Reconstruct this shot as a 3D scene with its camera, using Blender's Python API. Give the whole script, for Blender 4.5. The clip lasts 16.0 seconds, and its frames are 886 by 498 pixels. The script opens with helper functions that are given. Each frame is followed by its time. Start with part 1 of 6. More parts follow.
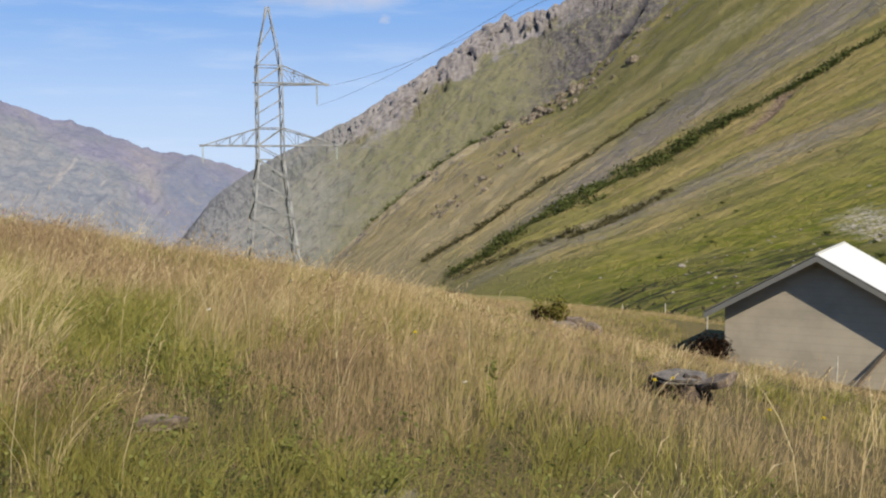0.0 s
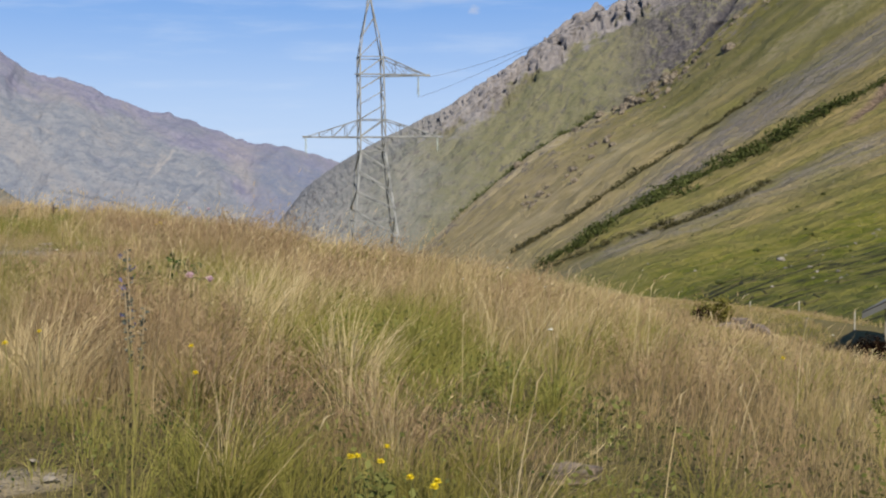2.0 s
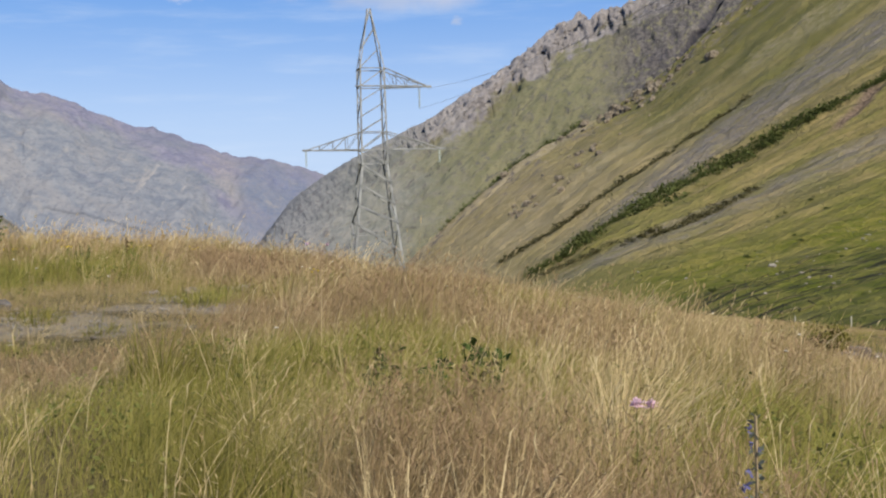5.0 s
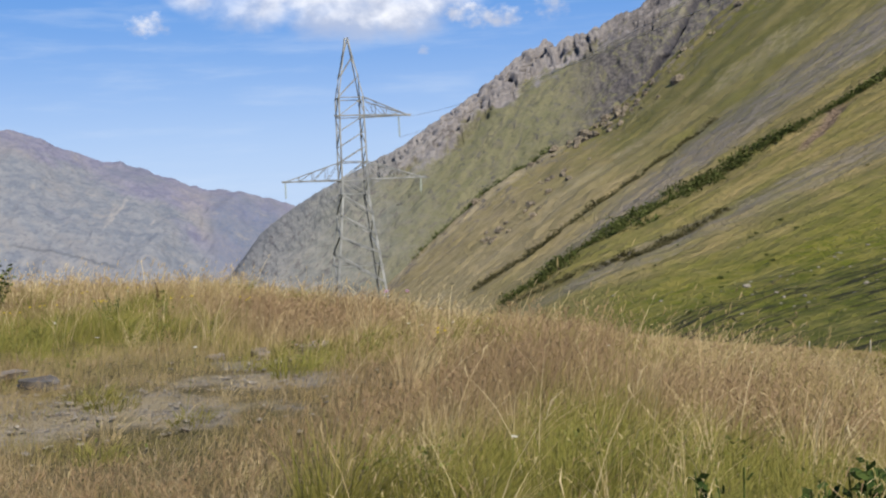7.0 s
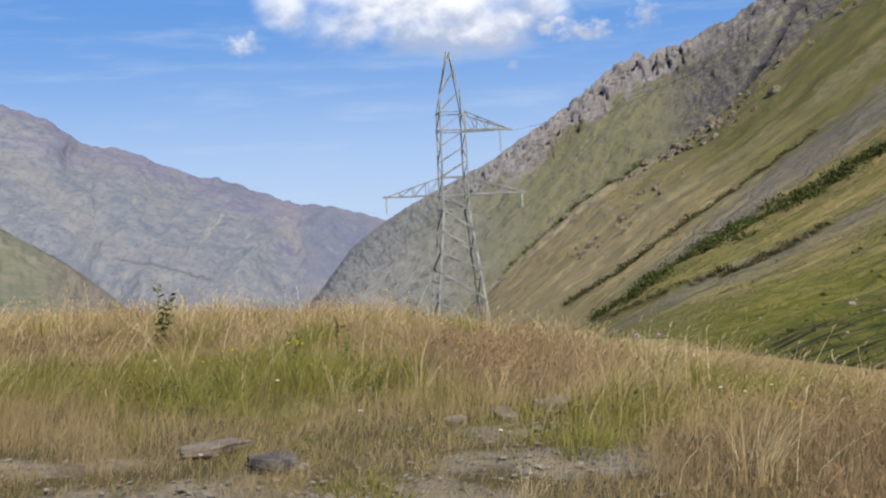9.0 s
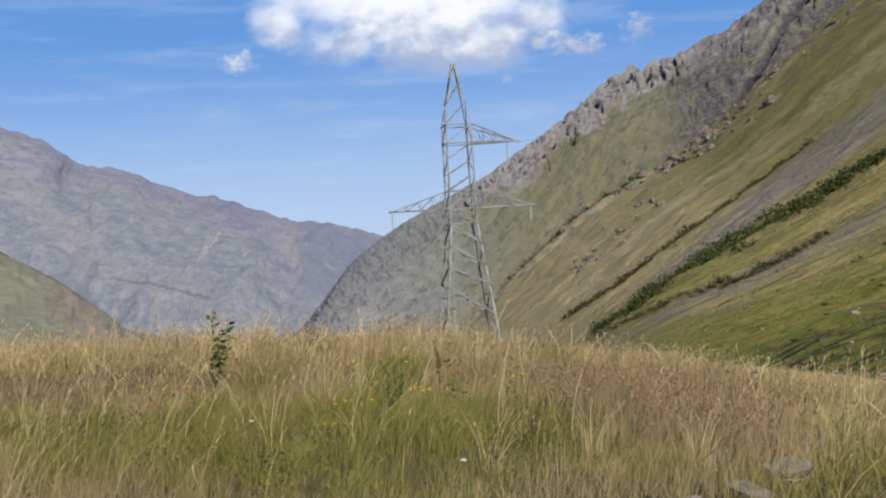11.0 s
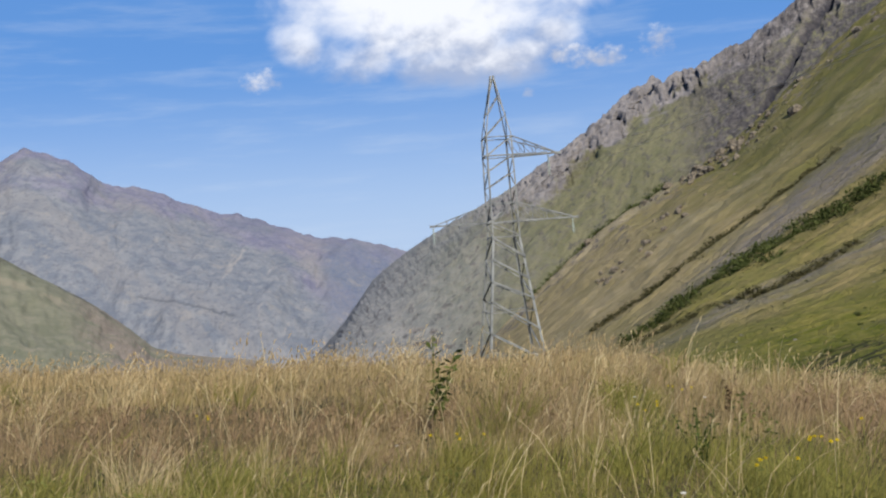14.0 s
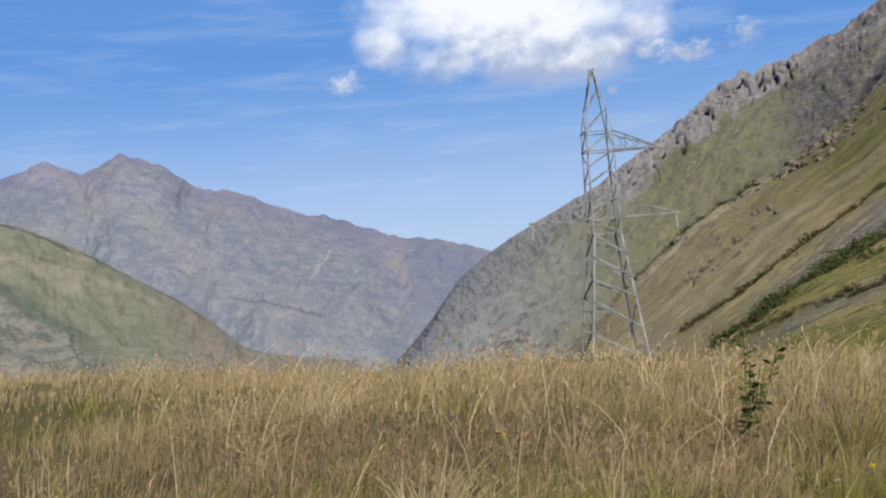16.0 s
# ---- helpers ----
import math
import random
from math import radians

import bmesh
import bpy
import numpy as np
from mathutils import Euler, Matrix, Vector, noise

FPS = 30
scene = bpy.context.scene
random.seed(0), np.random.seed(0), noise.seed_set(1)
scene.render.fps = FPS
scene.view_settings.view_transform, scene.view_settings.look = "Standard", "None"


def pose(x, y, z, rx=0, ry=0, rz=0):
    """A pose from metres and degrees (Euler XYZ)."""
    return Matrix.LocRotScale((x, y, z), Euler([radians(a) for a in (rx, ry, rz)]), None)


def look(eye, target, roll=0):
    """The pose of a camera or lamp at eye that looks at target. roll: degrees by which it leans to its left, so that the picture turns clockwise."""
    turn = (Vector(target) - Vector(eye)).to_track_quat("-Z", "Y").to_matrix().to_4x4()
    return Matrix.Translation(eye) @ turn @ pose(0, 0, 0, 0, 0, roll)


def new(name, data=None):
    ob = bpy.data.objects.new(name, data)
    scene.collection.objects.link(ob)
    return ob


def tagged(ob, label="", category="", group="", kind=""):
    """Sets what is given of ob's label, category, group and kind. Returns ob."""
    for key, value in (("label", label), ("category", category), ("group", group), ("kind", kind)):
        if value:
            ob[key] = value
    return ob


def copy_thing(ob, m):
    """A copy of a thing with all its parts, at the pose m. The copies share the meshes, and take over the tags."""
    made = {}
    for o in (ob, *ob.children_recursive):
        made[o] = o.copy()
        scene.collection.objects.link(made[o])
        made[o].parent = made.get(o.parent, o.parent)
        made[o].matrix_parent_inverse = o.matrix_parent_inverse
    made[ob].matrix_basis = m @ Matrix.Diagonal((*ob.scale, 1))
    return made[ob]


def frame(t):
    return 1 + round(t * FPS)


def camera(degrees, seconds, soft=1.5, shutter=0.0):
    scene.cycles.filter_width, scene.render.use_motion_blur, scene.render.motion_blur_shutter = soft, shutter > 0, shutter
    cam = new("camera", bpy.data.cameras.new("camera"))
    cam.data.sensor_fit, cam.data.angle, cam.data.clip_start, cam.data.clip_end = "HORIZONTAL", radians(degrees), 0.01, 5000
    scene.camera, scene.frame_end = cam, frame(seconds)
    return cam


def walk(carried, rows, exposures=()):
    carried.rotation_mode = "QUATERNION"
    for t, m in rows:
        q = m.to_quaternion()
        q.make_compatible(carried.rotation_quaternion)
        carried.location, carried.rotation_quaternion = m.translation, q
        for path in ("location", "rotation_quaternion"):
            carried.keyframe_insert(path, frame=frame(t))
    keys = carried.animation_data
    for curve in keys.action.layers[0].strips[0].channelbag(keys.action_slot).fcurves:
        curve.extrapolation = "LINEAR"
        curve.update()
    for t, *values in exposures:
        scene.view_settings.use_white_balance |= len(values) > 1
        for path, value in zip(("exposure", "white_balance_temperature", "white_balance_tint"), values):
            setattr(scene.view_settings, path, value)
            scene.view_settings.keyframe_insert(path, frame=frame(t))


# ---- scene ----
cam = camera(48.8, 16.0, soft=2.2)
PATH = [
    (0, (0.215, -1.55, 1.224), (0.168, 0.445, 1.084), -0.6),
    (0.5, (-0.097, -1.429, 1.257), (-0.192, 0.563, 1.11), -0.5),
    (1, (-0.508, -1.259, 1.291), (-0.626, 0.731, 1.128), -0.4),
    (1.5, (-0.871, -1.103, 1.319), (-1.088, 0.879, 1.162), -0.5),
    (2, (-1.226, -0.907, 1.292), (-1.452, 1.074, 1.135), -0.6),
    (2.5, (-1.572, -0.62, 1.326), (-1.818, 1.358, 1.163), -0.6),
    (3, (-1.86, -0.371, 1.361), (-2.123, 1.605, 1.199), -0.7),
    (3.5, (-2.175, -0.101, 1.348), (-2.424, 1.878, 1.193), -0.7),
    (4, (-2.551, 0.099, 1.39), (-2.788, 2.079, 1.242), -1.1),
    (6.5, (-4.404, 1.784, 1.595), (-4.534, 3.777, 1.495), -1.8),
    (7, (-4.701, 2.091, 1.612), (-4.84, 4.085, 1.531), -2.7),
    (7.5, (-5.073, 2.469, 1.683), (-5.229, 4.461, 1.612), -2.5),
    (8, (-5.468, 2.831, 1.693), (-5.642, 4.822, 1.63), -2.4),
    (8.5, (-5.83, 3.135, 1.715), (-6.085, 5.118, 1.658), -2.7),
    (9, (-6.145, 3.44, 1.783), (-6.463, 5.414, 1.74), -2.7),
    (11.5, (-7.887, 5.366, 1.813), (-8.193, 7.342, 1.819), -3.6),
    (12, (-8.262, 5.531, 1.83), (-8.565, 7.508, 1.855), -3.6),
    (12.5, (-8.69, 5.896, 1.858), (-8.994, 7.873, 1.881), -3.7),
    (13, (-9.0, 5.858, 1.864), (-9.336, 7.83, 1.894), -3.9),
    (13.5, (-9.288, 5.881, 1.897), (-9.64, 7.85, 1.926), -3.9),
    (14, (-9.628, 6.161, 1.922), (-9.983, 8.129, 1.942), -4.3),
    (14.5, (-10.015, 6.364, 1.935), (-10.398, 8.327, 1.964), -4.2),
    (15, (-10.453, 6.541, 1.889), (-10.846, 8.502, 1.922), -4.2),
    (15.5, (-10.93, 6.647, 1.943), (-11.379, 8.596, 1.965), -4.8),
    (16, (-11.361, 7.268, 1.894), (-11.884, 9.199, 1.927), -4.7),
]
walk(cam, [(t, look(eye, target, roll)) for t, eye, target, roll in PATH], ((0.0, 1.03, 6740, 10), (2.0, 0.95, 6600, 10), (4.0, 0.97, 6550, 10), (8.0, 0.92, 6450, 10), (12.0, 0.78, 6350, 10), (16.0, 0.78, 6300, 10)))

# ---------------------------------------------------------------- light
SUN_DIR = Vector((0.58, -0.82, 0.89)).normalized()          # towards the sun
sun_data = bpy.data.lights.new("sun", "SUN")
sun_data.energy, sun_data.angle, sun_data.color = 5.0, radians(0.53), (1.0, 0.93, 0.80)
sun = new("sun", sun_data)
sun.matrix_world = look(SUN_DIR * 200, (0, 0, 0))


class Nodes:
    """A short way to write node trees."""

    def __init__(self, tree):
        self.t = tree
        tree.nodes.clear()

    def add(self, kind, **props):
        n = self.t.nodes.new(kind)
        for k, v in props.items():
            setattr(n, k, v)
        return n

    def put(self, socket, value):
        if isinstance(value, bpy.types.NodeSocket):
            self.t.links.new(value, socket)
        elif isinstance(value, (tuple, list)) and len(value) == 3 and socket.type == "RGBA":
            socket.default_value = (*value, 1)
        else:
            socket.default_value = value

    def m(self, op, a, b=0.0, c=0.0, clamp=False):
        n = self.add("ShaderNodeMath", operation=op, use_clamp=clamp)
        for s, v in zip(n.inputs, (a, b, c)):
            self.put(s, v)
        return n.outputs[0]

    def vm(self, op, a, b):
        n = self.add("ShaderNodeVectorMath", operation=op)
        self.put(n.inputs[0], a), self.put(n.inputs[1], b)
        return n.outputs[0]

    def mix(self, f, a, b, blend="MIX"):
        n = self.add("ShaderNodeMix", data_type="RGBA", blend_type=blend)
        self.put(n.inputs[0], f), self.put(n.inputs[6], a), self.put(n.inputs[7], b)
        return n.outputs[2]

    def noise(self, vec, scale, detail=4.0, rough=0.55, dist=0.0, kind="FBM"):
        n = self.add("ShaderNodeTexNoise", noise_type=kind)
        self.put(n.inputs["Vector"], vec)
        n.inputs["Scale"].default_value, n.inputs["Detail"].default_value = scale, detail
        n.inputs["Roughness"].default_value, n.inputs["Distortion"].default_value = rough, dist
        return n.outputs["Fac"]

    def step(self, x, lo, hi):
        n = self.add("ShaderNodeMapRange", interpolation_type="SMOOTHSTEP")
        self.put(n.inputs[0], x)
        n.inputs[1].default_value, n.inputs[2].default_value = lo, hi
        return n.outputs[0]

    def band(self, x, lo, hi, soft):
        return self.m("MULTIPLY", self.step(x, lo - soft, lo + soft), self.m("SUBTRACT", 1.0, self.step(x, hi - soft, hi + soft)))

    def xyz(self, x, y, z):
        n = self.add("ShaderNodeCombineXYZ")
        for s, v in zip(n.inputs, (x, y, z)):
            self.put(s, v)
        return n.outputs[0]

    def split(self, v):
        n = self.add("ShaderNodeSeparateXYZ")
        self.put(n.inputs[0], v)
        return n.outputs


# sky: Nishita air, one big cumulus over the valley, small puffs and thin streaks
world = bpy.data.worlds.new("world")
scene.world = world
world.use_nodes = True
N = Nodes(world.node_tree)
sky = N.add("ShaderNodeTexSky", sky_type="NISHITA", sun_disc=False)
sky.sun_elevation = math.asin(SUN_DIR.z)
sky.sun_rotation = math.atan2(SUN_DIR.x, SUN_DIR.y)
sky.altitude, sky.air_density, sky.dust_density, sky.ozone_density = 1800, 1.0, 0.6, 1.6
way = N.add("ShaderNodeTexCoord").outputs["Generated"]
dx, dy, dz = N.split(way)
az = N.m("MULTIPLY", N.m("ARCTAN2", dx, dy), 57.2958)
el = N.m("MULTIPLY", N.m("ARCSINE", dz), 57.2958)
plane = N.xyz(az, N.m("MULTIPLY", el, 1.35), 0.0)
billow = N.noise(plane, 0.24, 6.0, 0.52, 0.2)
fine = N.noise(plane, 1.1, 5.0, 0.6)


def puff(a0, e0, w, h, level, grain, rough, under=0.35):
    """Density of a cloud about (a0, e0) degrees, with a flatter underside."""
    u = N.m("DIVIDE", N.m("SUBTRACT", az, a0), w)
    v = N.m("DIVIDE", N.m("SUBTRACT", el, e0), h)
    v = N.m("MULTIPLY", v, N.m("ADD", 1.0, N.m("MULTIPLY", N.m("LESS_THAN", v, 0.0), under)))
    r = N.m("ADD", N.m("MULTIPLY", u, u), N.m("MULTIPLY", v, v))
    return N.m("ADD", N.m("SUBTRACT", level, N.m("MULTIPLY", r, 0.6)), N.m("MULTIPLY", N.m("SUBTRACT", grain, 0.5), rough))


cloud = puff(-9.4, 14.4, 8.6, 4.0, 0.80, billow, 1.7, 0.1)
for a0, e0, w, h, level in ((-17.6, 12.9, 2.3, 1.7, 0.52), (-13.6, 12.0, 3.2, 2.2, 0.54), (-9.6, 11.4, 4.2, 2.1, 0.58), (-5.4, 11.4, 3.2, 2.2, 0.56), (-2.6, 12.6, 2.2, 1.9, 0.40)):
    cloud = N.m("MAXIMUM", cloud, puff(a0, e0, w, h, level, billow, 1.6, 0.2))
for a0, e0, w, h, level in ((-20.0, 10.9, 1.5, 0.8, 0.30), (3.0, 11.4, 1.4, 1.4, 0.16), (-0.4, 10.9, 2.4, 0.75, 0.34), (-2.4, 11.3, 2.4, 0.9, 0.34), (-4.5, 9.25, 0.6, 0.5, 0.16)):
    cloud = N.m("MAXIMUM", cloud, puff(a0, e0, w, h, level + 0.1, fine, 1.6, 0.0))
cover = N.m("MULTIPLY", N.step(cloud, -0.10, 0.72), 0.97)
bulge = N.noise(plane, 0.42, 5.0, 0.55, 0.3)
shade = N.step(N.m("ADD", N.m("ADD", el, N.m("MULTIPLY", fine, 2.0)), N.m("ADD", N.m("MULTIPLY", bulge, 7.0), N.m("MULTIPLY", billow, 2.5))), 16.2, 19.6)
streaks = N.noise(N.xyz(N.m("ADD", N.m("MULTIPLY", az, 0.10), N.m("MULTIPLY", el, -0.06)), N.m("MULTIPLY", el, 0.75), 3.0), 1.0, 5.0, 0.6)
haze = N.m("MULTIPLY", N.step(streaks, 0.45, 0.78), 0.26)
air = N.mix(0.7, sky.outputs[0], (1.65, 4.6, 11.0))
air = N.mix(haze, air, (9.0, 10.0, 11.5))
low = N.m("MULTIPLY", N.m("SUBTRACT", 1.0, N.step(el, 0.0, 13.0)), 0.70)
air = N.mix(low, air, (7.6, 9.2, 11.6))
white = N.mix(shade, (6.3, 7.0, 8.9), (13.3, 13.4, 13.9))
air = N.mix(cover, air, white)
bg = N.add("ShaderNodeBackground")
N.put(bg.inputs[0], N.mix(1.0, air, (0.864, 0.864, 0.864), "MULTIPLY"))
bg.inputs[1].default_value = 0.05
N.t.links.new(bg.outputs[0], N.add("ShaderNodeOutputWorld").inputs[0])


# ---------------------------------------------------------------- materials
TONE = (0.685, 0.665, 0.615)          # one correction of all base colours


def material(name, build, rough=0.85, metal=0.0, bump=None, spec=0.3):
    """build(N, object coordinates) gives the base colour, or (colour, height, bump strength, bump distance)."""
    mat = bpy.data.materials.new(name)
    mat.use_nodes = True
    n = Nodes(mat.node_tree)
    pos = n.add("ShaderNodeNewGeometry").outputs["Position"]
    made = build(n, pos)
    colour, height, strength, dist = made if isinstance(made, tuple) and len(made) == 4 else (made, None, 0, 0)
    p = n.add("ShaderNodeBsdfPrincipled")
    n.put(p.inputs["Base Color"], n.mix(1.0, colour, TONE, "MULTIPLY"))
    n.put(p.inputs["Roughness"], rough)
    p.inputs["Metallic"].default_value, p.inputs["Specular IOR Level"].default_value = metal, spec
    if height is not None:
        b = n.add("ShaderNodeBump")
        b.inputs["Strength"].default_value, b.inputs["Distance"].default_value = strength, dist
        n.put(b.inputs["Height"], height)
        n.t.links.new(b.outputs[0], p.inputs["Normal"])
    n.t.links.new(p.outputs[0], n.add("ShaderNodeOutputMaterial").inputs[0])
    return mat


def leafy(name, build, through_light=0.35):
    """Thin growing matter: diffuse and translucent."""
    mat = bpy.data.materials.new(name)
    mat.use_nodes = True
    n = Nodes(mat.node_tree)
    geo = n.add("ShaderNodeNewGeometry")
    colour = build(n, geo.outputs["Position"], geo.outputs["Random Per Island"])
    colour = n.mix(1.0, colour, TONE, "MULTIPLY")
    d, tr, mx = n.add("ShaderNodeBsdfDiffuse"), n.add("ShaderNodeBsdfTranslucent"), n.add("ShaderNodeMixShader")
    n.put(d.inputs[0], colour), n.put(tr.inputs[0], colour)
    mx.inputs[0].default_value = through_light
    n.t.links.new(d.outputs[0], mx.inputs[1]), n.t.links.new(tr.outputs[0], mx.inputs[2])
    n.t.links.new(mx.outputs[0], n.add("ShaderNodeOutputMaterial").inputs[0])
    return mat


def uv_of(n):
    return n.split(n.add("ShaderNodeUVMap", uv_map="lie").outputs[0])


def ground_colour(n, p):
    px, py, _ = n.split(p)
    r = n.m("SQRT", n.m("ADD", n.m("MULTIPLY", px, px), n.m("MULTIPLY", py, py)))
    big, mid, small = n.noise(p, 0.02, 4.0), n.noise(p, 0.55, 5.0), n.noise(p, 14.0, 5.0, 0.65)
    # near turf coloured darker for the shade low between the grass
    turf = n.mix(n.step(mid, 0.35, 0.65), (0.085, 0.074, 0.030), (0.140, 0.108, 0.055))
    turf = n.mix(n.step(small, 0.4, 0.7), turf, (0.095, 0.078, 0.036))
    meadow = n.mix(n.step(big, 0.35, 0.65), (0.165, 0.150, 0.052), (0.235, 0.195, 0.085))
    far = n.step(r, 17.0, 60.0)
    col = n.mix(far, turf, meadow)
    # grey shale on the worn track
    track = TRACK_MASK(n, px, py)
    stony = n.mix(n.step(small, 0.3, 0.7), (0.140, 0.122, 0.108), (0.305, 0.272, 0.236))
    stony = n.mix(n.step(n.noise(p, 60.0, 3.0, 0.7), 0.56, 0.66), stony, (0.30, 0.27, 0.235))
    stony = n.mix(n.step(n.noise(p, 26.0, 5.0, 0.75), 0.58, 0.64), stony, (0.085, 0.075, 0.068))
    stony = n.mix(n.step(n.noise(p, 2.2, 6.0, 0.68), 0.44, 0.56), stony, (0.262, 0.222, 0.158))
    col = n.mix(track, col, stony)
    return col, n.m("ADD", small, n.m("ADD", n.noise(p, 45.0, 3.0), n.noise(p, 5.0, 3.0))), 0.9, 0.05


TRACKS = ((-8.1, 7.7, 2.0, 0.8, 5.0), (-6.4, 8.8, 0.8, 0.4, 20.0), (-6.85, 9.6, 0.4, 0.4, 0.0), (-4.35, 2.95, 0.68, 0.55, 30.0), (-3.1, 2.2, 0.26, 0.16, 20.0),
          (-0.15, 2.42, 0.22, 0.08, 25.0), (-9.7, 8.6, 1.0, 0.25, 10.0))


def TRACK_MASK(n, px, py):
    total = None
    for cx, cy, a, b, turn in TRACKS:
        c, s = math.cos(radians(turn)), math.sin(radians(turn))
        x, y = n.m("SUBTRACT", px, cx), n.m("SUBTRACT", py, cy)
        u = n.m("DIVIDE", n.m("ADD", n.m("MULTIPLY", x, c), n.m("MULTIPLY", y, s)), a)
        v = n.m("DIVIDE", n.m("SUBTRACT", n.m("MULTIPLY", y, c), n.m("MULTIPLY", x, s)), b)
        q = n.m("SUBTRACT", 1.0, n.m("ADD", n.m("MULTIPLY", u, u), n.m("MULTIPLY", v, v)))
        total = q if total is None else n.m("MAXIMUM", total, q)
    wob = n.m("MULTIPLY", n.m("SUBTRACT", n.noise(n.xyz(px, py, 0.0), 1.3, 6.0, 0.65), 0.5), 3.4)
    return n.step(n.m("ADD", total, wob), 0.0, 0.7)


def slope_colour(n, p):
    u, v, _ = uv_of(n)
    along = n.xyz(n.m("MULTIPLY", u, 9.0), n.m("MULTIPLY", v, 5.0), 0.0)
    ribs, patch = n.noise(along, 1.0, 7.0, 0.62, 0.3), n.noise(p, 0.012, 6.0, 0.62)
    fibre = n.noise(n.xyz(n.m("MULTIPLY", u, 46.0), n.m("MULTIPLY", v, 26.0), 5.0), 1.0, 5.0, 0.65, 0.4)
    grain, speck = n.noise(p, 0.10, 6.0, 0.68), n.noise(p, 0.45, 4.0, 0.7)
    edge_u = n.m("ADD", u, n.m("MULTIPLY", n.m("SUBTRACT", patch, 0.5), 1.2))
    col = n.mix(n.step(ribs, 0.36, 0.64), (0.140, 0.124, 0.046), (0.245, 0.196, 0.098))
    col = n.mix(n.m("MULTIPLY", n.step(patch, 0.42, 0.64), 0.8), col, (0.140, 0.138, 0.042))
    col = n.mix(n.m("MULTIPLY", n.step(fibre, 0.46, 0.64), 0.40), col, (0.100, 0.096, 0.036))
    col = n.mix(n.m("MULTIPLY", n.step(grain, 0.52, 0.68), 0.50), col, (0.205, 0.178, 0.092))
    tufts = n.noise(p, 0.22, 6.0, 0.72)
    col = n.mix(n.m("MULTIPLY", n.step(tufts, 0.53, 0.62), 0.55), col, (0.084, 0.082, 0.034))
    high = n.m("MULTIPLY", n.m("SUBTRACT", 1.0, n.step(edge_u, 0.9, 2.2)), n.step(v, 0.25, 0.6))
    col = n.mix(n.m("MULTIPLY", high, 0.55), col, n.mix(n.step(ribs, 0.36, 0.64), (0.104, 0.106, 0.034), (0.186, 0.168, 0.066)))
    foot_tan = n.m("MULTIPLY", n.m("SUBTRACT", 1.0, n.step(edge_u, 0.7, 2.1)), n.m("SUBTRACT", 1.0, n.step(v, 0.16, 0.46)))
    col = n.mix(n.m("MULTIPLY", foot_tan, 0.85), col, n.mix(n.step(fibre, 0.4, 0.6), (0.350, 0.282, 0.168), (0.252, 0.208, 0.110)))
    # bright pasture on the apron below
    pasture = n.mix(n.step(grain, 0.36, 0.64), (0.094, 0.108, 0.012), (0.176, 0.160, 0.040))
    pasture = n.mix(n.m("MULTIPLY", n.step(patch, 0.5, 0.66), 0.6), pasture, (0.200, 0.172, 0.072))
    edge = n.m("ADD", u, n.m("MULTIPLY", n.m("SUBTRACT", patch, 0.5), 1.6))
    col = n.mix(n.step(n.m("ADD", edge, n.m("MULTIPLY", v, -0.6)), 3.2, 4.1), col, pasture)
    wob = n.m("ADD", n.m("MULTIPLY", n.m("SUBTRACT", ribs, 0.5), 0.42), n.m("MULTIPLY", n.m("SUBTRACT", grain, 0.5), 0.35))
    uu = n.m("ADD", u, wob)
    # scree: a broad run beside the shrubs, a thinner pale one lower down, a bare ribbon along the spur's edge
    scree = n.mix(n.step(speck, 0.3, 0.7), (0.118, 0.106, 0.104), (0.212, 0.190, 0.184))
    lift = n.m("MULTIPLY", n.step(v, 0.18, 0.50), -0.24)
    one = n.m("MULTIPLY", n.band(n.m("SUBTRACT", uu, lift), 1.24, 1.80, 0.14), n.step(v, 0.02, 0.22))
    two = n.m("MULTIPLY", n.m("MULTIPLY", n.band(uu, 2.98, 3.30, 0.12), n.band(v, 0.02, 0.56, 0.06)), 0.8)
    three = n.m("MULTIPLY", n.band(n.m("ADD", u, n.m("MULTIPLY", wob, 0.35)), -0.1, 0.15, 0.06), n.m("SUBTRACT", 1.0, n.step(v, 0.36, 0.44)))
    four = n.m("MULTIPLY", n.m("MULTIPLY", n.band(uu, 0.62, 0.80, 0.06), n.step(patch, 0.4, 0.6)), 0.5)
    col = n.mix(n.m("MULTIPLY", n.m("MAXIMUM", one, two), n.m("ADD", 0.38, n.m("MULTIPLY", n.step(fibre, 0.40, 0.58), 0.55))), col, scree)
    col = n.mix(n.m("MULTIPLY", n.m("MAXIMUM", three, four), n.m("ADD", 0.35, n.m("MULTIPLY", n.step(grain, 0.42, 0.56), 0.55))), col, n.mix(n.step(speck, 0.35, 0.65), (0.27, 0.225, 0.15), (0.37, 0.32, 0.235)))
    # rock showing through the upper rim, a raw gully, stones on the pasture
    rock = n.m("MULTIPLY", n.step(n.noise(p, 0.06, 6.0, 0.7), 0.52, 0.60), n.m("SUBTRACT", 1.0, n.step(u, 0.12, 0.55)))
    col = n.mix(rock, col, n.mix(n.step(speck, 0.35, 0.65), (0.080, 0.070, 0.062), (0.230, 0.200, 0.175)))
    raw = n.m("MULTIPLY", n.band(n.m("ADD", n.m("ADD", u, n.m("MULTIPLY", v, 3.6)), n.m("MULTIPLY", wob, 0.10)), 3.74, 3.87, 0.03), n.band(v, 0.37, 0.47, 0.02))
    col = n.mix(raw, col, n.mix(n.step(speck, 0.35, 0.65), (0.075, 0.055, 0.042), (0.210, 0.160, 0.125)))
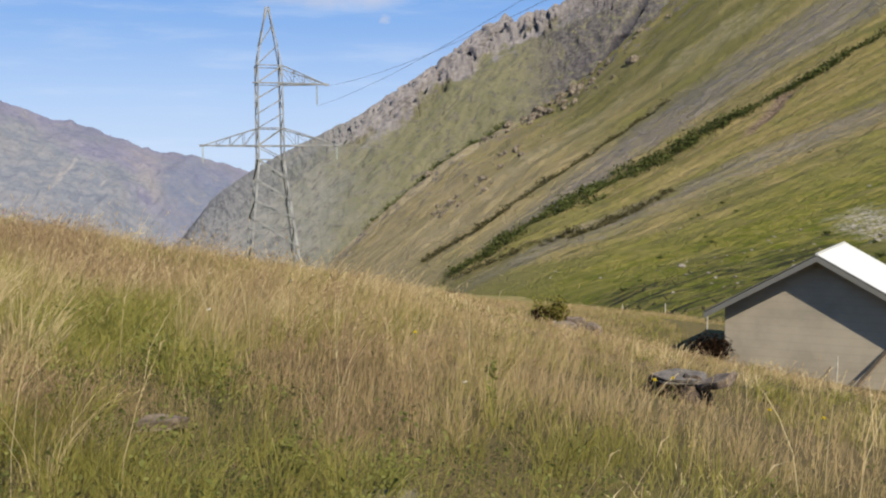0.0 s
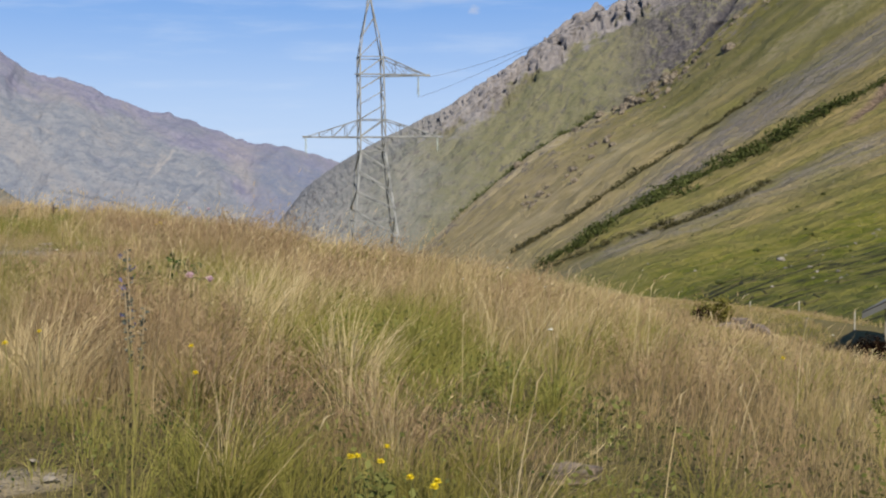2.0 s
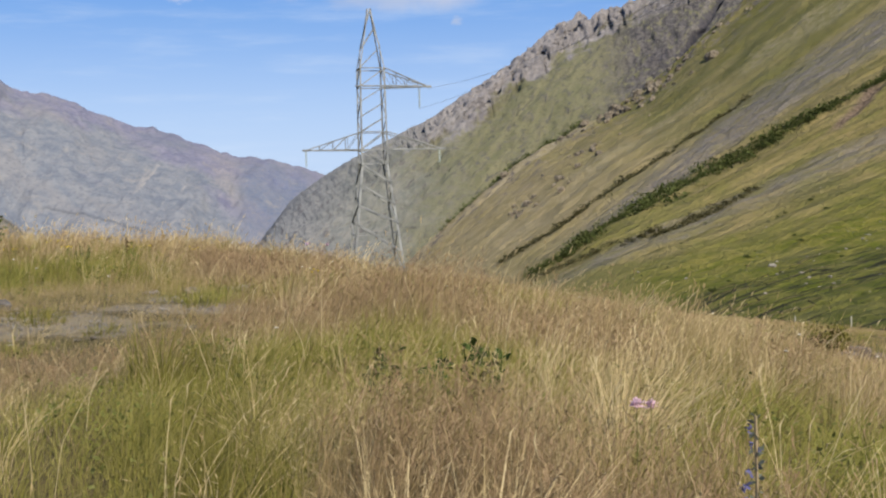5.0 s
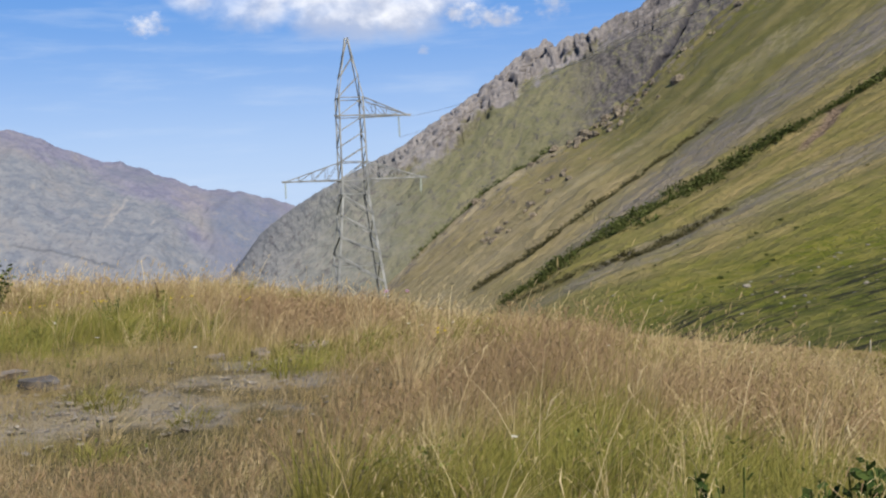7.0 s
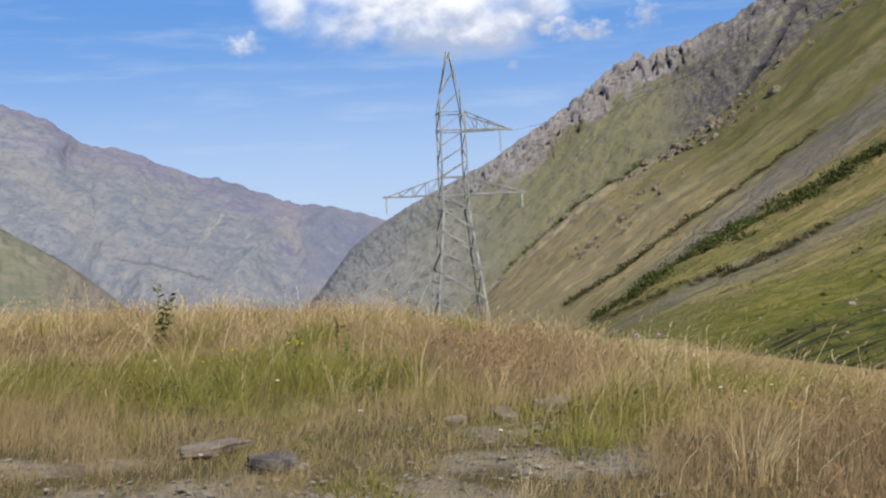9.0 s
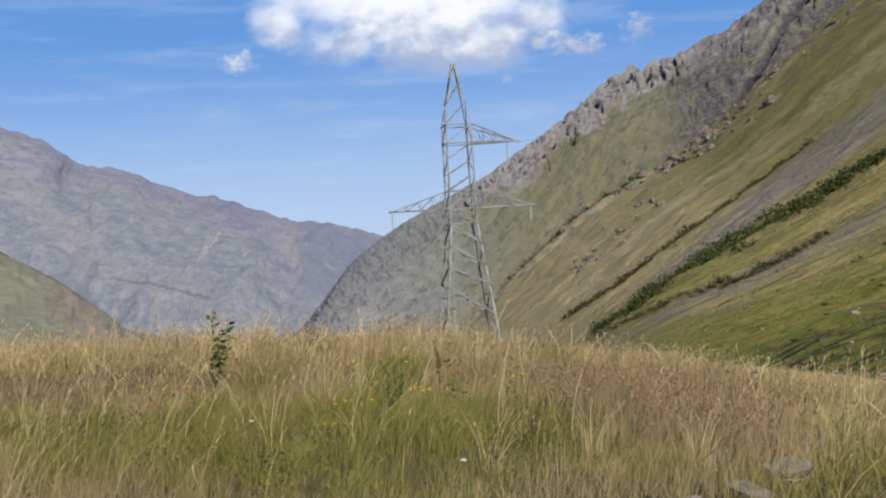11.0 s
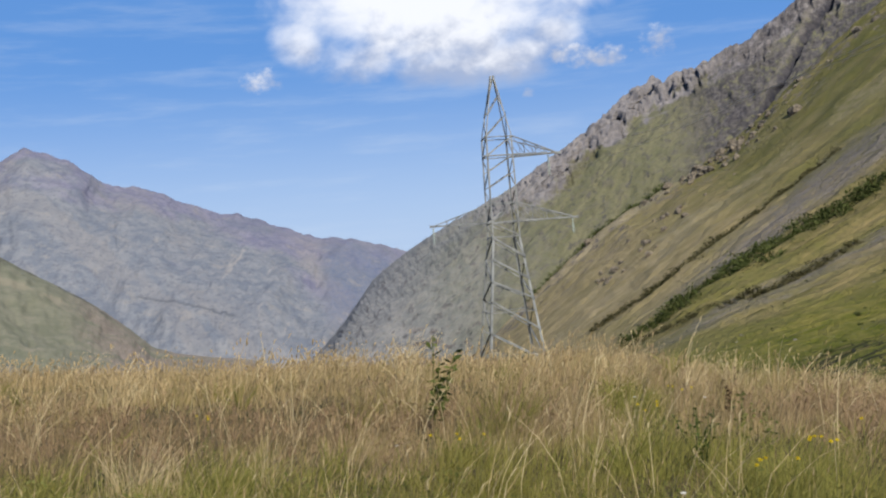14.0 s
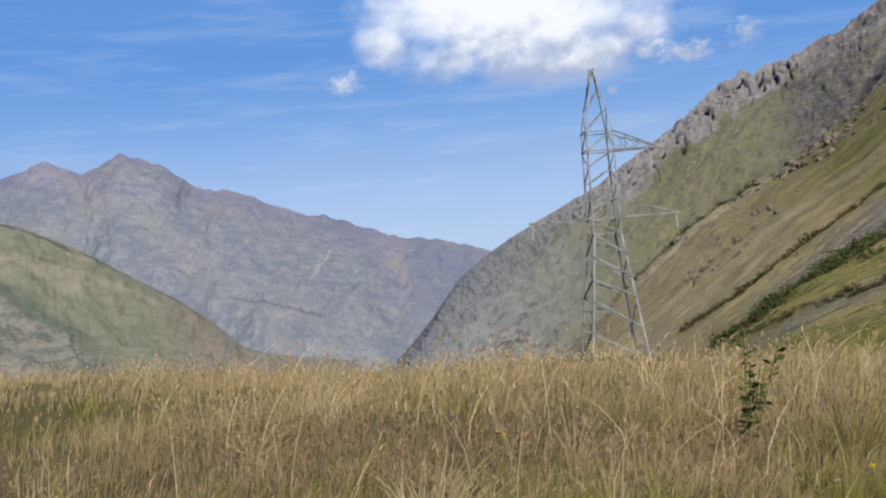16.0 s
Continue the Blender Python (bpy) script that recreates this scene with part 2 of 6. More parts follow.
    stones = n.m("MULTIPLY", n.step(n.noise(p, 0.38, 5.0, 0.75), 0.645, 0.69), n.step(u, 3.2, 4.2))
    heap = n.m("MULTIPLY", n.m("MULTIPLY", n.band(edge, 4.7, 5.4, 0.15), n.band(n.m("ADD", v, n.m("MULTIPLY", n.m("SUBTRACT", grain, 0.5), 0.06)), 0.215, 0.262, 0.012)), n.step(speck, 0.42, 0.56))
    col = n.mix(n.m("MAXIMUM", stones, heap), col, n.mix(speck, (0.24, 0.215, 0.185), (0.40, 0.375, 0.33)))
    # low cattle terraces: a darker bank, its broken shadow lines painted along the pasture's foot
    rows = n.noise(n.xyz(n.m("MULTIPLY", u, 30.0), n.m("MULTIPLY", v, 16.0), 2.0), 1.0, 3.0, 0.6, 0.5)
    foot = n.m("MULTIPLY", n.m("MULTIPLY", n.step(edge, 4.75, 4.98), n.m("SUBTRACT", 1.0, n.step(u, 6.0, 6.6))), n.m("SUBTRACT", 1.0, n.step(v, 0.16, 0.25)))
    col = n.mix(n.m("MULTIPLY", foot, 0.55), col, n.mix(n.step(grain, 0.4, 0.6), (0.050, 0.060, 0.012), (0.098, 0.102, 0.026)))
    col = n.mix(n.m("MULTIPLY", n.m("MULTIPLY", foot, n.step(rows, 0.52, 0.57)), 0.95), col, (0.024, 0.025, 0.012))
    bumps = n.m("ADD", n.m("MULTIPLY", fibre, 1.4), n.m("ADD", n.m("MULTIPLY", grain, 2.0), speck))
    return col, bumps, 0.7, 3.0


ROCK_BAND = ((-14.0, 0.3), (-8.5, 0.9), (-6.0, 1.9), (-1.4, 1.75), (3.0, 1.6), (4.7, 1.0), (7.0, 1.3), (12.0, 1.6))


def cliff_colour(n, p):
    a, drop, _ = uv_of(n)
    e = n.m("MULTIPLY", drop, -1.0)
    along = n.m("ADD", n.m("MULTIPLY", a, 0.81), n.m("MULTIPLY", e, 0.59))
    across = n.m("SUBTRACT", n.m("MULTIPLY", e, 0.81), n.m("MULTIPLY", a, 0.59))
    ribs = n.noise(n.xyz(n.m("MULTIPLY", across, 1.1), n.m("MULTIPLY", along, 0.22), 0.0), 1.0, 6.0, 0.6, 0.4)
    flutes = n.noise(n.xyz(n.m("MULTIPLY", a, 3.6), n.m("MULTIPLY", e, 0.9), 4.0), 1.0, 7.0, 0.68, 0.5)
    grain, crags, fine = n.noise(p, 0.03, 6.0, 0.7), n.noise(p, 0.008, 7.0, 0.66), n.noise(p, 0.09, 5.0, 0.7)
    rock = n.mix(n.step(flutes, 0.36, 0.64), (0.140, 0.134, 0.152), (0.232, 0.218, 0.230))
    rock = n.mix(n.m("MULTIPLY", n.step(grain, 0.50, 0.64), 0.65), rock, (0.140, 0.136, 0.158))
    rock = n.mix(n.m("MULTIPLY", n.step(fine, 0.52, 0.66), 0.5), rock, (0.285, 0.268, 0.274))
    grass = n.mix(n.step(ribs, 0.35, 0.65), (0.108, 0.111, 0.068), (0.156, 0.149, 0.096))
    grass = n.mix(n.m("MULTIPLY", n.step(grain, 0.50, 0.64), 0.7), grass, (0.120, 0.114, 0.092))
    grass = n.mix(n.m("MULTIPLY", n.step(fine, 0.52, 0.62), 0.75), grass, (0.084, 0.083, 0.060))
    # rock along the crest, with tongues that reach down into the grass
    width = n.add("ShaderNodeFloatCurve")
    line = width.mapping.curves[0]
    for k, (x, y) in enumerate(ROCK_BAND):
        spot = ((x + 14.0) / 26.0, y / 4.0)
        if k < 2:
            line.points[k].location = spot
        else:
            line.points.new(*spot)
    width.mapping.update()
    n.put(width.inputs["Value"], n.m("DIVIDE", n.m("ADD", a, 14.0), 26.0))
    reach = n.m("ADD", n.m("MULTIPLY", n.m("SUBTRACT", crags, 0.5), 4.2), n.m("MULTIPLY", n.m("SUBTRACT", flutes, 0.5), 1.6))
    below = n.m("SUBTRACT", n.m("ADD", drop, reach), n.m("MULTIPLY", width.outputs[0], 4.0))
    bare = n.m("SUBTRACT", 1.0, n.step(below, -0.30, 0.35))
    spots = n.noise(n.xyz(n.m("MULTIPLY", a, 1.9), n.m("MULTIPLY", e, 2.6), 9.0), 1.0, 7.0, 0.70, 0.6)
    # crag colour, darkened for shade that the relief doesn't give
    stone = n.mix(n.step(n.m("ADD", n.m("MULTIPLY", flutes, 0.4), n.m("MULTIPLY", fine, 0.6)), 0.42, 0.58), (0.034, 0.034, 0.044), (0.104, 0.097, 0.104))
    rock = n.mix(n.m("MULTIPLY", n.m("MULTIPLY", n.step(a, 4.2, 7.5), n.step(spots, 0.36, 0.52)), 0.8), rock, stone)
    col = n.mix(bare, grass, rock)
    # the far left flank is greyer, distance haze mixed into its colour, its foot stony
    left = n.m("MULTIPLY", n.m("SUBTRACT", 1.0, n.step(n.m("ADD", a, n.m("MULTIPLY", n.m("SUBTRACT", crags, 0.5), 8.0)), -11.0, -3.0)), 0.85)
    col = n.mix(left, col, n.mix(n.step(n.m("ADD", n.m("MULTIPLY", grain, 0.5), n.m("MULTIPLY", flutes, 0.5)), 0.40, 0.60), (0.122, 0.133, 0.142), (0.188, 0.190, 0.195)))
    # more haze grey painted in towards the flank's left end
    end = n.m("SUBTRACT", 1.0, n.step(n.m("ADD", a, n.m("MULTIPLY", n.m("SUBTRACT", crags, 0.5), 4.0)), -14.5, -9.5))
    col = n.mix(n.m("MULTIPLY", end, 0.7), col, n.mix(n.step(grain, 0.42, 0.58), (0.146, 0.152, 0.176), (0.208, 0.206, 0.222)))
    # dark crags on the high flank, shade put into their colour, as into the gully cut through it
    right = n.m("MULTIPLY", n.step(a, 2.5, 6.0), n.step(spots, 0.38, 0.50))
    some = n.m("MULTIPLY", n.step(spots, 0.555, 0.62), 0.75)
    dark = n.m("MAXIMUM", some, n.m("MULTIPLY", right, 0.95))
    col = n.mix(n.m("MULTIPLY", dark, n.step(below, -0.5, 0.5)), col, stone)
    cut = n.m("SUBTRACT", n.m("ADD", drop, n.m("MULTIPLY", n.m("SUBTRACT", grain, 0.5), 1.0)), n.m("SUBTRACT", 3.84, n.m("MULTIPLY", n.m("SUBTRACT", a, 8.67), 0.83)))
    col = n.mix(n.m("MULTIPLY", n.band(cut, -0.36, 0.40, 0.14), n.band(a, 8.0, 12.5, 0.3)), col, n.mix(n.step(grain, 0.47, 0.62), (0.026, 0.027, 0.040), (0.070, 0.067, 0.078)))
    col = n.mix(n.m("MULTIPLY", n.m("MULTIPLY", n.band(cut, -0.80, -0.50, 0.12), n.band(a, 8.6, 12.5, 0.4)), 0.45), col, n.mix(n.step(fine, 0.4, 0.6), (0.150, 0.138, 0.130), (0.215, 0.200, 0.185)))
    # broken dark outcrops at the foot of the far left flank
    foot = n.m("SUBTRACT", drop, n.m("ADD", 4.7, n.m("MULTIPLY", n.m("ADD", a, 13.2), 0.56)))
    foot = n.m("MULTIPLY", n.m("MULTIPLY", n.band(foot, -0.55, 0.75, 0.25), n.band(a, -13.6, -9.2, 0.3)), n.step(n.noise(p, 0.022, 6.0, 0.7), 0.50, 0.57))
    col = n.mix(foot, col, n.mix(n.step(fine, 0.4, 0.6), (0.050, 0.046, 0.054), (0.150, 0.130, 0.126)))
    # the gully's dark carried on beside it as a painted patch
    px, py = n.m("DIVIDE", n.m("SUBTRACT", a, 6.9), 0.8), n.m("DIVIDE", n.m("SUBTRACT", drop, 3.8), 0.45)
    dark_patch = n.m("ADD", n.m("ADD", n.m("MULTIPLY", px, px), n.m("MULTIPLY", py, py)), n.m("MULTIPLY", n.m("SUBTRACT", grain, 0.5), 4.0))
    col = n.mix(n.m("SUBTRACT", 1.0, n.step(dark_patch, 0.6, 1.3)), col, stone)
    return col, n.m("ADD", n.m("MULTIPLY", flutes, 0.9), n.m("ADD", grain, n.m("ADD", n.m("MULTIPLY", crags, 0.8), n.m("MULTIPLY", fine, 0.6)))), 0.6, 5.0


def far_colour(n, p):
    a, drop, _ = uv_of(n)
    e = n.m("MULTIPLY", drop, -1.0)
    along = n.m("SUBTRACT", n.m("MULTIPLY", a, 0.79), n.m("MULTIPLY", e, 0.62))
    across = n.m("ADD", n.m("MULTIPLY", e, 0.79), n.m("MULTIPLY", a, 0.62))
    bands = n.noise(n.xyz(n.m("MULTIPLY", across, 0.42), n.m("MULTIPLY", along, 0.11), 0.0), 1.0, 6.0, 0.6, 0.4)
    runs = n.noise(n.xyz(n.m("ADD", n.m("MULTIPLY", a, 1.5), n.m("MULTIPLY", e, -0.8)), n.m("MULTIPLY", e, 0.35), 7.0), 1.0, 6.0, 0.62, 0.3)
    grain, big, fine = n.noise(p, 0.015, 7.0, 0.72), n.noise(p, 0.0024, 6.0, 0.6), n.noise(p, 0.05, 6.0, 0.72)
    # distance haze is put into these bluish rock and grass colours
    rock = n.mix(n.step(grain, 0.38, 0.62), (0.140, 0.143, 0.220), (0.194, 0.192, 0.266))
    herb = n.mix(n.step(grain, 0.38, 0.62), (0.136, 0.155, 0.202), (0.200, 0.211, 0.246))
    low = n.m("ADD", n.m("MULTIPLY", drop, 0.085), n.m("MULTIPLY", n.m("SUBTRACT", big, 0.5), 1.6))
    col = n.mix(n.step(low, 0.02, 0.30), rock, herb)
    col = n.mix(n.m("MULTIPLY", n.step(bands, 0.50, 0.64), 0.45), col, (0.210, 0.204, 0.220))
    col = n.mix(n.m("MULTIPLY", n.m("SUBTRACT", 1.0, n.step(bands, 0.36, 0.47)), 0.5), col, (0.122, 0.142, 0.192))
    # pale scree fans low down, a pink-grey apron, the gorge's blue shade painted in
    fans = n.m("MULTIPLY", n.m("MULTIPLY", n.step(runs, 0.60, 0.66), n.band(drop, 3.2, 7.6, 0.8)), n.band(a, -23.2, -18.6, 0.5))
    col = n.mix(n.m("MULTIPLY", fans, 0.7), col, (0.300, 0.288, 0.292))
    pink = n.m("MULTIPLY", n.band(n.m("ADD", n.m("ADD", a, n.m("MULTIPLY", drop, -0.55)), n.m("MULTIPLY", n.m("SUBTRACT", big, 0.5), 5.0)), -20.6, -18.3, 0.6), n.step(drop, 0.3, 1.2))
    col = n.mix(n.m("MULTIPLY", pink, n.m("ADD", 0.25, n.m("MULTIPLY", n.step(grain, 0.40, 0.6), 0.30))), col, (0.250, 0.232, 0.252))
    gorge_shade = n.m("MULTIPLY", n.band(n.m("ADD", a, n.m("MULTIPLY", n.m("SUBTRACT", grain, 0.5), 2.0)), -17.4, -12.6, 0.6), n.band(drop, 0.9, 5.6, 0.8))
    col = n.mix(n.m("MULTIPLY", gorge_shade, 0.6), col, n.mix(n.step(fine, 0.42, 0.58), (0.082, 0.112, 0.205), (0.165, 0.180, 0.250)))
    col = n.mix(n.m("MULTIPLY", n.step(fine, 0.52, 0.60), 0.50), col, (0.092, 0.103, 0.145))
    col = n.mix(n.m("MULTIPLY", n.step(n.noise(p, 0.011, 6.0, 0.74), 0.56, 0.64), 0.45), col, (0.248, 0.238, 0.242))
    # a dark ledge that falls across the lower face
    ledge = n.m("ADD", e, n.m("ADD", n.m("MULTIPLY", n.m("ADD", a, 27.0), 0.02), n.m("MULTIPLY", n.m("SUBTRACT", big, 0.5), 0.6)))
    col = n.mix(n.m("MULTIPLY", n.m("MULTIPLY", n.band(ledge, -7.72, -7.56, 0.07), n.band(a, -28.0, -22.5, 0.4)), 0.5), col, (0.060, 0.070, 0.092))
    return col, n.m("ADD", n.m("MULTIPLY", bands, 0.6), n.m("ADD", n.m("MULTIPLY", grain, 1.3), n.m("ADD", n.m("MULTIPLY", runs, 0.8), n.m("MULTIPLY", fine, 0.9)))), 0.5, 7.0


def left_colour(n, p):
    a, drop, _ = uv_of(n)
    grain, big, fine = n.noise(p, 0.03, 6.0, 0.68), n.noise(p, 0.005, 6.0, 0.62, 0.5), n.noise(p, 0.12, 5.0, 0.7)
    col = n.mix(n.step(grain, 0.36, 0.64), (0.136, 0.142, 0.106), (0.184, 0.182, 0.142))
    col = n.mix(n.m("MULTIPLY", n.step(n.noise(p, 0.008, 6.0, 0.66), 0.54, 0.62), 0.65), col, (0.240, 0.218, 0.172))
    scar = n.m("MULTIPLY", n.m("MULTIPLY", n.step(a, -32.5, -29.0), n.step(n.m("ADD", big, n.m("MULTIPLY", n.m("SUBTRACT", grain, 0.5), 0.4)), 0.36, 0.56)), 0.85)
    col = n.mix(scar, col, n.mix(n.step(fine, 0.4, 0.6), (0.165, 0.135, 0.122), (0.245, 0.205, 0.186)))
    deep = n.m("ADD", drop, n.m("ADD", n.m("MULTIPLY", n.m("SUBTRACT", big, 0.5), 2.4), n.m("MULTIPLY", n.m("SUBTRACT", grain, 0.5), 0.8)))
    crag = n.m("ADD", deep, n.m("MULTIPLY", n.m("ADD", a, 38.0), -0.30))
    low = n.m("MULTIPLY", n.step(crag, 4.5, 5.3), n.m("SUBTRACT", 1.0, n.step(a, -34.2, -32.4)))
    stone = n.mix(n.step(n.m("ADD", n.m("MULTIPLY", grain, 0.6), n.m("MULTIPLY", fine, 0.4)), 0.42, 0.56), (0.092, 0.100, 0.092), (0.190, 0.184, 0.170))
    col = n.mix(n.m("MULTIPLY", low, 0.9), col, stone)
    dark = n.m("MULTIPLY", n.band(crag, 3.9, 5.0, 0.35), n.m("SUBTRACT", 1.0, n.step(a, -36.5, -33.0)))
    col = n.mix(n.m("MULTIPLY", dark, 0.75), col, n.mix(n.step(fine, 0.4, 0.6), (0.052, 0.074, 0.066), (0.098, 0.114, 0.092)))
    wave = n.m("ADD", drop, n.m("MULTIPLY", n.m("SUBTRACT", big, 0.5), 1.6))
    line = n.m("MULTIPLY", n.m("MAXIMUM", n.band(wave, 0.06, 0.24, 0.05), n.m("MULTIPLY", n.band(wave, 1.25, 1.42, 0.06), n.step(big, 0.48, 0.54))), n.step(grain, 0.40, 0.52))
    col = n.mix(n.m("MULTIPLY", n.m("MULTIPLY", line, 0.85), n.m("SUBTRACT", 1.0, n.step(a, -30.5, -28.0))), col, (0.060, 0.064, 0.058))
    return col, n.m("ADD", big, n.m("ADD", grain, n.m("MULTIPLY", fine, 0.6))), 0.5, 5.0


def stone_colour(n, p):
    a, b = n.noise(p, 5.0, 6.0, 0.65), n.noise(p, 38.0, 4.0, 0.7)
    col = n.mix(n.step(a, 0.35, 0.65), (0.105, 0.085, 0.070), (0.215, 0.178, 0.148))
    col = n.mix(n.m("MULTIPLY", n.step(b, 0.55, 0.7), 0.6), col, (0.29, 0.265, 0.23))
    return col, n.m("ADD", a, n.m("MULTIPLY", b, 0.4)), 0.8, 0.04


def far_stone_colour(n, p):
    a = n.noise(p, 0.9, 5.0, 0.7)
    return n.mix(n.step(a, 0.35, 0.65), (0.135, 0.122, 0.105), (0.29, 0.268, 0.235)), a, 0.8, 0.5


def render_colour(n, p):
    a, b = n.noise(p, 1.1, 6.0, 0.6), n.noise(p, 60.0, 4.0, 0.7)
    col = n.mix(n.step(a, 0.3, 0.7), (0.335, 0.300, 0.250), (0.445, 0.400, 0.330))
    _, _, z = n.split(p)
    course = n.m("ABSOLUTE", n.m("SUBTRACT", n.m("FRACT", n.m("MULTIPLY", z, 4.6)), 0.5))
    col = n.mix(n.m("MULTIPLY", n.step(course, 0.40, 0.49), 0.30), col, (0.27, 0.245, 0.20))
    return n.mix(n.m("MULTIPLY", b, 0.25), col, (0.33, 0.295, 0.24)), b, 0.5, 0.01


def steel_colour(n, p):
    a, b = n.noise(p, 0.8, 4.0), n.noise(p, 9.0, 4.0, 0.7)
    col = n.mix(n.step(a, 0.3, 0.7), (0.115, 0.125, 0.138), (0.250, 0.265, 0.280))
    return n.mix(n.m("MULTIPLY", n.step(b, 0.58, 0.72), 0.25), col, (0.22, 0.18, 0.15))


def sheet_colour(n, p):
    a, b = n.noise(p, 2.0, 5.0, 0.6), n.noise(p, 22.0, 3.0)
    return n.mix(n.m("MULTIPLY", a, 0.35), (0.62, 0.63, 0.64), (0.46, 0.47, 0.48)), b, 0.2, 0.01


def timber_colour(n, p):
    a = n.noise(n.vm("MULTIPLY", p, (6.0, 6.0, 40.0)), 1.0, 5.0, 0.6)
    return n.mix(n.step(a, 0.3, 0.7), (0.10, 0.075, 0.05), (0.24, 0.195, 0.145)), a, 0.4, 0.01


def pale_colour(n, p):
    a = n.noise(p, 9.0, 4.0)
    return n.mix(n.step(a, 0.3, 0.7), (0.34, 0.32, 0.28), (0.50, 0.48, 0.43))


def meadow_dryness(n, p):
    """How dry the meadow is: patches metres wide."""
    flat = n.vm("MULTIPLY", p, (1.0, 1.0, 0.0))
    big, mid = n.noise(flat, 0.24, 3.0, 0.5), n.noise(n.vm("ADD", flat, (31.0, 7.0, 0.0)), 0.9, 3.0, 0.6)
    dry = n.m("ADD", n.m("MULTIPLY", n.step(big, 0.42, 0.58), 0.65), n.m("MULTIPLY", n.step(mid, 0.38, 0.62), 0.35))
    return dry


def blade_colour(n, p, rnd):
    mood, v, _ = uv_of(n)
    dry = meadow_dryness(n, p)
    lush, red = n.step(n.m("MULTIPLY", mood, -1.0), 0.0, 0.7), n.step(mood, 0.10, 0.75)
    tuft = n.noise(p, 5.0, 3.0, 0.55)
    green = n.mix(n.step(tuft, 0.35, 0.65), (0.200, 0.192, 0.048), (0.315, 0.295, 0.092))
    gold = n.mix(n.step(tuft, 0.35, 0.65), (0.352, 0.266, 0.143), (0.498, 0.386, 0.226))
    f = n.m("ADD", n.m("MULTIPLY", dry, 0.30), n.m("ADD", n.m("MULTIPLY", v, 0.30), n.m("MULTIPLY", rnd, 0.20)))
    f = n.m("SUBTRACT", n.m("ADD", f, 0.34), n.m("MULTIPLY", lush, 0.50))
    col = n.mix(n.step(f, 0.22, 0.86), green, gold)
    return n.mix(n.m("MULTIPLY", red, n.m("ADD", 0.38, n.m("MULTIPLY", v, 0.30))), col, n.mix(rnd, (0.200, 0.136, 0.086), (0.282, 0.200, 0.130)))


def straw_colour(n, p, rnd):
    tuft = n.noise(p, 1.1, 3.0, 0.6)
    return n.mix(n.step(tuft, 0.35, 0.65), n.mix(rnd, (0.38, 0.280, 0.142), (0.50, 0.378, 0.205)), n.mix(rnd, (0.47, 0.358, 0.196), (0.60, 0.475, 0.29)))


def russet_colour(n, p, rnd):
    return n.mix(rnd, (0.218, 0.148, 0.090), (0.352, 0.252, 0.162))


def herb_colour(n, p, rnd):
    return n.mix(rnd, (0.115, 0.132, 0.040), (0.225, 0.232, 0.082))


def shrub_colour(n, p, rnd):
    return n.mix(rnd, (0.038, 0.054, 0.018), (0.112, 0.128, 0.046))


def brush_colour(n, p, rnd):
    return n.mix(rnd, (0.010, 0.007, 0.005), (0.040, 0.024, 0.015))


def plain(value, spread=0.25):
    lo = tuple(c * (1 - spread) for c in value)
    return lambda n, p, rnd: n.mix(rnd, lo, value)


M_GROUND = material("ground", ground_colour, 0.95, spec=0.1)
M_SLOPE = material("slope", slope_colour, 0.95, spec=0.1)
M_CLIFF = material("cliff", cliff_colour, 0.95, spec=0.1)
M_FAR = material("far_hazy_rock", far_colour, 0.95, spec=0.1)
M_LEFT = material("hill", left_colour, 0.95, spec=0.1)
M_STONE = material("stone", stone_colour, 0.85)
M_FARSTONE = material("far_stone", far_stone_colour, 0.9)
M_RENDER = material("wall_render", render_colour, 0.92, spec=0.15)
M_STEEL = material("galvanised", steel_colour, 0.6, 0.0, spec=0.4)
M_SHEET = material("roof_sheet", sheet_colour, 0.38, 0.15, spec=0.5)
M_TIMBER = material("timber", timber_colour, 0.85)
M_GREY = material("grey_paint_and_shade", lambda n, p: n.mix(n.noise(p, 3.0, 5.0), (0.13, 0.132, 0.128), (0.20, 0.20, 0.192)), 0.7)
M_DARKROCK = material("dark_rock_and_shade", lambda n, p: (n.mix(n.step(n.noise(p, 9.0, 5.0, 0.7), 0.4, 0.62), (0.030, 0.022, 0.017), (0.115, 0.082, 0.058)), n.noise(p, 14.0, 5.0, 0.7), 0.9, 0.05), 0.9)
M_PALE = material("pale_paint", pale_colour, 0.7)
M_GLASS = material("insulator", lambda n, p: n.mix(n.noise(p, 4.0), (0.20, 0.26, 0.25), (0.42, 0.47, 0.46)), 0.15, spec=0.6)
M_CABLE = material("cable", lambda n, p: n.mix(n.noise(p, 0.5), (0.20, 0.20, 0.20), (0.32, 0.32, 0.32)), 0.5, 0.5)
M_BLADE = leafy("grass_blade", blade_colour)
M_STRAW = leafy("grass_straw", straw_colour, 0.25)
M_BLEACHED = leafy("bleached_grass", lambda n, p, rnd: n.mix(rnd, (0.46, 0.365, 0.20), (0.66, 0.55, 0.345)), 0.25)
M_RUSSET = leafy("grass_russet", russet_colour, 0.30)
M_FRESH = leafy("fresh_grass", lambda n, p, rnd: n.mix(n.step(n.noise(p, 0.7, 3.0), 0.35, 0.65), n.mix(rnd, (0.146, 0.138, 0.034), (0.242, 0.212, 0.064)), n.mix(rnd, (0.20, 0.215, 0.05), (0.33, 0.305, 0.10))))
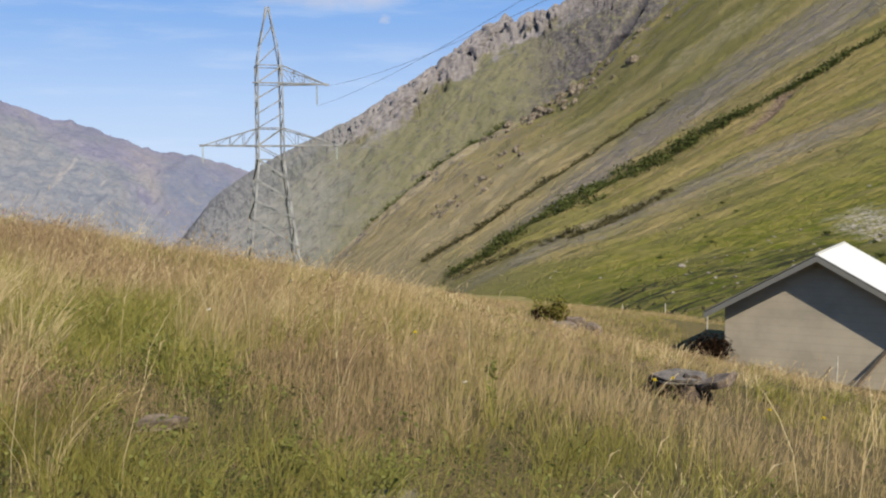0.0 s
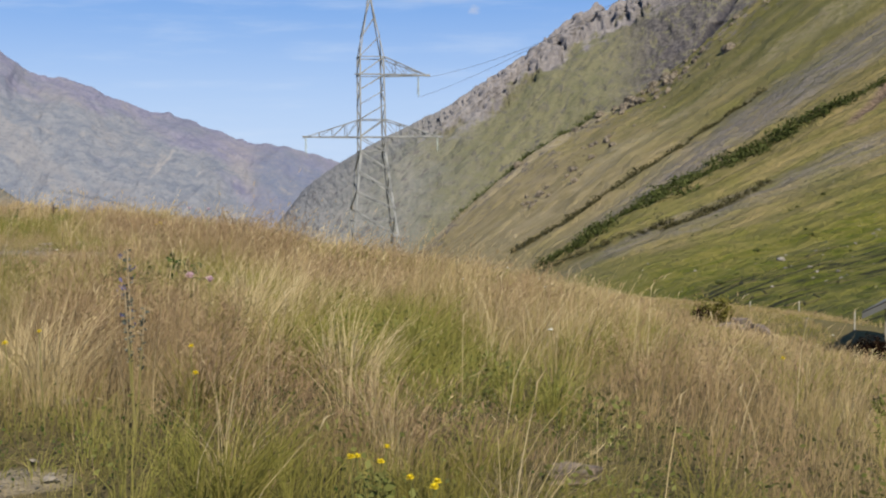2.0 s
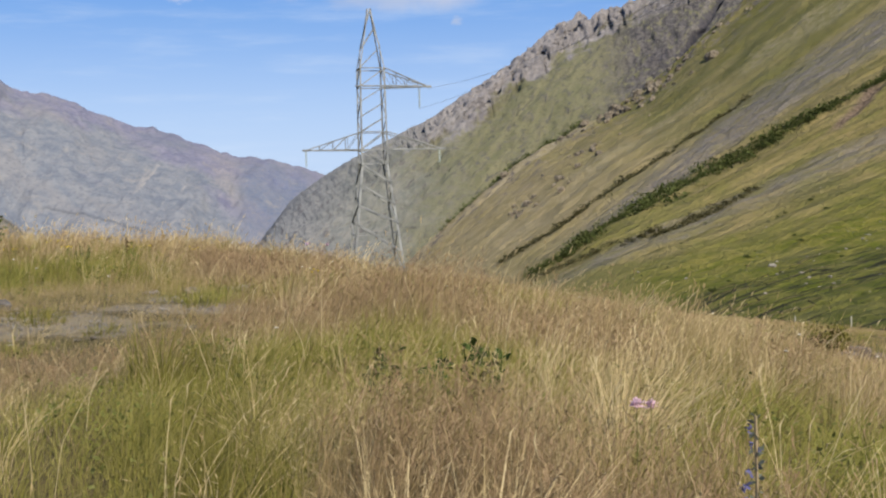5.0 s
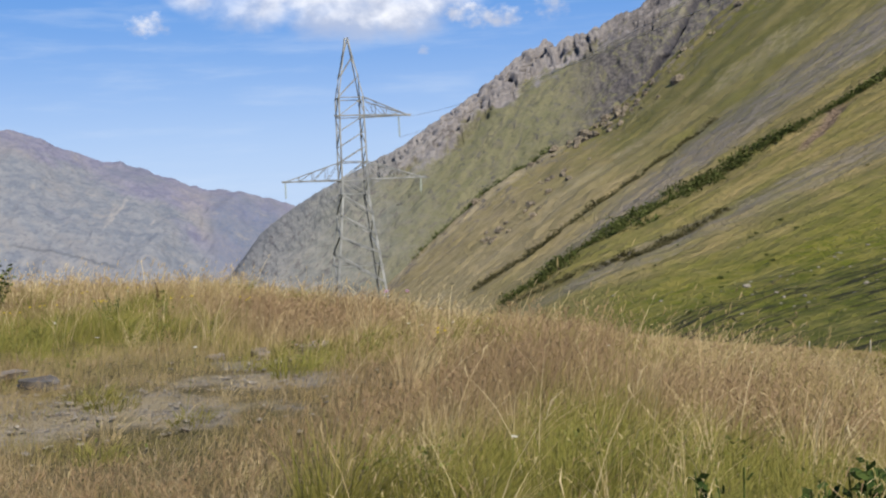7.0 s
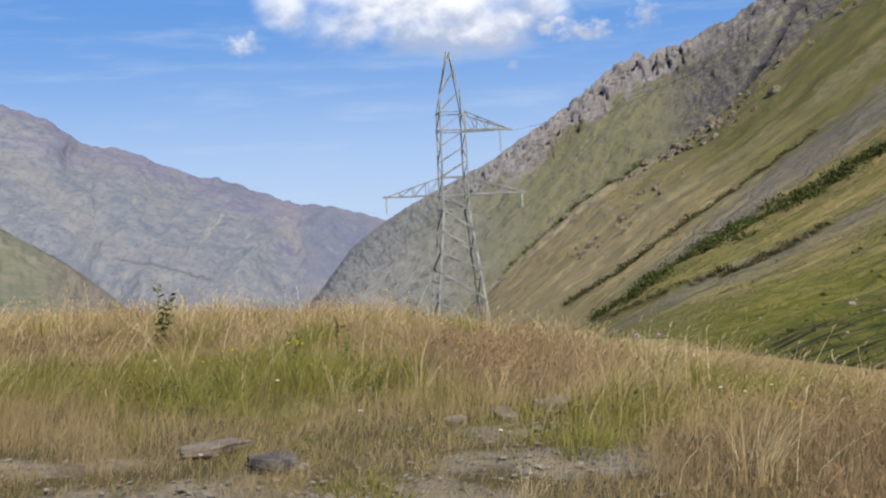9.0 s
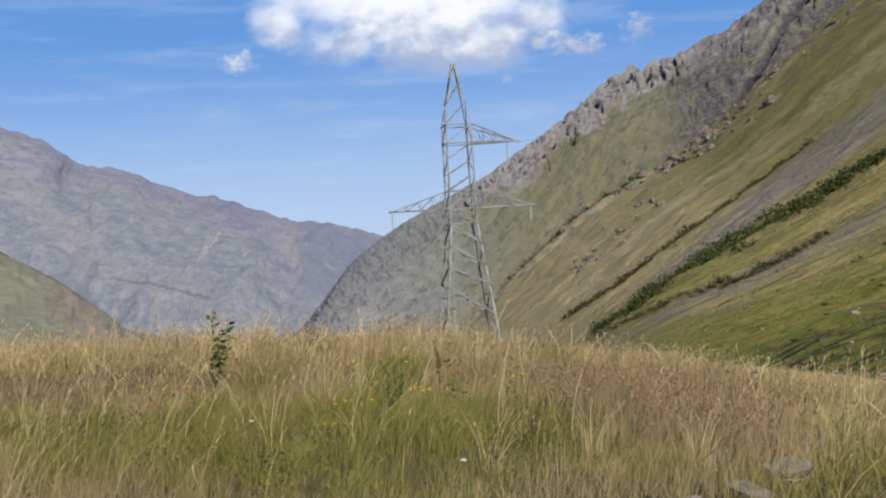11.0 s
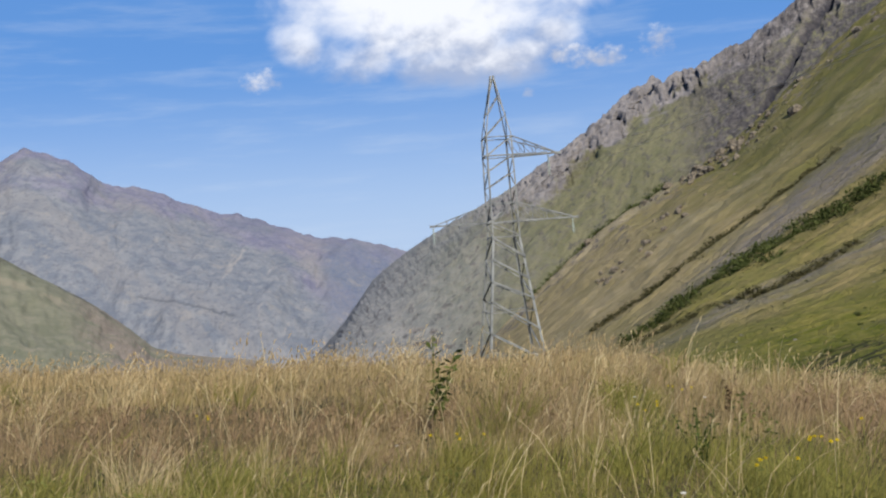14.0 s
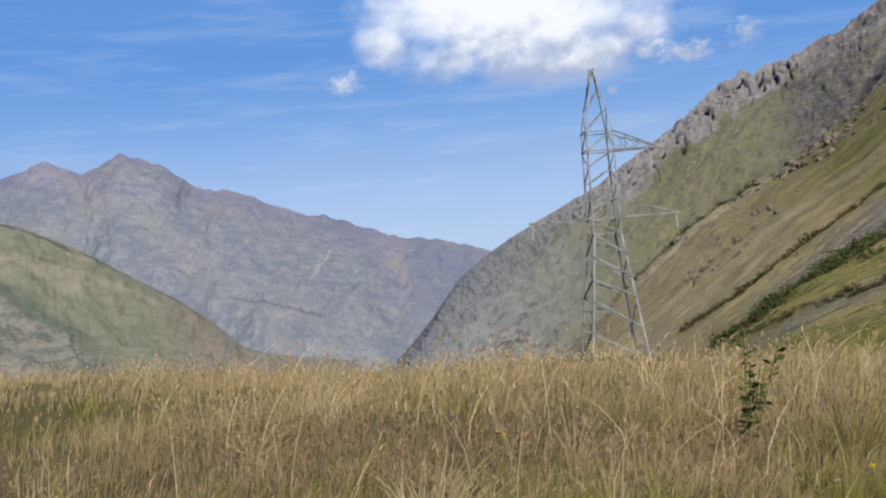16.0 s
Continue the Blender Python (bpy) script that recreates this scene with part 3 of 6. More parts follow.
M_TRODDEN = leafy("trodden_grass", lambda n, p, rnd: n.mix(n.step(n.noise(p, 1.4, 3.0), 0.50, 0.68), n.mix(rnd, (0.30, 0.235, 0.150), (0.44, 0.355, 0.235)), n.mix(rnd, (0.185, 0.175, 0.060), (0.31, 0.285, 0.115))))
M_STALK = leafy("stalk", lambda n, p, rnd: n.mix(rnd, (0.48, 0.38, 0.21), (0.68, 0.58, 0.37)), 0.2)
M_SAGE = leafy("sage_leaf", lambda n, p, rnd: n.mix(rnd, (0.085, 0.100, 0.085), (0.190, 0.205, 0.180)))
M_HERB = leafy("herb", herb_colour)
M_SAPLING = leafy("sapling_leaf", lambda n, p, rnd: n.mix(rnd, (0.050, 0.072, 0.022), (0.150, 0.170, 0.052)), 0.3)
M_DOCK = leafy("dock_seed", lambda n, p, rnd: n.mix(rnd, (0.075, 0.050, 0.030), (0.155, 0.110, 0.062)), 0.15)
M_NETTLE = leafy("nettle_leaf", lambda n, p, rnd: n.mix(rnd, (0.028, 0.050, 0.016), (0.075, 0.105, 0.032)), 0.15)
M_BROWNSTONE = material("brown_stone", lambda n, p: (n.mix(n.step(n.noise(p, 11.0, 5.0, 0.7), 0.35, 0.65), (0.075, 0.056, 0.043), (0.20, 0.158, 0.125)), n.noise(p, 20.0, 5.0, 0.7), 0.8, 0.03), 0.9)
M_SHALE = material("dark_shale", lambda n, p: (n.mix(n.step(n.noise(p, 11.0, 5.0, 0.7), 0.35, 0.65), (0.060, 0.054, 0.052), (0.150, 0.135, 0.125)), n.noise(p, 22.0, 5.0, 0.7), 0.8, 0.02), 0.85)
M_SOIL = material("soil", lambda n, p: n.mix(n.step(n.noise(p, 1.2, 5.0, 0.7), 0.35, 0.65), (0.046, 0.044, 0.020), (0.095, 0.086, 0.040)), 0.95, spec=0.1)
M_CHIP = material("chips", lambda n, p: n.mix(n.step(n.noise(p, 30.0, 4.0, 0.7), 0.35, 0.65), (0.12, 0.105, 0.09), (0.28, 0.25, 0.215)), 0.9)
M_CRAG = material("crag", lambda n, p: (n.mix(n.step(n.noise(p, 0.25, 5.0, 0.7), 0.35, 0.65), (0.075, 0.064, 0.052), (0.25, 0.215, 0.175)), n.noise(p, 0.4, 5.0, 0.7), 0.9, 2.0), 0.95, spec=0.1)
M_SHRUB = leafy("shrub", shrub_colour, 0.2)
M_HEATH = leafy("heath", lambda n, p, rnd: n.mix(rnd, (0.050, 0.050, 0.024), (0.120, 0.108, 0.056)), 0.2)
M_BRUSH = leafy("dead_brush", brush_colour, 0.1)
M_YELLOW = leafy("yellow_petal", plain((0.80, 0.62, 0.03)), 0.2)
M_PINK = leafy("pink_petal", plain((0.86, 0.62, 0.76), 0.15), 0.25)
M_BLUE = leafy("blue_petal", plain((0.13, 0.13, 0.28)), 0.2)
M_WHITE = leafy("white_petal", plain((0.75, 0.73, 0.66)), 0.2)


# ---------------------------------------------------------------- tools for shapes


def lattice(ix, iy, seed):
    h = (ix.astype(np.int64) * 374761393 + iy.astype(np.int64) * 668265263 + seed * 1442695041) & 0x7FFFFFFF
    h = ((h ^ (h >> 13)) * 1274126177) & 0x7FFFFFFF
    return ((h ^ (h >> 16)) & 0xFFFF) / 65535.0


def value_noise(x, y, seed=0):
    ix, iy = np.floor(x), np.floor(y)
    fx, fy = x - ix, y - iy
    fx, fy = fx * fx * (3 - 2 * fx), fy * fy * (3 - 2 * fy)
    a, b = lattice(ix, iy, seed), lattice(ix + 1, iy, seed)
    c, d = lattice(ix, iy + 1, seed), lattice(ix + 1, iy + 1, seed)
    return (a + (b - a) * fx) * (1 - fy) + (c + (d - c) * fx) * fy - 0.5


def fbm(x, y, seed=0, octaves=5, gain=0.5):
    total, amp = 0, 1.0
    for k in range(octaves):
        total = total + amp * value_noise(x * 2 ** k, y * 2 ** k, seed + k)
        amp *= gain
    return total


def ridged(x, y, seed=0, octaves=5, gain=0.55):
    total, amp = 0, 1.0
    for k in range(octaves):
        total = total + amp * (0.5 - np.abs(value_noise(x * 2 ** k, y * 2 ** k, seed + k)) * 2)
        amp *= gain
    return total


def link_mesh(name, verts, faces, mat, parent=None, smooth=False, uv=None):
    """One mesh object from arrays; faces is an (n, 3) or (n, 4) array or a list of those."""
    me = bpy.data.meshes.new(name)
    groups = faces if isinstance(faces, list) else [faces]
    loops = np.concatenate([g.ravel() for g in groups]).astype(np.int32)
    sizes = np.concatenate([np.full(len(g), g.shape[1]) for g in groups]).astype(np.int32)
    me.vertices.add(len(verts))
    me.vertices.foreach_set("co", np.asarray(verts, np.float32).ravel())
    me.loops.add(len(loops))
    me.loops.foreach_set("vertex_index", loops)
    me.polygons.add(len(sizes))
    me.polygons.foreach_set("loop_start", np.concatenate([[0], np.cumsum(sizes)[:-1]]).astype(np.int32))
    me.polygons.foreach_set("use_smooth", np.full(len(sizes), smooth))
    if uv is not None:
        layer = me.uv_layers.new(name="lie")
        layer.data.foreach_set("uv", np.asarray(uv, np.float32)[loops].ravel())
    me.update(calc_edges=True)
    me.materials.append(mat)
    ob = new(name, me)
    if parent:
        ob.parent = parent
    return ob


def part(name, bm, mat, parent=None, label="", smooth=False):
    """Links a bmesh as one mesh object under a thing."""
    me = bpy.data.meshes.new(name)
    for f in bm.faces:
        f.smooth = smooth
    bm.to_mesh(me)
    bm.free()
    me.materials.append(mat)
    ob = new(name, me)
    if parent:
        ob.parent = parent
    return tagged(ob, label)


def grid_faces(nu, nv, closed=False):
    i, j = np.meshgrid(np.arange(nu if closed else nu - 1), np.arange(nv - 1), indexing="ij")
    k = (i + 1) % nu
    return np.stack([i * nv + j, k * nv + j, k * nv + j + 1, i * nv + j + 1], -1).reshape(-1, 4)


def smooth_line(pts, n):
    """n points along a polyline, evenly by length, softly rounded."""
    pts = np.asarray(pts, float)
    s = np.concatenate([[0], np.cumsum(np.linalg.norm(np.diff(pts, axis=0), axis=1))])
    q = np.linspace(0, s[-1], n)
    return np.stack([np.interp(q, s, pts[:, k]) for k in range(pts.shape[1])], 1)


def spread(cols, nu):
    """Cubic spread of an array of columns (k, n, 3) to nu columns; gives the columns and their u."""
    k = len(cols)
    u = np.linspace(0, k - 1, nu)
    i = np.clip(u.astype(int), 0, k - 2)
    f = (u - i)[:, None, None]
    p0, p1, p2, p3 = cols[np.maximum(i - 1, 0)], cols[i], cols[i + 1], cols[np.minimum(i + 2, k - 1)]
    out = p1 + 0.5 * f * (p2 - p0 + f * (2 * p0 - 5 * p1 + 4 * p2 - p3 + f * (3 * (p1 - p2) + p3 - p0)))
    return out, u


# ---------------------------------------------------------------- the ground, one sheet
CENTRE = np.array([-6.0, 3.0])
LIE = np.array([  # x, y, height of the hill and valley floor
    (0.2, -1.5, -0.2), (-2.2, 0.0, -0.05), (-4.5, 2.0, 0.2), (-6.1, 3.4, 0.35), (-8.5, 5.6, 0.42), (-11.4, 7.3, 0.48),
    (-2.5, 2.4, 0.2), (-8.0, 8.6, 0.48), (-7.0, 9.9, 0.46), (-8.6, 13.0, 0.42), (-11.1, 14.0, 0.45), (2.0, 6.0, -0.55),
    (2.2, 19.5, -2.0), (7.4, 25.6, -3.98), (8.36, 31.45, -3.9), (8.6, 39.6, -4.65), (7.33, 42.9, -5.1), (4.2, 12.5, -1.62), (5.6, 17.8, -2.62), (-4.6, 16.0, -0.35), (-16.0, 19.0, 0.36), (-22.0, 16.0, 0.62), (-25.0, 24.0, 0.25), (-13.0, 30.0, -1.6), (-11.0, 18.6, 0.42),
    (-21.0, 106.0, -9.2), (58.0, 215.0, -38.0), (45.0, 346.0, -46.0)])
FAR_LIE = np.array([(36, 497, -58), (-11, 738, -78), (-44, 897, -100), (-198, 1283, -135), (-900, 2300, -290), (-1500, 2200, -290),
                    (-150, 300, -62), (-500, 900, -150), (-60, 40, -6.5), (40, 20, -9), (90, 60, -22), (0, -40, 0), (-60, -40, 4),
                    (60, -60, -12), (-300, -300, 20), (300, -300, -40), (1200, -1500, 0), (-1500, -800, 60), (0, -4000, 100),
                    (3500, 0, 0), (-4000, 500, -200), (0, 4500, -480)])
KNOTS = np.concatenate([LIE, FAR_LIE])


def kernel(x, y):
    d2 = (x[:, None] - KNOTS[None, :, 0]) ** 2 + (y[:, None] - KNOTS[None, :, 1]) ** 2
    return np.sqrt(d2 + 9.0)


WEIGHTS = np.linalg.solve(kernel(KNOTS[:, 0], KNOTS[:, 1]) - 1e-6 * np.eye(len(KNOTS)), KNOTS[:, 2])


def ground_z(x, y):
    """Height of the ground at arrays x, y."""
    x, y = np.atleast_1d(np.asarray(x, float)), np.atleast_1d(np.asarray(y, float))
    shape, x, y = x.shape, x.ravel(), y.ravel()
    z = np.concatenate([kernel(x[i:i + 40000], y[i:i + 40000]) @ WEIGHTS for i in range(0, len(x), 40000)])
    r = np.hypot(x - CENTRE[0], y - CENTRE[1])
    z = z + 0.10 * fbm(x * 0.45, y * 0.45, 3, 4) + 0.5 * np.clip((r - 25) / 60, 0, 1) * fbm(x * 0.05, y * 0.05, 9, 4)
    return z.reshape(shape)


def gz(x, y):
    return float(ground_z([x], [y])[0])


def build_ground():
    turn = np.radians(np.concatenate([np.arange(-62, 40, 0.4), np.arange(40, 298, 3.0)]))
    r = np.concatenate([[0.001], 0.25 * (4800 / 0.25) ** np.linspace(0, 1, 220)])
    a, rr = np.meshgrid(turn, r, indexing="ij")
    x, y = CENTRE[0] + rr * np.sin(a), CENTRE[1] + rr * np.cos(a)
    z = ground_z(x, y) + 0.025 * fbm(x * 3.0, y * 3.0, 21, 3)
    verts = np.stack([x, y, z], -1).reshape(-1, 3)
    ob = link_mesh("ground", verts, grid_faces(len(turn), len(r), True)[:, ::-1], M_GROUND, smooth=True)
    return tagged(ob, "rough turf and grey shale of a sloping mountain meadow", "ground", kind="structure")


build_ground()


# ---------------------------------------------------------------- mountains
def at_angle(a, e, d):
    """A place at azimuth a and elevation e (degrees) and distance d from the middle of the walk."""
    return (CENTRE[0] + d * math.sin(radians(a)), CENTRE[1] + d * math.cos(radians(a)), 1.7 + d * math.tan(radians(e)))


def build_mountain(name, cols, nu, nv, mat, relief, label, angles=None, smooth=True):
    """A mountain from columns that run up its side. angles: its skyline; then the relief and the material go by azimuth and drop below it."""
    base, u = spread(np.asarray(cols, float), nu)
    uu, vv = np.meshgrid(u, np.linspace(0, 1, nv), indexing="ij")
    du, dv = np.gradient(base, axis=0), np.gradient(base, axis=1)
    nrm = np.cross(du, dv)
    nrm /= np.linalg.norm(nrm, axis=2, keepdims=True) + 1e-9
    if angles is not None:
        off = base - np.array([*CENTRE, 1.7])
        flat = np.hypot(off[..., 0], off[..., 1])
        uu = np.degrees(np.arctan2(off[..., 0], off[..., 1]))
        line = np.asarray(angles, float)
        vv = np.interp(uu, line[:, 0], line[:, 1]) - np.degrees(np.arctan2(off[..., 2], flat))
        vv[:, -nv // 12:] = np.minimum(vv[:, -nv // 12:], 0.3)
    verts = base + relief(uu, vv, nrm)
    ob = link_mesh(name, verts.reshape(-1, 3), grid_faces(nu, nv), mat, smooth=smooth, uv=np.stack([uu, vv], -1).reshape(-1, 2))
    tagged(ob, label, "mountain", kind="structure")
    return verts, u


def turned(a, e, degrees_up):
    """Coordinates along and across lines that climb to the right at that angle."""
    c, s = math.cos(radians(degrees_up)), math.sin(radians(degrees_up))
    return a * c + e * s, e * c - a * s


# the sunny slope: columns run up its fall lines, from the far spur to the near apron
SLOPE_COLUMNS = [
    [(-205, 1290, -124), (-95, 1325, -32), (-30, 1362, 22), (46, 1398, 67), (110, 1418, 96), (171, 1438, 145), (315, 1465, 266), (511, 1515, 420)],
    [(-60, 890, -95), (25, 948, -41), (101, 993, 11), (165, 1035, 46), (296, 1089, 128), (560, 1180, 300)],
    [(-30, 728, -86), (57, 776, -36), (157, 834, 11), (290, 882, 83), (389, 920, 132), (640, 1010, 270)],
    [(-10, 628, -70), (68, 665, -38), (123, 698, -21), (331, 781, 60), (680, 900, 220)],
    [(15, 490, -62), (60, 506, -49), (114, 526, -37), (250, 588, 5), (700, 760, 170)],
    [(25, 338, -52), (60, 356, -41), (106, 384, -33), (176, 412, -18), (650, 560, 110)],
    [(45, 212, -45), (80, 228, -35), (140, 250, -26), (550, 380, 70)],
    [(60, 120, -32), (100, 128, -27), (200, 150, -10), (500, 220, 60)],
    [(75, 20, -24), (120, 10, -20), (240, 0, 0), (480, 0, 60)]]


def slope_relief(u, v, nrm):
    ribs = ridged(u * 3.2, v * 1.1, 31, 5) * 4.0 + fbm(u * 14, v * 10, 37, 5) * 4.0 + fbm(u * 30, v * 34, 39, 4, 0.6) * 2.6
    near = np.clip((6.5 - u) / 3.5, 0.12, 1)
    steps = np.abs((u * 11 + fbm(u * 6, v * 7, 41, 4) * 2.4) % 1 - 0.5) * 1.5 * np.clip(u - 4.3, 0, 1)
    rim = np.clip(1 - u / 0.5, 0, 1) * ridged(u * 3, v * 12, 43, 5) * 6
    cut = 5.0 * np.exp(-((u - 2.43 + (v - 0.38) * 3.6) / 0.035) ** 2) * np.clip(1 - np.abs(v - 0.42) / 0.06, 0, 1)
    return nrm * ((ribs * near + steps - cut) * np.clip(v * 12, 0, 1) + rim * np.clip(v * 3, 0, 1))[..., None]


SLOPE, SLOPE_U = build_mountain("mountain_slope", [smooth_line(c, 120) for c in SLOPE_COLUMNS], 640, 120, M_SLOPE, slope_relief,
                                "sunlit olive grass mountainside with grey scree runs")

# the crest ridge behind it: jagged cliffs over green flanks
CREST = [(-21.5, -6.4), (-18.5, -5.4), (-16.4, -3.3), (-14.4, -0.8), (-12.7, 0.40), (-10.9, 1.45), (-9.5, 2.16), (-6.1, 3.8), (-4.4, 4.9), (-2.1, 6.3),
         (-1.25, 6.86), (-0.5, 7.26), (-0.24, 7.2), (0.28, 7.83), (0.63, 7.71), (1.0, 8.38), (1.26, 8.87), (1.75, 8.92), (1.99, 8.66), (2.27, 9.1), (2.52, 9.45),
         (2.86, 9.23), (3.13, 8.96), (3.37, 9.18), (3.74, 9.56), (4.73, 9.6), (5.21, 9.7), (5.41, 10.0), (5.66, 9.93), (6.66, 10.5), (8.19, 10.8), (8.82, 11.5),
         (9.82, 12.0), (10.95, 12.9), (13, 13.6), (18, 15.5), (26, 16.5), (40, 16)]
crest_cols = []
for a in np.linspace(-21.5, 24, 274):
    e = float(np.interp(a, *np.array(CREST).T))
    lift, skew = e + 7.5, float(np.interp(a, (-18, -9, 2), (0.55, 0.85, 1.25)))
    crest_cols.append(smooth_line([at_angle(a - lift * skew, -7.5, 1700), at_angle(a - lift * skew * 0.58, -7.5 + lift * 0.42, 2100),
                                   at_angle(a - lift * skew * 0.16, -7.5 + lift * 0.84, 2700), at_angle(a, e, 3000), at_angle(a, e - 1.0, 3200)], 165))


def buttress(a, e, f, seed, crack=0.0):
    """Wedge-shaped rock pillars side by side, each of its own strength, some parted by a deep crack."""
    x = a * f + 0.22 * f * e + 0.7 * fbm(a * f * 0.45, e * 0.5 * f ** 0.5, seed, 4)
    i = np.floor(x)
    peak = 0.25 + 0.4 * lattice(i, 0 * i, seed + 3)
    rise = np.minimum((x - i) / peak, (1 - x + i) / (1 - peak))
    own = np.clip(0.35 + 0.65 * lattice(i, 0 * i, seed + 2) + 0.9 * value_noise(i * 7.3, e * 0.7 * f ** 0.5, seed + 5), 0.1, 1.2)
    gap = np.exp(-(np.minimum(x - i, 1 - x + i) / 0.10) ** 2) * np.clip(lattice(i, 0 * i, seed + 4) - 0.3, 0, 1)
    return rise * own - 0.35 - crack * gap


def crest_relief(a, drop, nrm):
    e = -drop + np.interp(a, [c[0] for c in CREST], [c[1] for c in CREST])
    along, across = turned(a, e, 36)
    below = drop + 1.6 * fbm(a * 0.8, e * 0.8, 65, 4) - np.interp(a, *np.array(ROCK_BAND).T)
    band = np.clip(0.5 - below / 0.8, 0, 1) * np.clip((a + 13) / 6, 0.25, 1)
    gully = ridged(across * 0.55, along * 0.12, 51, 4, 0.5)
    crag = ridged(a * 0.9, e * 0.8, 57, 6, 0.62)
    ribs = (buttress(a, e, 1.0, 63) * 24 + buttress(a, e, 2.6, 67, 0.5) * 13) * np.clip((a + 7) / 6, 0.25, 1) * (1 - 0.75 * np.clip((a - 4) / 3, 0, 1)) + buttress(a, e, 6.5, 75, 0.6) * 6
    rough = np.clip((a - 2.5) / 4, 0, 1)
    rim = np.exp(-np.clip(drop, 0, 9) / 0.30)
    calm = np.clip((a + 13) / 8, 0.25, 1)
    cut = np.exp(-((drop - 3.84 + 0.83 * (a - 8.67)) / 0.34) ** 2) * np.clip((a - 8.0) / 0.8, 0, 1)
    lumps = fbm(a * 2.5, e * 2.5, 59, 6, 0.62) * (6 + 2 * rough) + crag * 4 * rough + buttress(a, e, 2.3, 81) * 3 * rough
    out = nrm * ((gully * 18 * calm + lumps) * (1 - 0.85 * rim) + band * (ribs + fbm(a * 6, e * 5, 69, 5, 0.65) * 7) * (1 - 0.8 * rim) - 40 * cut * (1 - rim))[..., None]
    out[..., 2] += rim * fbm(a * 5, 0 * a, 64, 4, 0.6) * 9 * np.clip((a + 8) / 8, 0.25, 1)
    return out * np.clip((e + 8.5) / 2, 0, 1)[..., None]


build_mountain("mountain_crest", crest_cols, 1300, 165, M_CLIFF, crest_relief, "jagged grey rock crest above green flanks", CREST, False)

# the far range across the valley
RANGE = [(-62, 5.0), (-52, 6.0), (-45, 5.2), (-41.5, 6.0), (-39.2, 6.5), (-36.9, 7.27), (-35, 6.32), (-33.0, 7.45), (-31, 6.8), (-28.8, 5.29),
         (-27.7, 5.38), (-25.8, 4.61), (-24, 3.82), (-21, 3.11), (-17.9, 1.7), (-16.4, 1.58), (-13.6, 0.85), (-12, 0.3), (-9, -0.8), (-5, -2)]
range_cols = []
for a in np.linspace(-62, -5, 58):
    e = float(np.mean(np.interp(a + np.array((-0.7, -0.35, 0, 0.35, 0.7)), *np.array(RANGE).T)))
    lift = e + 6.5
    range_cols.append(smooth_line([at_angle(a, -6.5, 2900), at_angle(a, -6.5 + lift * 0.45, 3500), at_angle(a, -6.5 + lift * 0.82, 4150),
                                   at_angle(a, e, 4500), at_angle(a, e - 1.0, 4700)], 130))


def range_relief(a, drop, nrm):
    e = -drop + np.interp(a, [c[0] for c in RANGE], [c[1] for c in RANGE])
    l1, c1 = turned(a, e, -38)
    l2, c2 = turned(a, e, 52)
    rim = np.exp(-np.clip(drop, 0, 12) / 0.6)
    body = ridged(c1 * 0.11, l1 * 0.035, 71, 2, 0.4) * 150 + fbm(c2 * 0.35, l2 * 0.12, 73, 3, 0.45) * 45 + fbm(c1 * 1.7, l1 * 1.3, 77, 6, 0.66) * 9 + ridged(c2 * 0.45, l2 * 0.2, 78, 5, 0.6) * 15
    out = nrm * (body * (1 - 0.75 * rim) * np.clip((e + 7.5) / 2, 0, 1))[..., None]
    out[..., 2] += rim * (fbm(a * 1.5, 0 * a, 79, 5, 0.55) * 13 + 18 * np.exp(-((a + 33.1) / 0.45) ** 2) + 10 * np.exp(-((a + 36.9) / 0.4) ** 2))
    return out


build_mountain("mountain_range", range_cols, 760, 130, M_FAR, range_relief, "rocky mountain range across the valley, blue haze in its colour", RANGE)

# the low spur on the valley's other side
SPUR = [(-62, 6.0), (-50, 5.4), (-44, 5.0), (-39.4, 4.19), (-37.2, 3.3), (-35.2, 2.23), (-32.4, 0.43), (-30, -1.21), (-28, -2.85), (-27.0, -3.75), (-25.6, -4.2), (-23.5, -4.6), (-21, -5.0)]
spur_cols = []
for a, e in SPUR:
    lift = e + 7.2
    spur_cols.append(smooth_line([at_angle(a + 0.6, -7.2, 1400), at_angle(a + 0.3, -7.2 + lift * 0.5, 1800), at_angle(a, e, 2300), at_angle(a, e - 2, 2600)], 70))


def spur_relief(a, drop, nrm):
    e = -drop + np.interp(a, [c[0] for c in SPUR], [c[1] for c in SPUR])
    l1, c1 = turned(a, e, -34)
    rim = np.exp(-np.clip(drop, 0, 12) / 0.5)
    return nrm * ((ridged(c1 * 0.30, l1 * 0.10, 81, 2, 0.4) * 16 + fbm(c1 * 1.5, l1 * 1.0, 83, 5, 0.6) * 12) * (1 - 0.8 * rim) * np.clip((e + 8) / 2, 0, 1))[..., None]


build_mountain("mountain_spur", spur_cols, 380, 70, M_LEFT, spur_relief, "green and ochre spur on the far valley side", SPUR)


# ---------------------------------------------------------------- small builders
def bar(bm, a, b, w, kind="box"):
    """A bar from a to b: a square stick, or an angle iron of two thin plates."""
    a, b = Vector(a), Vector(b)
    m = (b - a).to_track_quat("Z", "Y").to_matrix().to_4x4()
    length = (b - a).length
    if kind == "angle":
        pieces = (((0, -w * 0.42), (w, w * 0.16)), ((-w * 0.42, 0), (w * 0.16, w)))
    else:
        pieces = (((0, 0), (w, w)),)
    for (cx, cy), (sx, sy) in pieces:
        mid = Matrix.Translation(a) @ m @ Matrix.Translation((cx, cy, length / 2))
        bmesh.ops.create_cube(bm, size=1.0, matrix=mid @ Matrix.Diagonal((sx, sy, length, 1)))


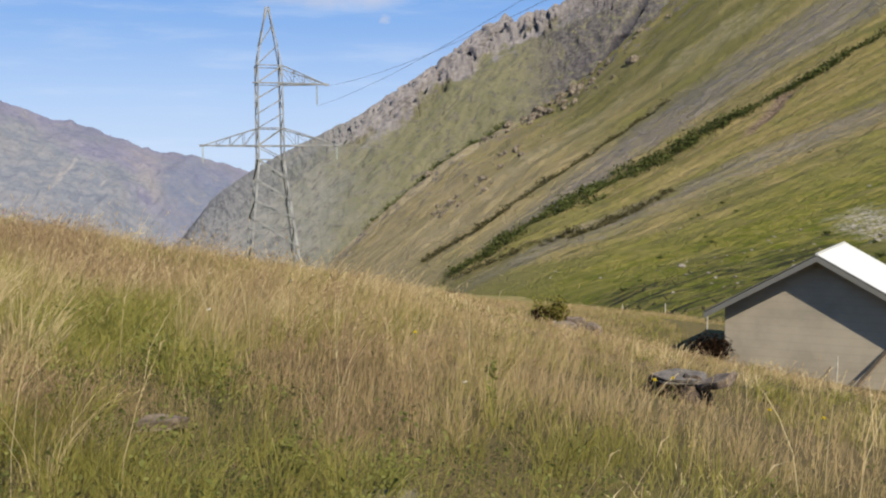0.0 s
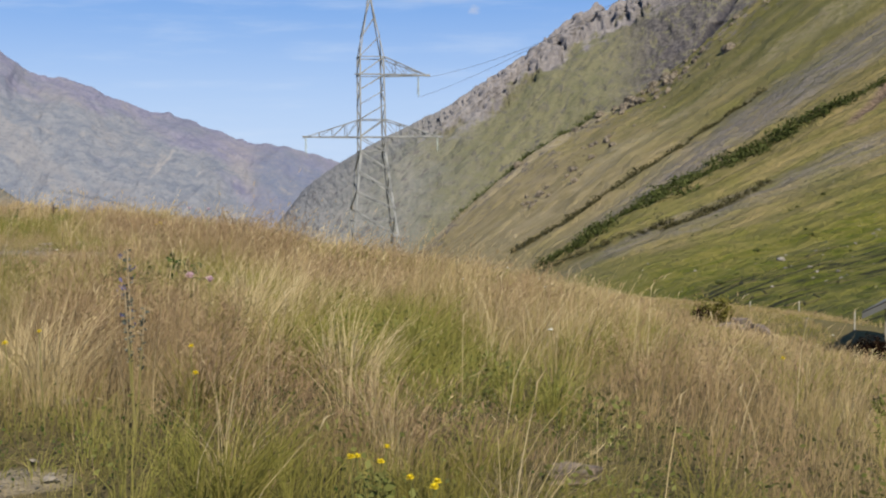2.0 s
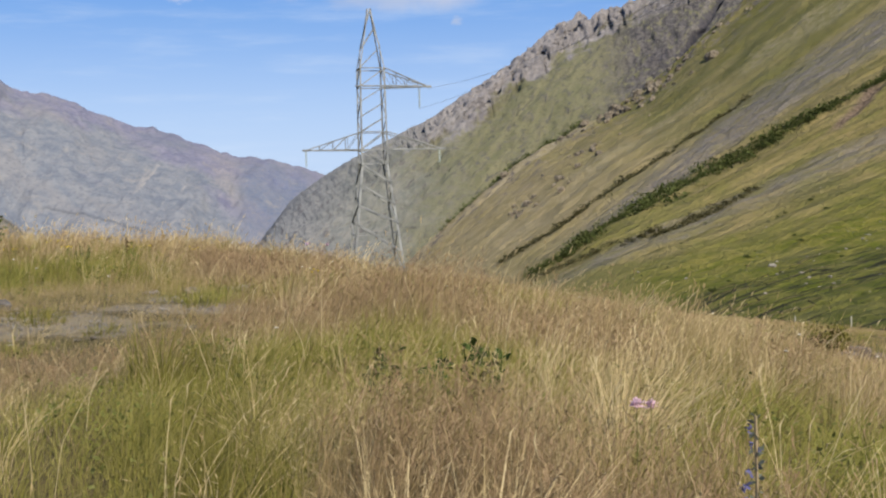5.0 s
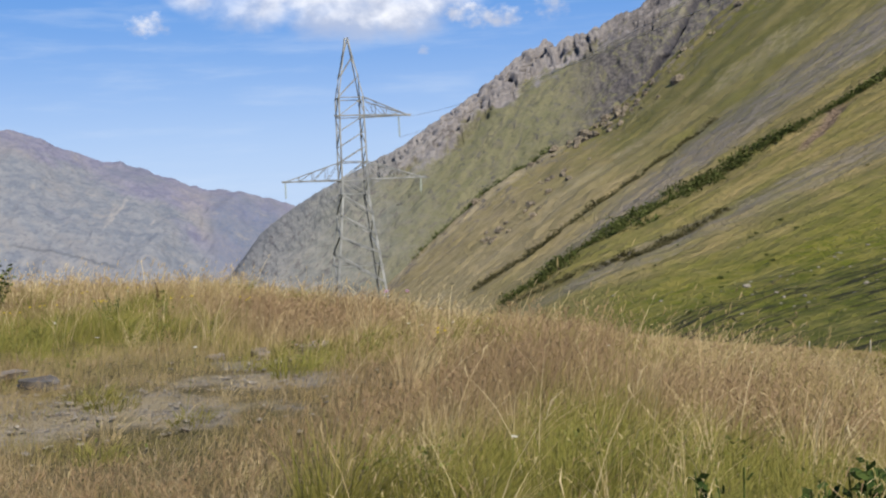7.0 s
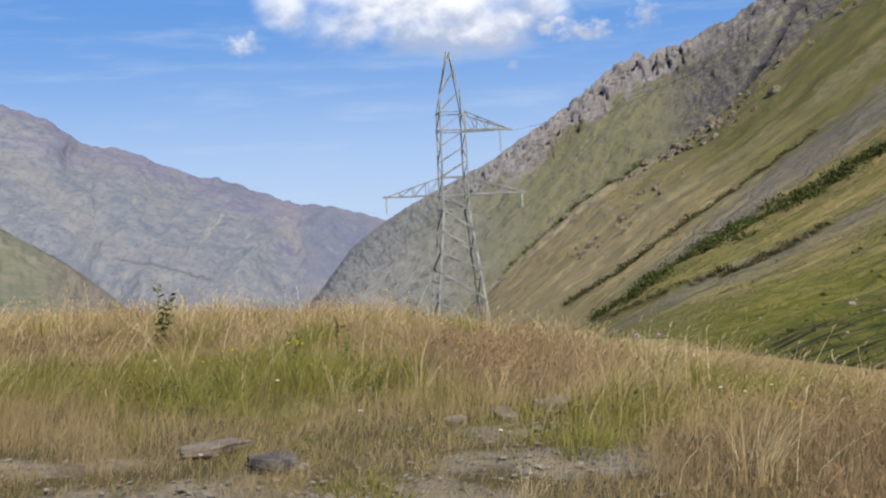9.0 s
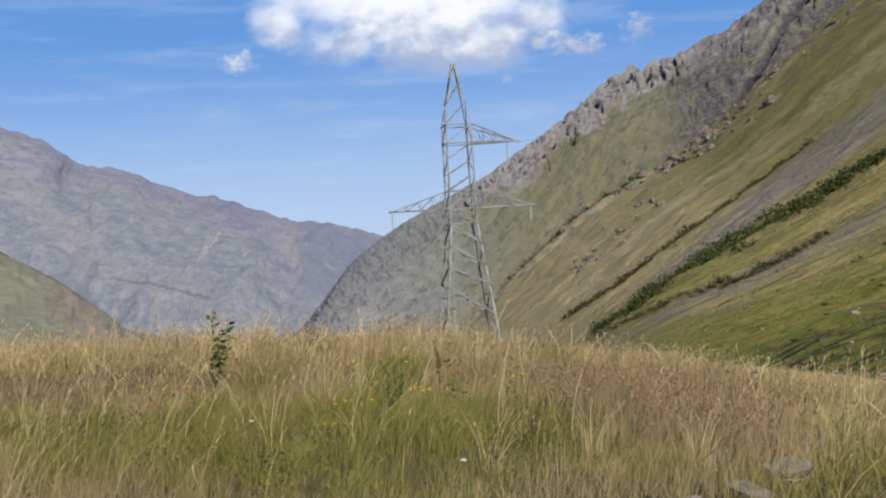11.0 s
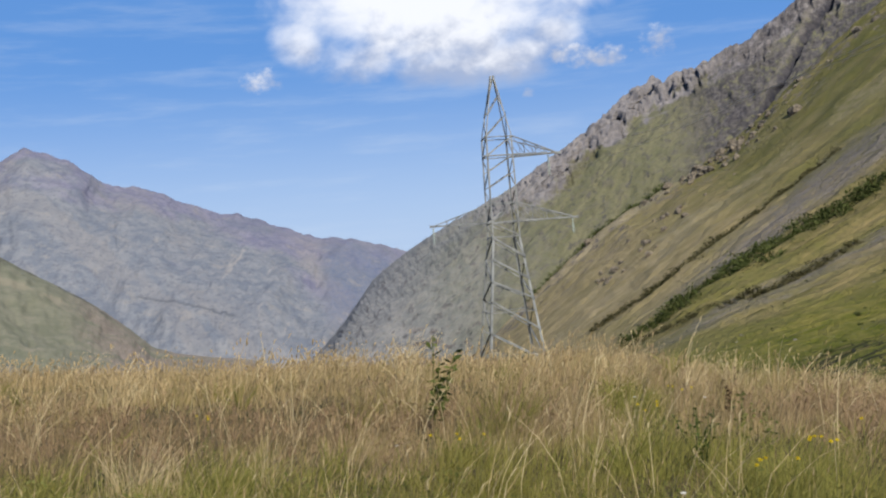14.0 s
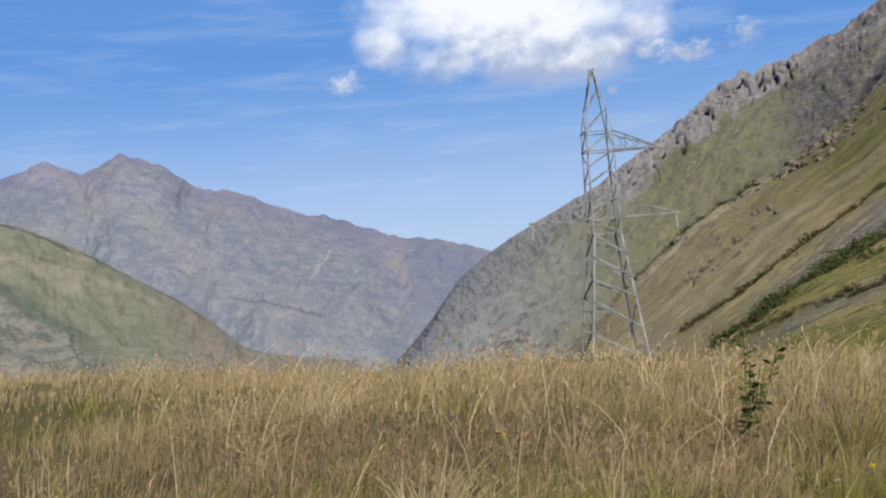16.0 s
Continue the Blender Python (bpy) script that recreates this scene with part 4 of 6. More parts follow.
def bar_part(name, a, b, w, mat, parent, kind="angle", label=""):
    bm = bmesh.new()
    bar(bm, a, b, w, kind)
    return part(name, bm, mat, parent, label)


def lump(bm, at, size, seed, rough=0.25, levels=2, flat=0.0):
    """An uneven, faceted stone at a place; flat pulls it towards a slab."""
    made = bmesh.ops.create_icosphere(bm, subdivisions=levels, radius=1.0)["verts"]
    for v in made:
        k = v.co.copy()
        n = noise.fractal(k * 1.3 + Vector((seed * 3.1, seed * 1.7, seed)), 1.0, 2.0, 3) + 0.5 * noise.cell(k * 1.6 + Vector((seed, 0, 0)))
        k *= 1.0 + rough * n
        if flat:
            k.z = max(min(k.z, 1 - flat), -(1 - flat)) / (1 - flat) * (0.9 + 0.1 * noise.noise(k * 4))
        v.co = Vector(at) + Vector((k.x * size[0], k.y * size[1], k.z * size[2]))
    return made


def leaf_cloud(n, centre, size, leaf, seed, rng=None):
    """Vertices and faces of n small folded leaves in an uneven ball."""
    rng = rng or np.random.default_rng(seed)
    d = rng.normal(size=(n, 3))
    d /= np.linalg.norm(d, axis=1, keepdims=True)
    r = rng.uniform(0.45, 1.0, n) ** 0.5
    wob = 1 + 0.55 * np.sin(d[:, 0] * 3.1 + seed) * np.cos(d[:, 1] * 2.7 + seed * 1.9) + 0.25 * np.sin(d[:, 2] * 6 + seed)
    c = np.asarray(centre) + d * (r * wob)[:, None] * np.asarray(size)
    return leaves_at(c, leaf, rng)


def leaves_at(c, leaf, rng, out=None):
    n = len(c)
    a = rng.normal(size=(n, 3)) if out is None else out + 0.35 * rng.normal(size=(n, 3))
    a /= np.linalg.norm(a, axis=1, keepdims=True)
    b = np.cross(a, rng.normal(size=(n, 3)))
    b /= np.linalg.norm(b, axis=1, keepdims=True)
    l = leaf * rng.uniform(0.6, 1.3, n)[:, None]
    verts = np.stack([c - a * l * 0.5, c + b * l * 0.28, c + a * l * 0.5, c - b * l * 0.28], 1).reshape(-1, 3)
    return verts, np.arange(n * 4).reshape(-1, 4)


# ---------------------------------------------------------------- power pylon
def build_pylon():
    base = new("pylon")
    base.location = (-21.2, 105.8, gz(-21.2, 105.8))
    zero = base.location.z
    R, B = Vector((0.951, 0.309, 0)), Vector((-0.309, 0.951, 0))

    def at(x, y, z):
        return R * x + B * y + Vector((0, 0, z - zero))

    def half(z):
        knots = ((zero, 2.95), (3.7, 1.46), (5.2, 1.38), (13.85, 1.36), (20.3, 0.16))
        return float(np.interp(z, [k[0] for k in knots], [k[1] for k in knots]))

    def corner(i, z):
        h = half(z)
        return at(*((-h, -h), (h, -h), (h, h), (-h, h))[i], z)

    def leg(i, lo, hi, w):
        """An angle iron in a corner: one flange along each of the two faces that meet there."""
        sx, sy = ((1, 1), (-1, 1), (-1, -1), (1, -1))[i]
        a, b = corner(i, lo), corner(i, hi)
        bm = bmesh.new()
        for side, thin in ((R * sx, B * sy), (B * sy, R * sx)):
            ring = [[bm.verts.new(q + side * w * f + thin * w * g) for f, g in ((0, 0), (1, 0), (1, 0.12), (0, 0.12))] for q in (a, b)]
            for k in range(4):
                bm.faces.new((ring[0][k], ring[0][(k + 1) % 4], ring[1][(k + 1) % 4], ring[1][k]))
            bm.faces.new(ring[0][::-1]), bm.faces.new(ring[1])
        bmesh.ops.recalc_face_normals(bm, faces=bm.faces)
        part("leg", bm, M_STEEL, base)

    levels = [zero, -5.8, -2.65, -0.7, 1.55, 3.7, 5.2, 7.1, 8.7, 10.3, 11.95, 13.85, 16.1, 18.3, 20.3]
    breaks = [zero, 3.7, 13.85, 20.3]
    for i in range(4):
        for lo, hi in zip(breaks, breaks[1:]):
            leg(i, lo, hi, 0.23 if hi < 5 else 0.16 if hi < 15 else 0.11)
        bm = bmesh.new()
        bmesh.ops.create_cone(bm, cap_ends=True, segments=10, radius1=0.55, radius2=0.38, depth=0.9, matrix=Matrix.Translation(corner(i, zero) + Vector((0, 0, -0.2))))
        part("footing", bm, M_RENDER, base, "pale concrete footing")
    for k, (lo, hi) in enumerate(zip(levels, levels[1:])):
        for i in range(4):
            j = (i + 1) % 4
            w = (0.19 if i == 0 else 0.13) if hi < 5 else 0.10
            flip = (i // 2 + (lo > 4.0)) % 2 if i % 2 == 0 else (k + i) % 2
            a, b = (corner(i, hi), corner(j, lo)) if not flip else (corner(i, lo), corner(j, hi))
            bar_part("brace", a, b, w, M_STEEL, base)
            if hi in (3.7, 5.2, 7.1, 11.95, 13.85):
                bar_part("belt", corner(i, hi), corner(j, hi), 0.10, M_STEEL, base)
    for i in range(4):
        bar_part("belt", corner(i, -3.9), corner((i + 1) % 4, -3.9), 0.09, M_STEEL, base)

    def arm(side, reach, z0, z1, tip_z):
        tip = at(side * reach, 0, tip_z)
        holder = new("crossarm")
        holder.parent = base
        h = half(z0)
        for s in (-1, 1):
            low, top = at(side * h, s * h, z0), at(side * half(z1), s * half(z1), z1)
            bar_part("chord", low, tip, 0.15, M_STEEL, holder)
            bar_part("chord", top, tip, 0.11, M_STEEL, holder)
            for f in (0.25, 0.5, 0.75):
                bar_part("strut", low.lerp(tip, f), top.lerp(tip, f), 0.06, M_STEEL, holder)
                bar_part("strut", low.lerp(tip, f), top.lerp(tip, f - 0.25), 0.06, M_STEEL, holder)
        for f in (0.2, 0.45, 0.7):
            l, r = at(side * h, -h, z0), at(side * h, h, z0)
            bar_part("strut", l.lerp(tip, f), r.lerp(tip, f), 0.06, M_STEEL, holder)
            bar_part("strut", l.lerp(tip, f), r.lerp(tip, f - 0.2), 0.06, M_STEEL, holder)
        bar_part("tip_plate", tip - R * 0.25 * side, tip + R * 0.35 * side, 0.22, M_STEEL, holder, "box")

    arm(-1, 7.2, 5.2, 7.1, 5.25)
    arm(1, 7.7, 5.2, 7.1, 5.25)
    arm(1, 6.3, 11.95, 13.85, 12.0)
    bar_part("belt", at(-1.9, -1.36, 11.95), at(1.4, -1.36, 11.95), 0.14, M_STEEL, base)

    def string(x, z, length):
        bm = bmesh.new()
        n = int(length / 0.17)
        for i in range(n):
            bmesh.ops.create_cone(bm, cap_ends=True, segments=10, radius1=0.15, radius2=0.06, depth=0.10,
                                  matrix=Matrix.Translation(at(x, 0, z - 0.15 - i * 0.17)))
        bmesh.ops.create_cone(bm, cap_ends=True, segments=6, radius1=0.03, radius2=0.03, depth=length + 0.2, matrix=Matrix.Translation(at(x, 0, z - length / 2)))
        part("insulator_string", bm, M_GLASS, base, "grey glass insulator string")
        return base.location + at(x, 0, z - length - 0.1)

    ends = [string(-7.2, 5.15, 1.7), string(7.4, 5.15, 1.5), string(5.3, 11.9, 2.2)]
    tagged(base, "tall galvanised steel lattice power pylon on the grassy hill", "pylon")
    return ends, -B


PYLON_ENDS, LINE_WAY = build_pylon()


def build_cable(start, way, lift, length=260.0, sag=0.00052):
    """A conductor from the pylon along a level direction, hanging in a slack curve."""
    bm = bmesh.new()
    rows = []
    for i in range(41):
        s = length * i / 40
        p = start + way * s + Vector((0, 0, lift * s - sag * s * (length - s)))
        rows.append([bm.verts.new(p + Vector((math.cos(a) * 0.014, 0, math.sin(a) * 0.014))) for a in (0.0, 1.57, 3.14, 4.71)])
    for p, q in zip(rows, rows[1:]):
        for k in range(4):
            bm.faces.new((p[k], p[(k + 1) % 4], q[(k + 1) % 4], q[k]))
    ob = part("power_cable", bm, M_CABLE)
    return tagged(ob, "thin dark overhead conductor hung from the pylon", "cable", "cables of the power line")


build_cable(PYLON_ENDS[2], LINE_WAY, 0.112)
build_cable(PYLON_ENDS[2] + Vector((0.95, 0.31, 2.2)), LINE_WAY, 0.095, 260.0, 0.00062)


# ---------------------------------------------------------------- hut
def build_hut():
    base = new("hut")
    turn = radians(-28.5)
    base.matrix_world = Matrix.Translation((7.45, 25.8, -3.9)) @ Matrix.Rotation(turn, 4, "Z")
    W, L, eave, pitch = 4.95, 4.4, 1.58, math.tan(radians(29.5))
    apex = eave + W / 2 * pitch
    t = 0.25

    def slab(name, pts, thick, axis, mat, label=""):
        """A wall from an outline in the (u, z) plane, given thickness along axis."""
        bm = bmesh.new()
        front = [bm.verts.new(p) for p in pts]
        f = bm.faces.new(front)
        ext = bmesh.ops.extrude_face_region(bm, geom=[f])
        for v in (g for g in ext["geom"] if isinstance(g, bmesh.types.BMVert)):
            v.co += Vector(axis) * thick
        bmesh.ops.recalc_face_normals(bm, faces=bm.faces)
        bmesh.ops.bevel(bm, geom=bm.edges, offset=0.012, segments=1, affect="EDGES")
        return part(name, bm, mat, base, label)

    gable = [(0, 0, -1.6), (W, 0, -1.6), (W, 0, eave), (W / 2, 0, apex), (0, 0, eave)]
    slab("gable_wall", gable, t, (0, 1, 0), M_RENDER, "grey rendered gable wall in half shade")
    slab("gable_wall", [(x, L - t, z) for x, _, z in gable], t, (0, 1, 0), M_RENDER)
    for x in (0, W - t):
        slab("side_wall", [(x, t + 0.003, -1.6), (x + t, t + 0.003, -1.6), (x + t, t + 0.003, eave + (0.10 if x else 0.10)), (x, t + 0.003, eave)], L - 2 * t - 0.006, (0, 1, 0), M_RENDER)
    over, fore = 0.48, 0.44
    for side in (-1, 1):
        bm = bmesh.new()
        n = 46
        rows = []
        for i in range(n + 1):
            y = -fore + (L + 2 * fore) * i / n
            wave = 0.014 * math.cos(i * math.pi)
            top = Vector((W / 2, y, apex + 0.10 + wave))
            low = Vector((W / 2 + side * (W / 2 + over), y, apex + 0.10 - (W / 2 + over) * pitch + wave))
            rows.append([bm.verts.new(q) for q in (top, low, low - Vector((0, 0, 0.02)), top - Vector((0, 0, 0.02)))])
        for p, q in zip(rows, rows[1:]):
            for k in range(4):
                bm.faces.new((p[k], p[(k + 1) % 4], q[(k + 1) % 4], q[k]))
        bm.faces.new(rows[0]), bm.faces.new(rows[-1][::-1])
        bmesh.ops.recalc_face_normals(bm, faces=bm.faces)
        # the sheet turned from the sun takes a darker grey, its shade as colour
        part("roof_sheet", bm, M_SHEET if side > 0 else M_GREY, base, "bright corrugated metal roof sheet" if side > 0 else "corrugated roof sheet, greyed for the shaded side")
        for y in (-fore, L + fore - 0.04):
            a = Vector((W / 2, y + 0.01, apex + 0.01))
            b = Vector((W / 2 + side * (W / 2 + over), y + 0.01, apex + 0.01 - (W / 2 + over) * pitch))
            bm = bmesh.new()
            vs = [bm.verts.new(p) for p in (a + Vector((0, 0, 0.055)), b + Vector((0, 0, 0.055)), b - Vector((0, 0, 0.10)), a - Vector((0, 0, 0.10)))]
            f = bm.faces.new(vs)
            ext = bmesh.ops.extrude_face_region(bm, geom=[f])
            for v in (g for g in ext["geom"] if isinstance(g, bmesh.types.BMVert)):
                v.co.y += 0.03
            bmesh.ops.recalc_face_normals(bm, faces=bm.faces)
            part("barge_board", bm, M_GREY, base, "grey metal barge board")
        for k in range(5):
            y = -fore + 0.25 + k * (L + 2 * fore - 0.5) / 4
            bar_part("rafter", Vector((W / 2, y, apex + 0.02)), Vector((W / 2 + side * (W / 2 + over - 0.1), y, apex + 0.02 - (W / 2 + over - 0.1) * pitch)), 0.07, M_TIMBER, base, "box")
    bm = bmesh.new()
    bar(bm, (W / 2, -fore, apex + 0.105), (W / 2, L + fore, apex + 0.105), 0.06)
    part("ridge_cap", bm, M_SHEET, base)
    return tagged(base, "small grey rendered hut with a bright metal gable roof", "hut")


HUT = build_hut()


def stick_post(name, x, y, top, w, mat, label, category, lean=(0.0, 0.0), group=""):
    z = gz(x, y)
    bm = bmesh.new()
    made = bmesh.ops.create_cone(bm, cap_ends=True, segments=8, radius1=w * 0.55, radius2=w * 0.45, depth=top - z + 0.3)["verts"]
    for v in made:
        v.co.z += (top - z + 0.3) / 2 - 0.3
        v.co.x += lean[0] * v.co.z + 0.1 * w * noise.noise(v.co * 5)
        v.co.y += lean[1] * v.co.z
    ob = part(name, bm, mat)
    ob.location = (x, y, z)
    return tagged(ob, label, category, group)


for x, y, top in ((8.36, 31.45, -3.29), (8.6, 39.6, -4.05), (7.33, 42.9, -4.5)):
    stick_post("fence_post", x, y, top, 0.05, M_PALE, "thin pale fence post standing in the grass", "post", group="fence posts below the hut")
stick_post("white_post", 9.75, 23.6, -3.42, 0.045, M_PALE, "short pale post before the hut wall", "post", (0.03, 0))



def plank(name, a, b, w, t, mat, label):
    a, b = Vector(a), Vector(b)
    bm = bmesh.new()
    m = (b - a).to_track_quat("Z", "Y").to_matrix().to_4x4()
    bmesh.ops.create_cube(bm, size=1.0, matrix=Matrix.Translation((a + b) / 2) @ m @ Matrix.Diagonal((w, t, (b - a).length, 1)))
    bmesh.ops.bevel(bm, geom=bm.edges, offset=0.006, segments=1, affect="EDGES")
    return tagged(part(name, bm, mat), label, "plank", "timbers leaning by the hut")


def hut_at(x, y, z):
    return HUT.matrix_world @ Vector((x, y, z))


# a bar added for the dark diagonal band across the gable wall
plank("dark_bar", hut_at(3.35, -0.75, -0.55), hut_at(4.3, -0.05, 0.75), 0.16, 0.05, M_TIMBER, "dark timber bar set along a dark diagonal band on the gable")
plank("prop", hut_at(2.55, -0.62, -0.5), hut_at(2.9, -0.55, 0.15), 0.06, 0.06, M_TIMBER, "short brown timber prop beside the hut")


# ---------------------------------------------------------------- stones and outcrops
def build_stone(x, y, size, seed, label, turn=0.0, flat=0.35, sink=0.3, tilt=(0, 0), z=None, category="stone", mat=None, name="stone", group=""):
    bm = bmesh.new()
    lump(bm, (0, 0, 0), size, seed, 0.32, 3, flat)
    ob = part(name, bm, mat or M_STONE)
    ob.matrix_world = pose(x, y, (gz(x, y) if z is None else z) + size[2] * (1 - 2 * sink), tilt[0], tilt[1], turn)
    return tagged(ob, label, category, group)


def build_slab(x, y, z, size, thick, seed, label, turn=0.0, tilt=(0, 0), mat=None):
    """A flat broken slab of shale with an uneven outline and layered edge."""
    rng = np.random.default_rng(seed)
    bm = bmesh.new()
    n = 8
    rim = [(1 + 0.28 * rng.normal() * 0.6, 6.283 * (k + rng.uniform(-0.3, 0.3)) / n) for k in range(n)]
    layers = ((0.0, 0.90), (0.30, 1.0), (0.34, 0.93), (0.80, 0.97), (1.0, 0.90))
    rings = []
    for h, k in layers:
        rings.append([bm.verts.new((math.cos(a) * r * k * size[0] * (1 + 0.05 * rng.normal()), math.sin(a) * r * k * size[1] * (1 + 0.05 * rng.normal()),
                                    thick * (h + 0.10 * rng.normal()))) for r, a in rim])
    for p, q in zip(rings, rings[1:]):
        for k in range(n):
            bm.faces.new((p[k], p[(k + 1) % n], q[(k + 1) % n], q[k]))
    for ring, flip in ((rings[0], True), (rings[-1], False)):
        mid = bm.verts.new(sum((v.co for v in ring), Vector()) / n)
        for k in range(n):
            tri = (ring[k], ring[(k + 1) % n], mid)
            bm.faces.new(tri[::-1] if flip else tri)
    ob = part("flat_stone", bm, mat or M_STONE)
    ob.matrix_world = pose(x, y, z, tilt[0], tilt[1], turn)
    return tagged(ob, label, "stone")


build_slab(-8.48, 8.88, gz(-8.48, 8.88) + 0.03, (0.20, 0.10), 0.04, 3, "flat grey shale slab lying on the worn track", 12, (5, -4))
build_slab(-7.95, 8.52, gz(-7.95, 8.52) + 0.03, (0.155, 0.10), 0.06, 5, "dark flat shale stone lying on the worn track", -8, (4, 5), M_SHALE)
build_slab(-7.15, 9.95, gz(-7.15, 9.95), (0.09, 0.07), 0.05, 8, "pale broken stone at the edge of the grass", 30, (8, 0))
build_slab(-6.85, 10.2, gz(-6.85, 10.2), (0.13, 0.09), 0.06, 9, "grey rock half buried at the edge of the grass", -20, (10, 6))
build_slab(-6.55, 10.85, gz(-6.55, 10.85), (0.17, 0.12), 0.08, 12, "grey rock half buried in the tall grass", 5, (8, 0))
build_slab(-1.15, 2.74, gz(-1.15, 2.74) + 0.01, (0.10, 0.075), 0.05, 14, "earth-brown stone in a bare patch of turf", 20, (0, 0), M_BROWNSTONE)
SLAB_Z = gz(2.0, 6.6)
build_slab(2.02, 6.72, SLAB_Z + 0.17, (0.29, 0.17), 0.045, 15, "broad dark flat slab resting on dark rocks", 6, (8, 4), M_SHALE)
build_slab(2.30, 6.54, SLAB_Z + 0.15, (0.19, 0.14), 0.06, 18, "small brown flat slab jutting from the outcrop", -25, (6, -22), M_BROWNSTONE)
# rocks under the slab, coloured darker for the shade of the cavity
for k, (x, y, s) in enumerate(((1.98, 6.72, 0.11), (2.10, 6.66, 0.13), (2.2, 6.74, 0.11), (1.86, 6.80, 0.11), (2.16, 6.84, 0.13), (2.06, 6.56, 0.08))):
    build_stone(x, y, (s, s, s * 1.1), 30 + k, "dark rough rock under the slab, coloured darker for cavity shade", k * 40, 0.0, 0.2, mat=M_DARKROCK)
build_stone(2.55, 19.45, (0.24, 0.19, 0.22), 21, "brown-grey boulder beside the hillside bush", 10, 0.2, 0.25, mat=M_BROWNSTONE)
build_stone(2.88, 19.3, (0.22, 0.18, 0.20), 22, "split brown boulder beside the hillside bush", -30, 0.25, 0.3, (0, 14), mat=M_BROWNSTONE)
build_stone(2.3, 19.25, (0.25, 0.22, 0.12), 23, "low grey stone in front of the bush", 0, 0.2, 0.3)

# loose shale on the track
chips = bmesh.new()
CHIP_SHARE = np.array([a * b for _, _, a, b, _ in TRACKS]) / sum(a * b for _, _, a, b, _ in TRACKS)
rng = np.random.default_rng(5)
count = 0
while count < 800:
    cx, cy, a, b, turn = TRACKS[rng.choice(len(TRACKS), p=CHIP_SHARE)]
    q = rng.normal(size=2) * (a * 0.6, b * 0.6)
    c, s = math.cos(radians(turn)), math.sin(radians(turn))
    x, y = cx + q[0] * c - q[1] * s, cy + q[0] * s + q[1] * c
    size = float(rng.gamma(2.0, 0.0042)) + 0.005
    m = pose(x, y, gz(x, y) + 0.02, *rng.uniform(-14, 14, 2), rng.uniform(0, 360))
    made = bmesh.ops.create_icosphere(chips, subdivisions=1, radius=1.0)["verts"]
    for v in made:
        k = 1 + 0.5 * noise.noise(v.co * 1.7 + Vector((count, 0, 0)))
        v.co = m @ Vector((v.co.x * size * k * 1.3, v.co.y * size * k, v.co.z * size * 0.28))
    count += 1
tagged(part("shale_chips", chips, M_CHIP), "loose grey shale chips on the worn track", "gravel", kind="stuff")


# ---------------------------------------------------------------- shrubs and herbs
def build_shrub(x, y, size, leaf, n, seed, mat, label, name="shrub", z=None, group="", stems=5):
    base = new(name)
    base.location = (x, y, gz(x, y) if z is None else z)
    rng = np.random.default_rng(seed)
    parts = [leaf_cloud(n // 6, (rng.uniform(-0.5, 0.5) * size[0], rng.uniform(-0.5, 0.5) * size[1], size[2] * rng.uniform(0.45, 0.95)),
                        np.array(size) * rng.uniform(0.35, 0.6), leaf, seed + k, rng) for k in range(6)]
    verts = np.concatenate([p[0] for p in parts])
    ob = link_mesh("foliage", verts, np.arange(len(verts)).reshape(-1, 4), mat, base)
    for k in range(stems):
        a = k * 6.283 / stems + seed
        bm = bmesh.new()
        bar(bm, (0, 0, -0.05), (math.cos(a) * size[0] * 0.4, math.sin(a) * size[1] * 0.4, size[2] * 0.8), max(size) * 0.035)
        part("stem", bm, M_BRUSH, base)
    return tagged(base, label, "shrub", group)


build_shrub(2.05, 19.7, (0.44, 0.32, 0.46), 0.06, 1900, 4, M_FRESH, "low green bush among the hillside boulders", "bush")
build_shrub(1.78, 19.5, (0.26, 0.2, 0.26), 0.05, 700, 6, M_BRUSH, "dark dead undergrowth below the green bush", "dead_bush")
build_shrub(6.6, 24.6, (0.74, 0.42, 0.52), 0.06, 6500, 9, M_BRUSH, "dark brown brush heaped at the hut's corner", "brush_heap")
build_stone(6.85, 25.4, (0.35, 0.3, 0.3), 41, "grey rock behind the brush by the hut", 20, 0.1, 0.2)


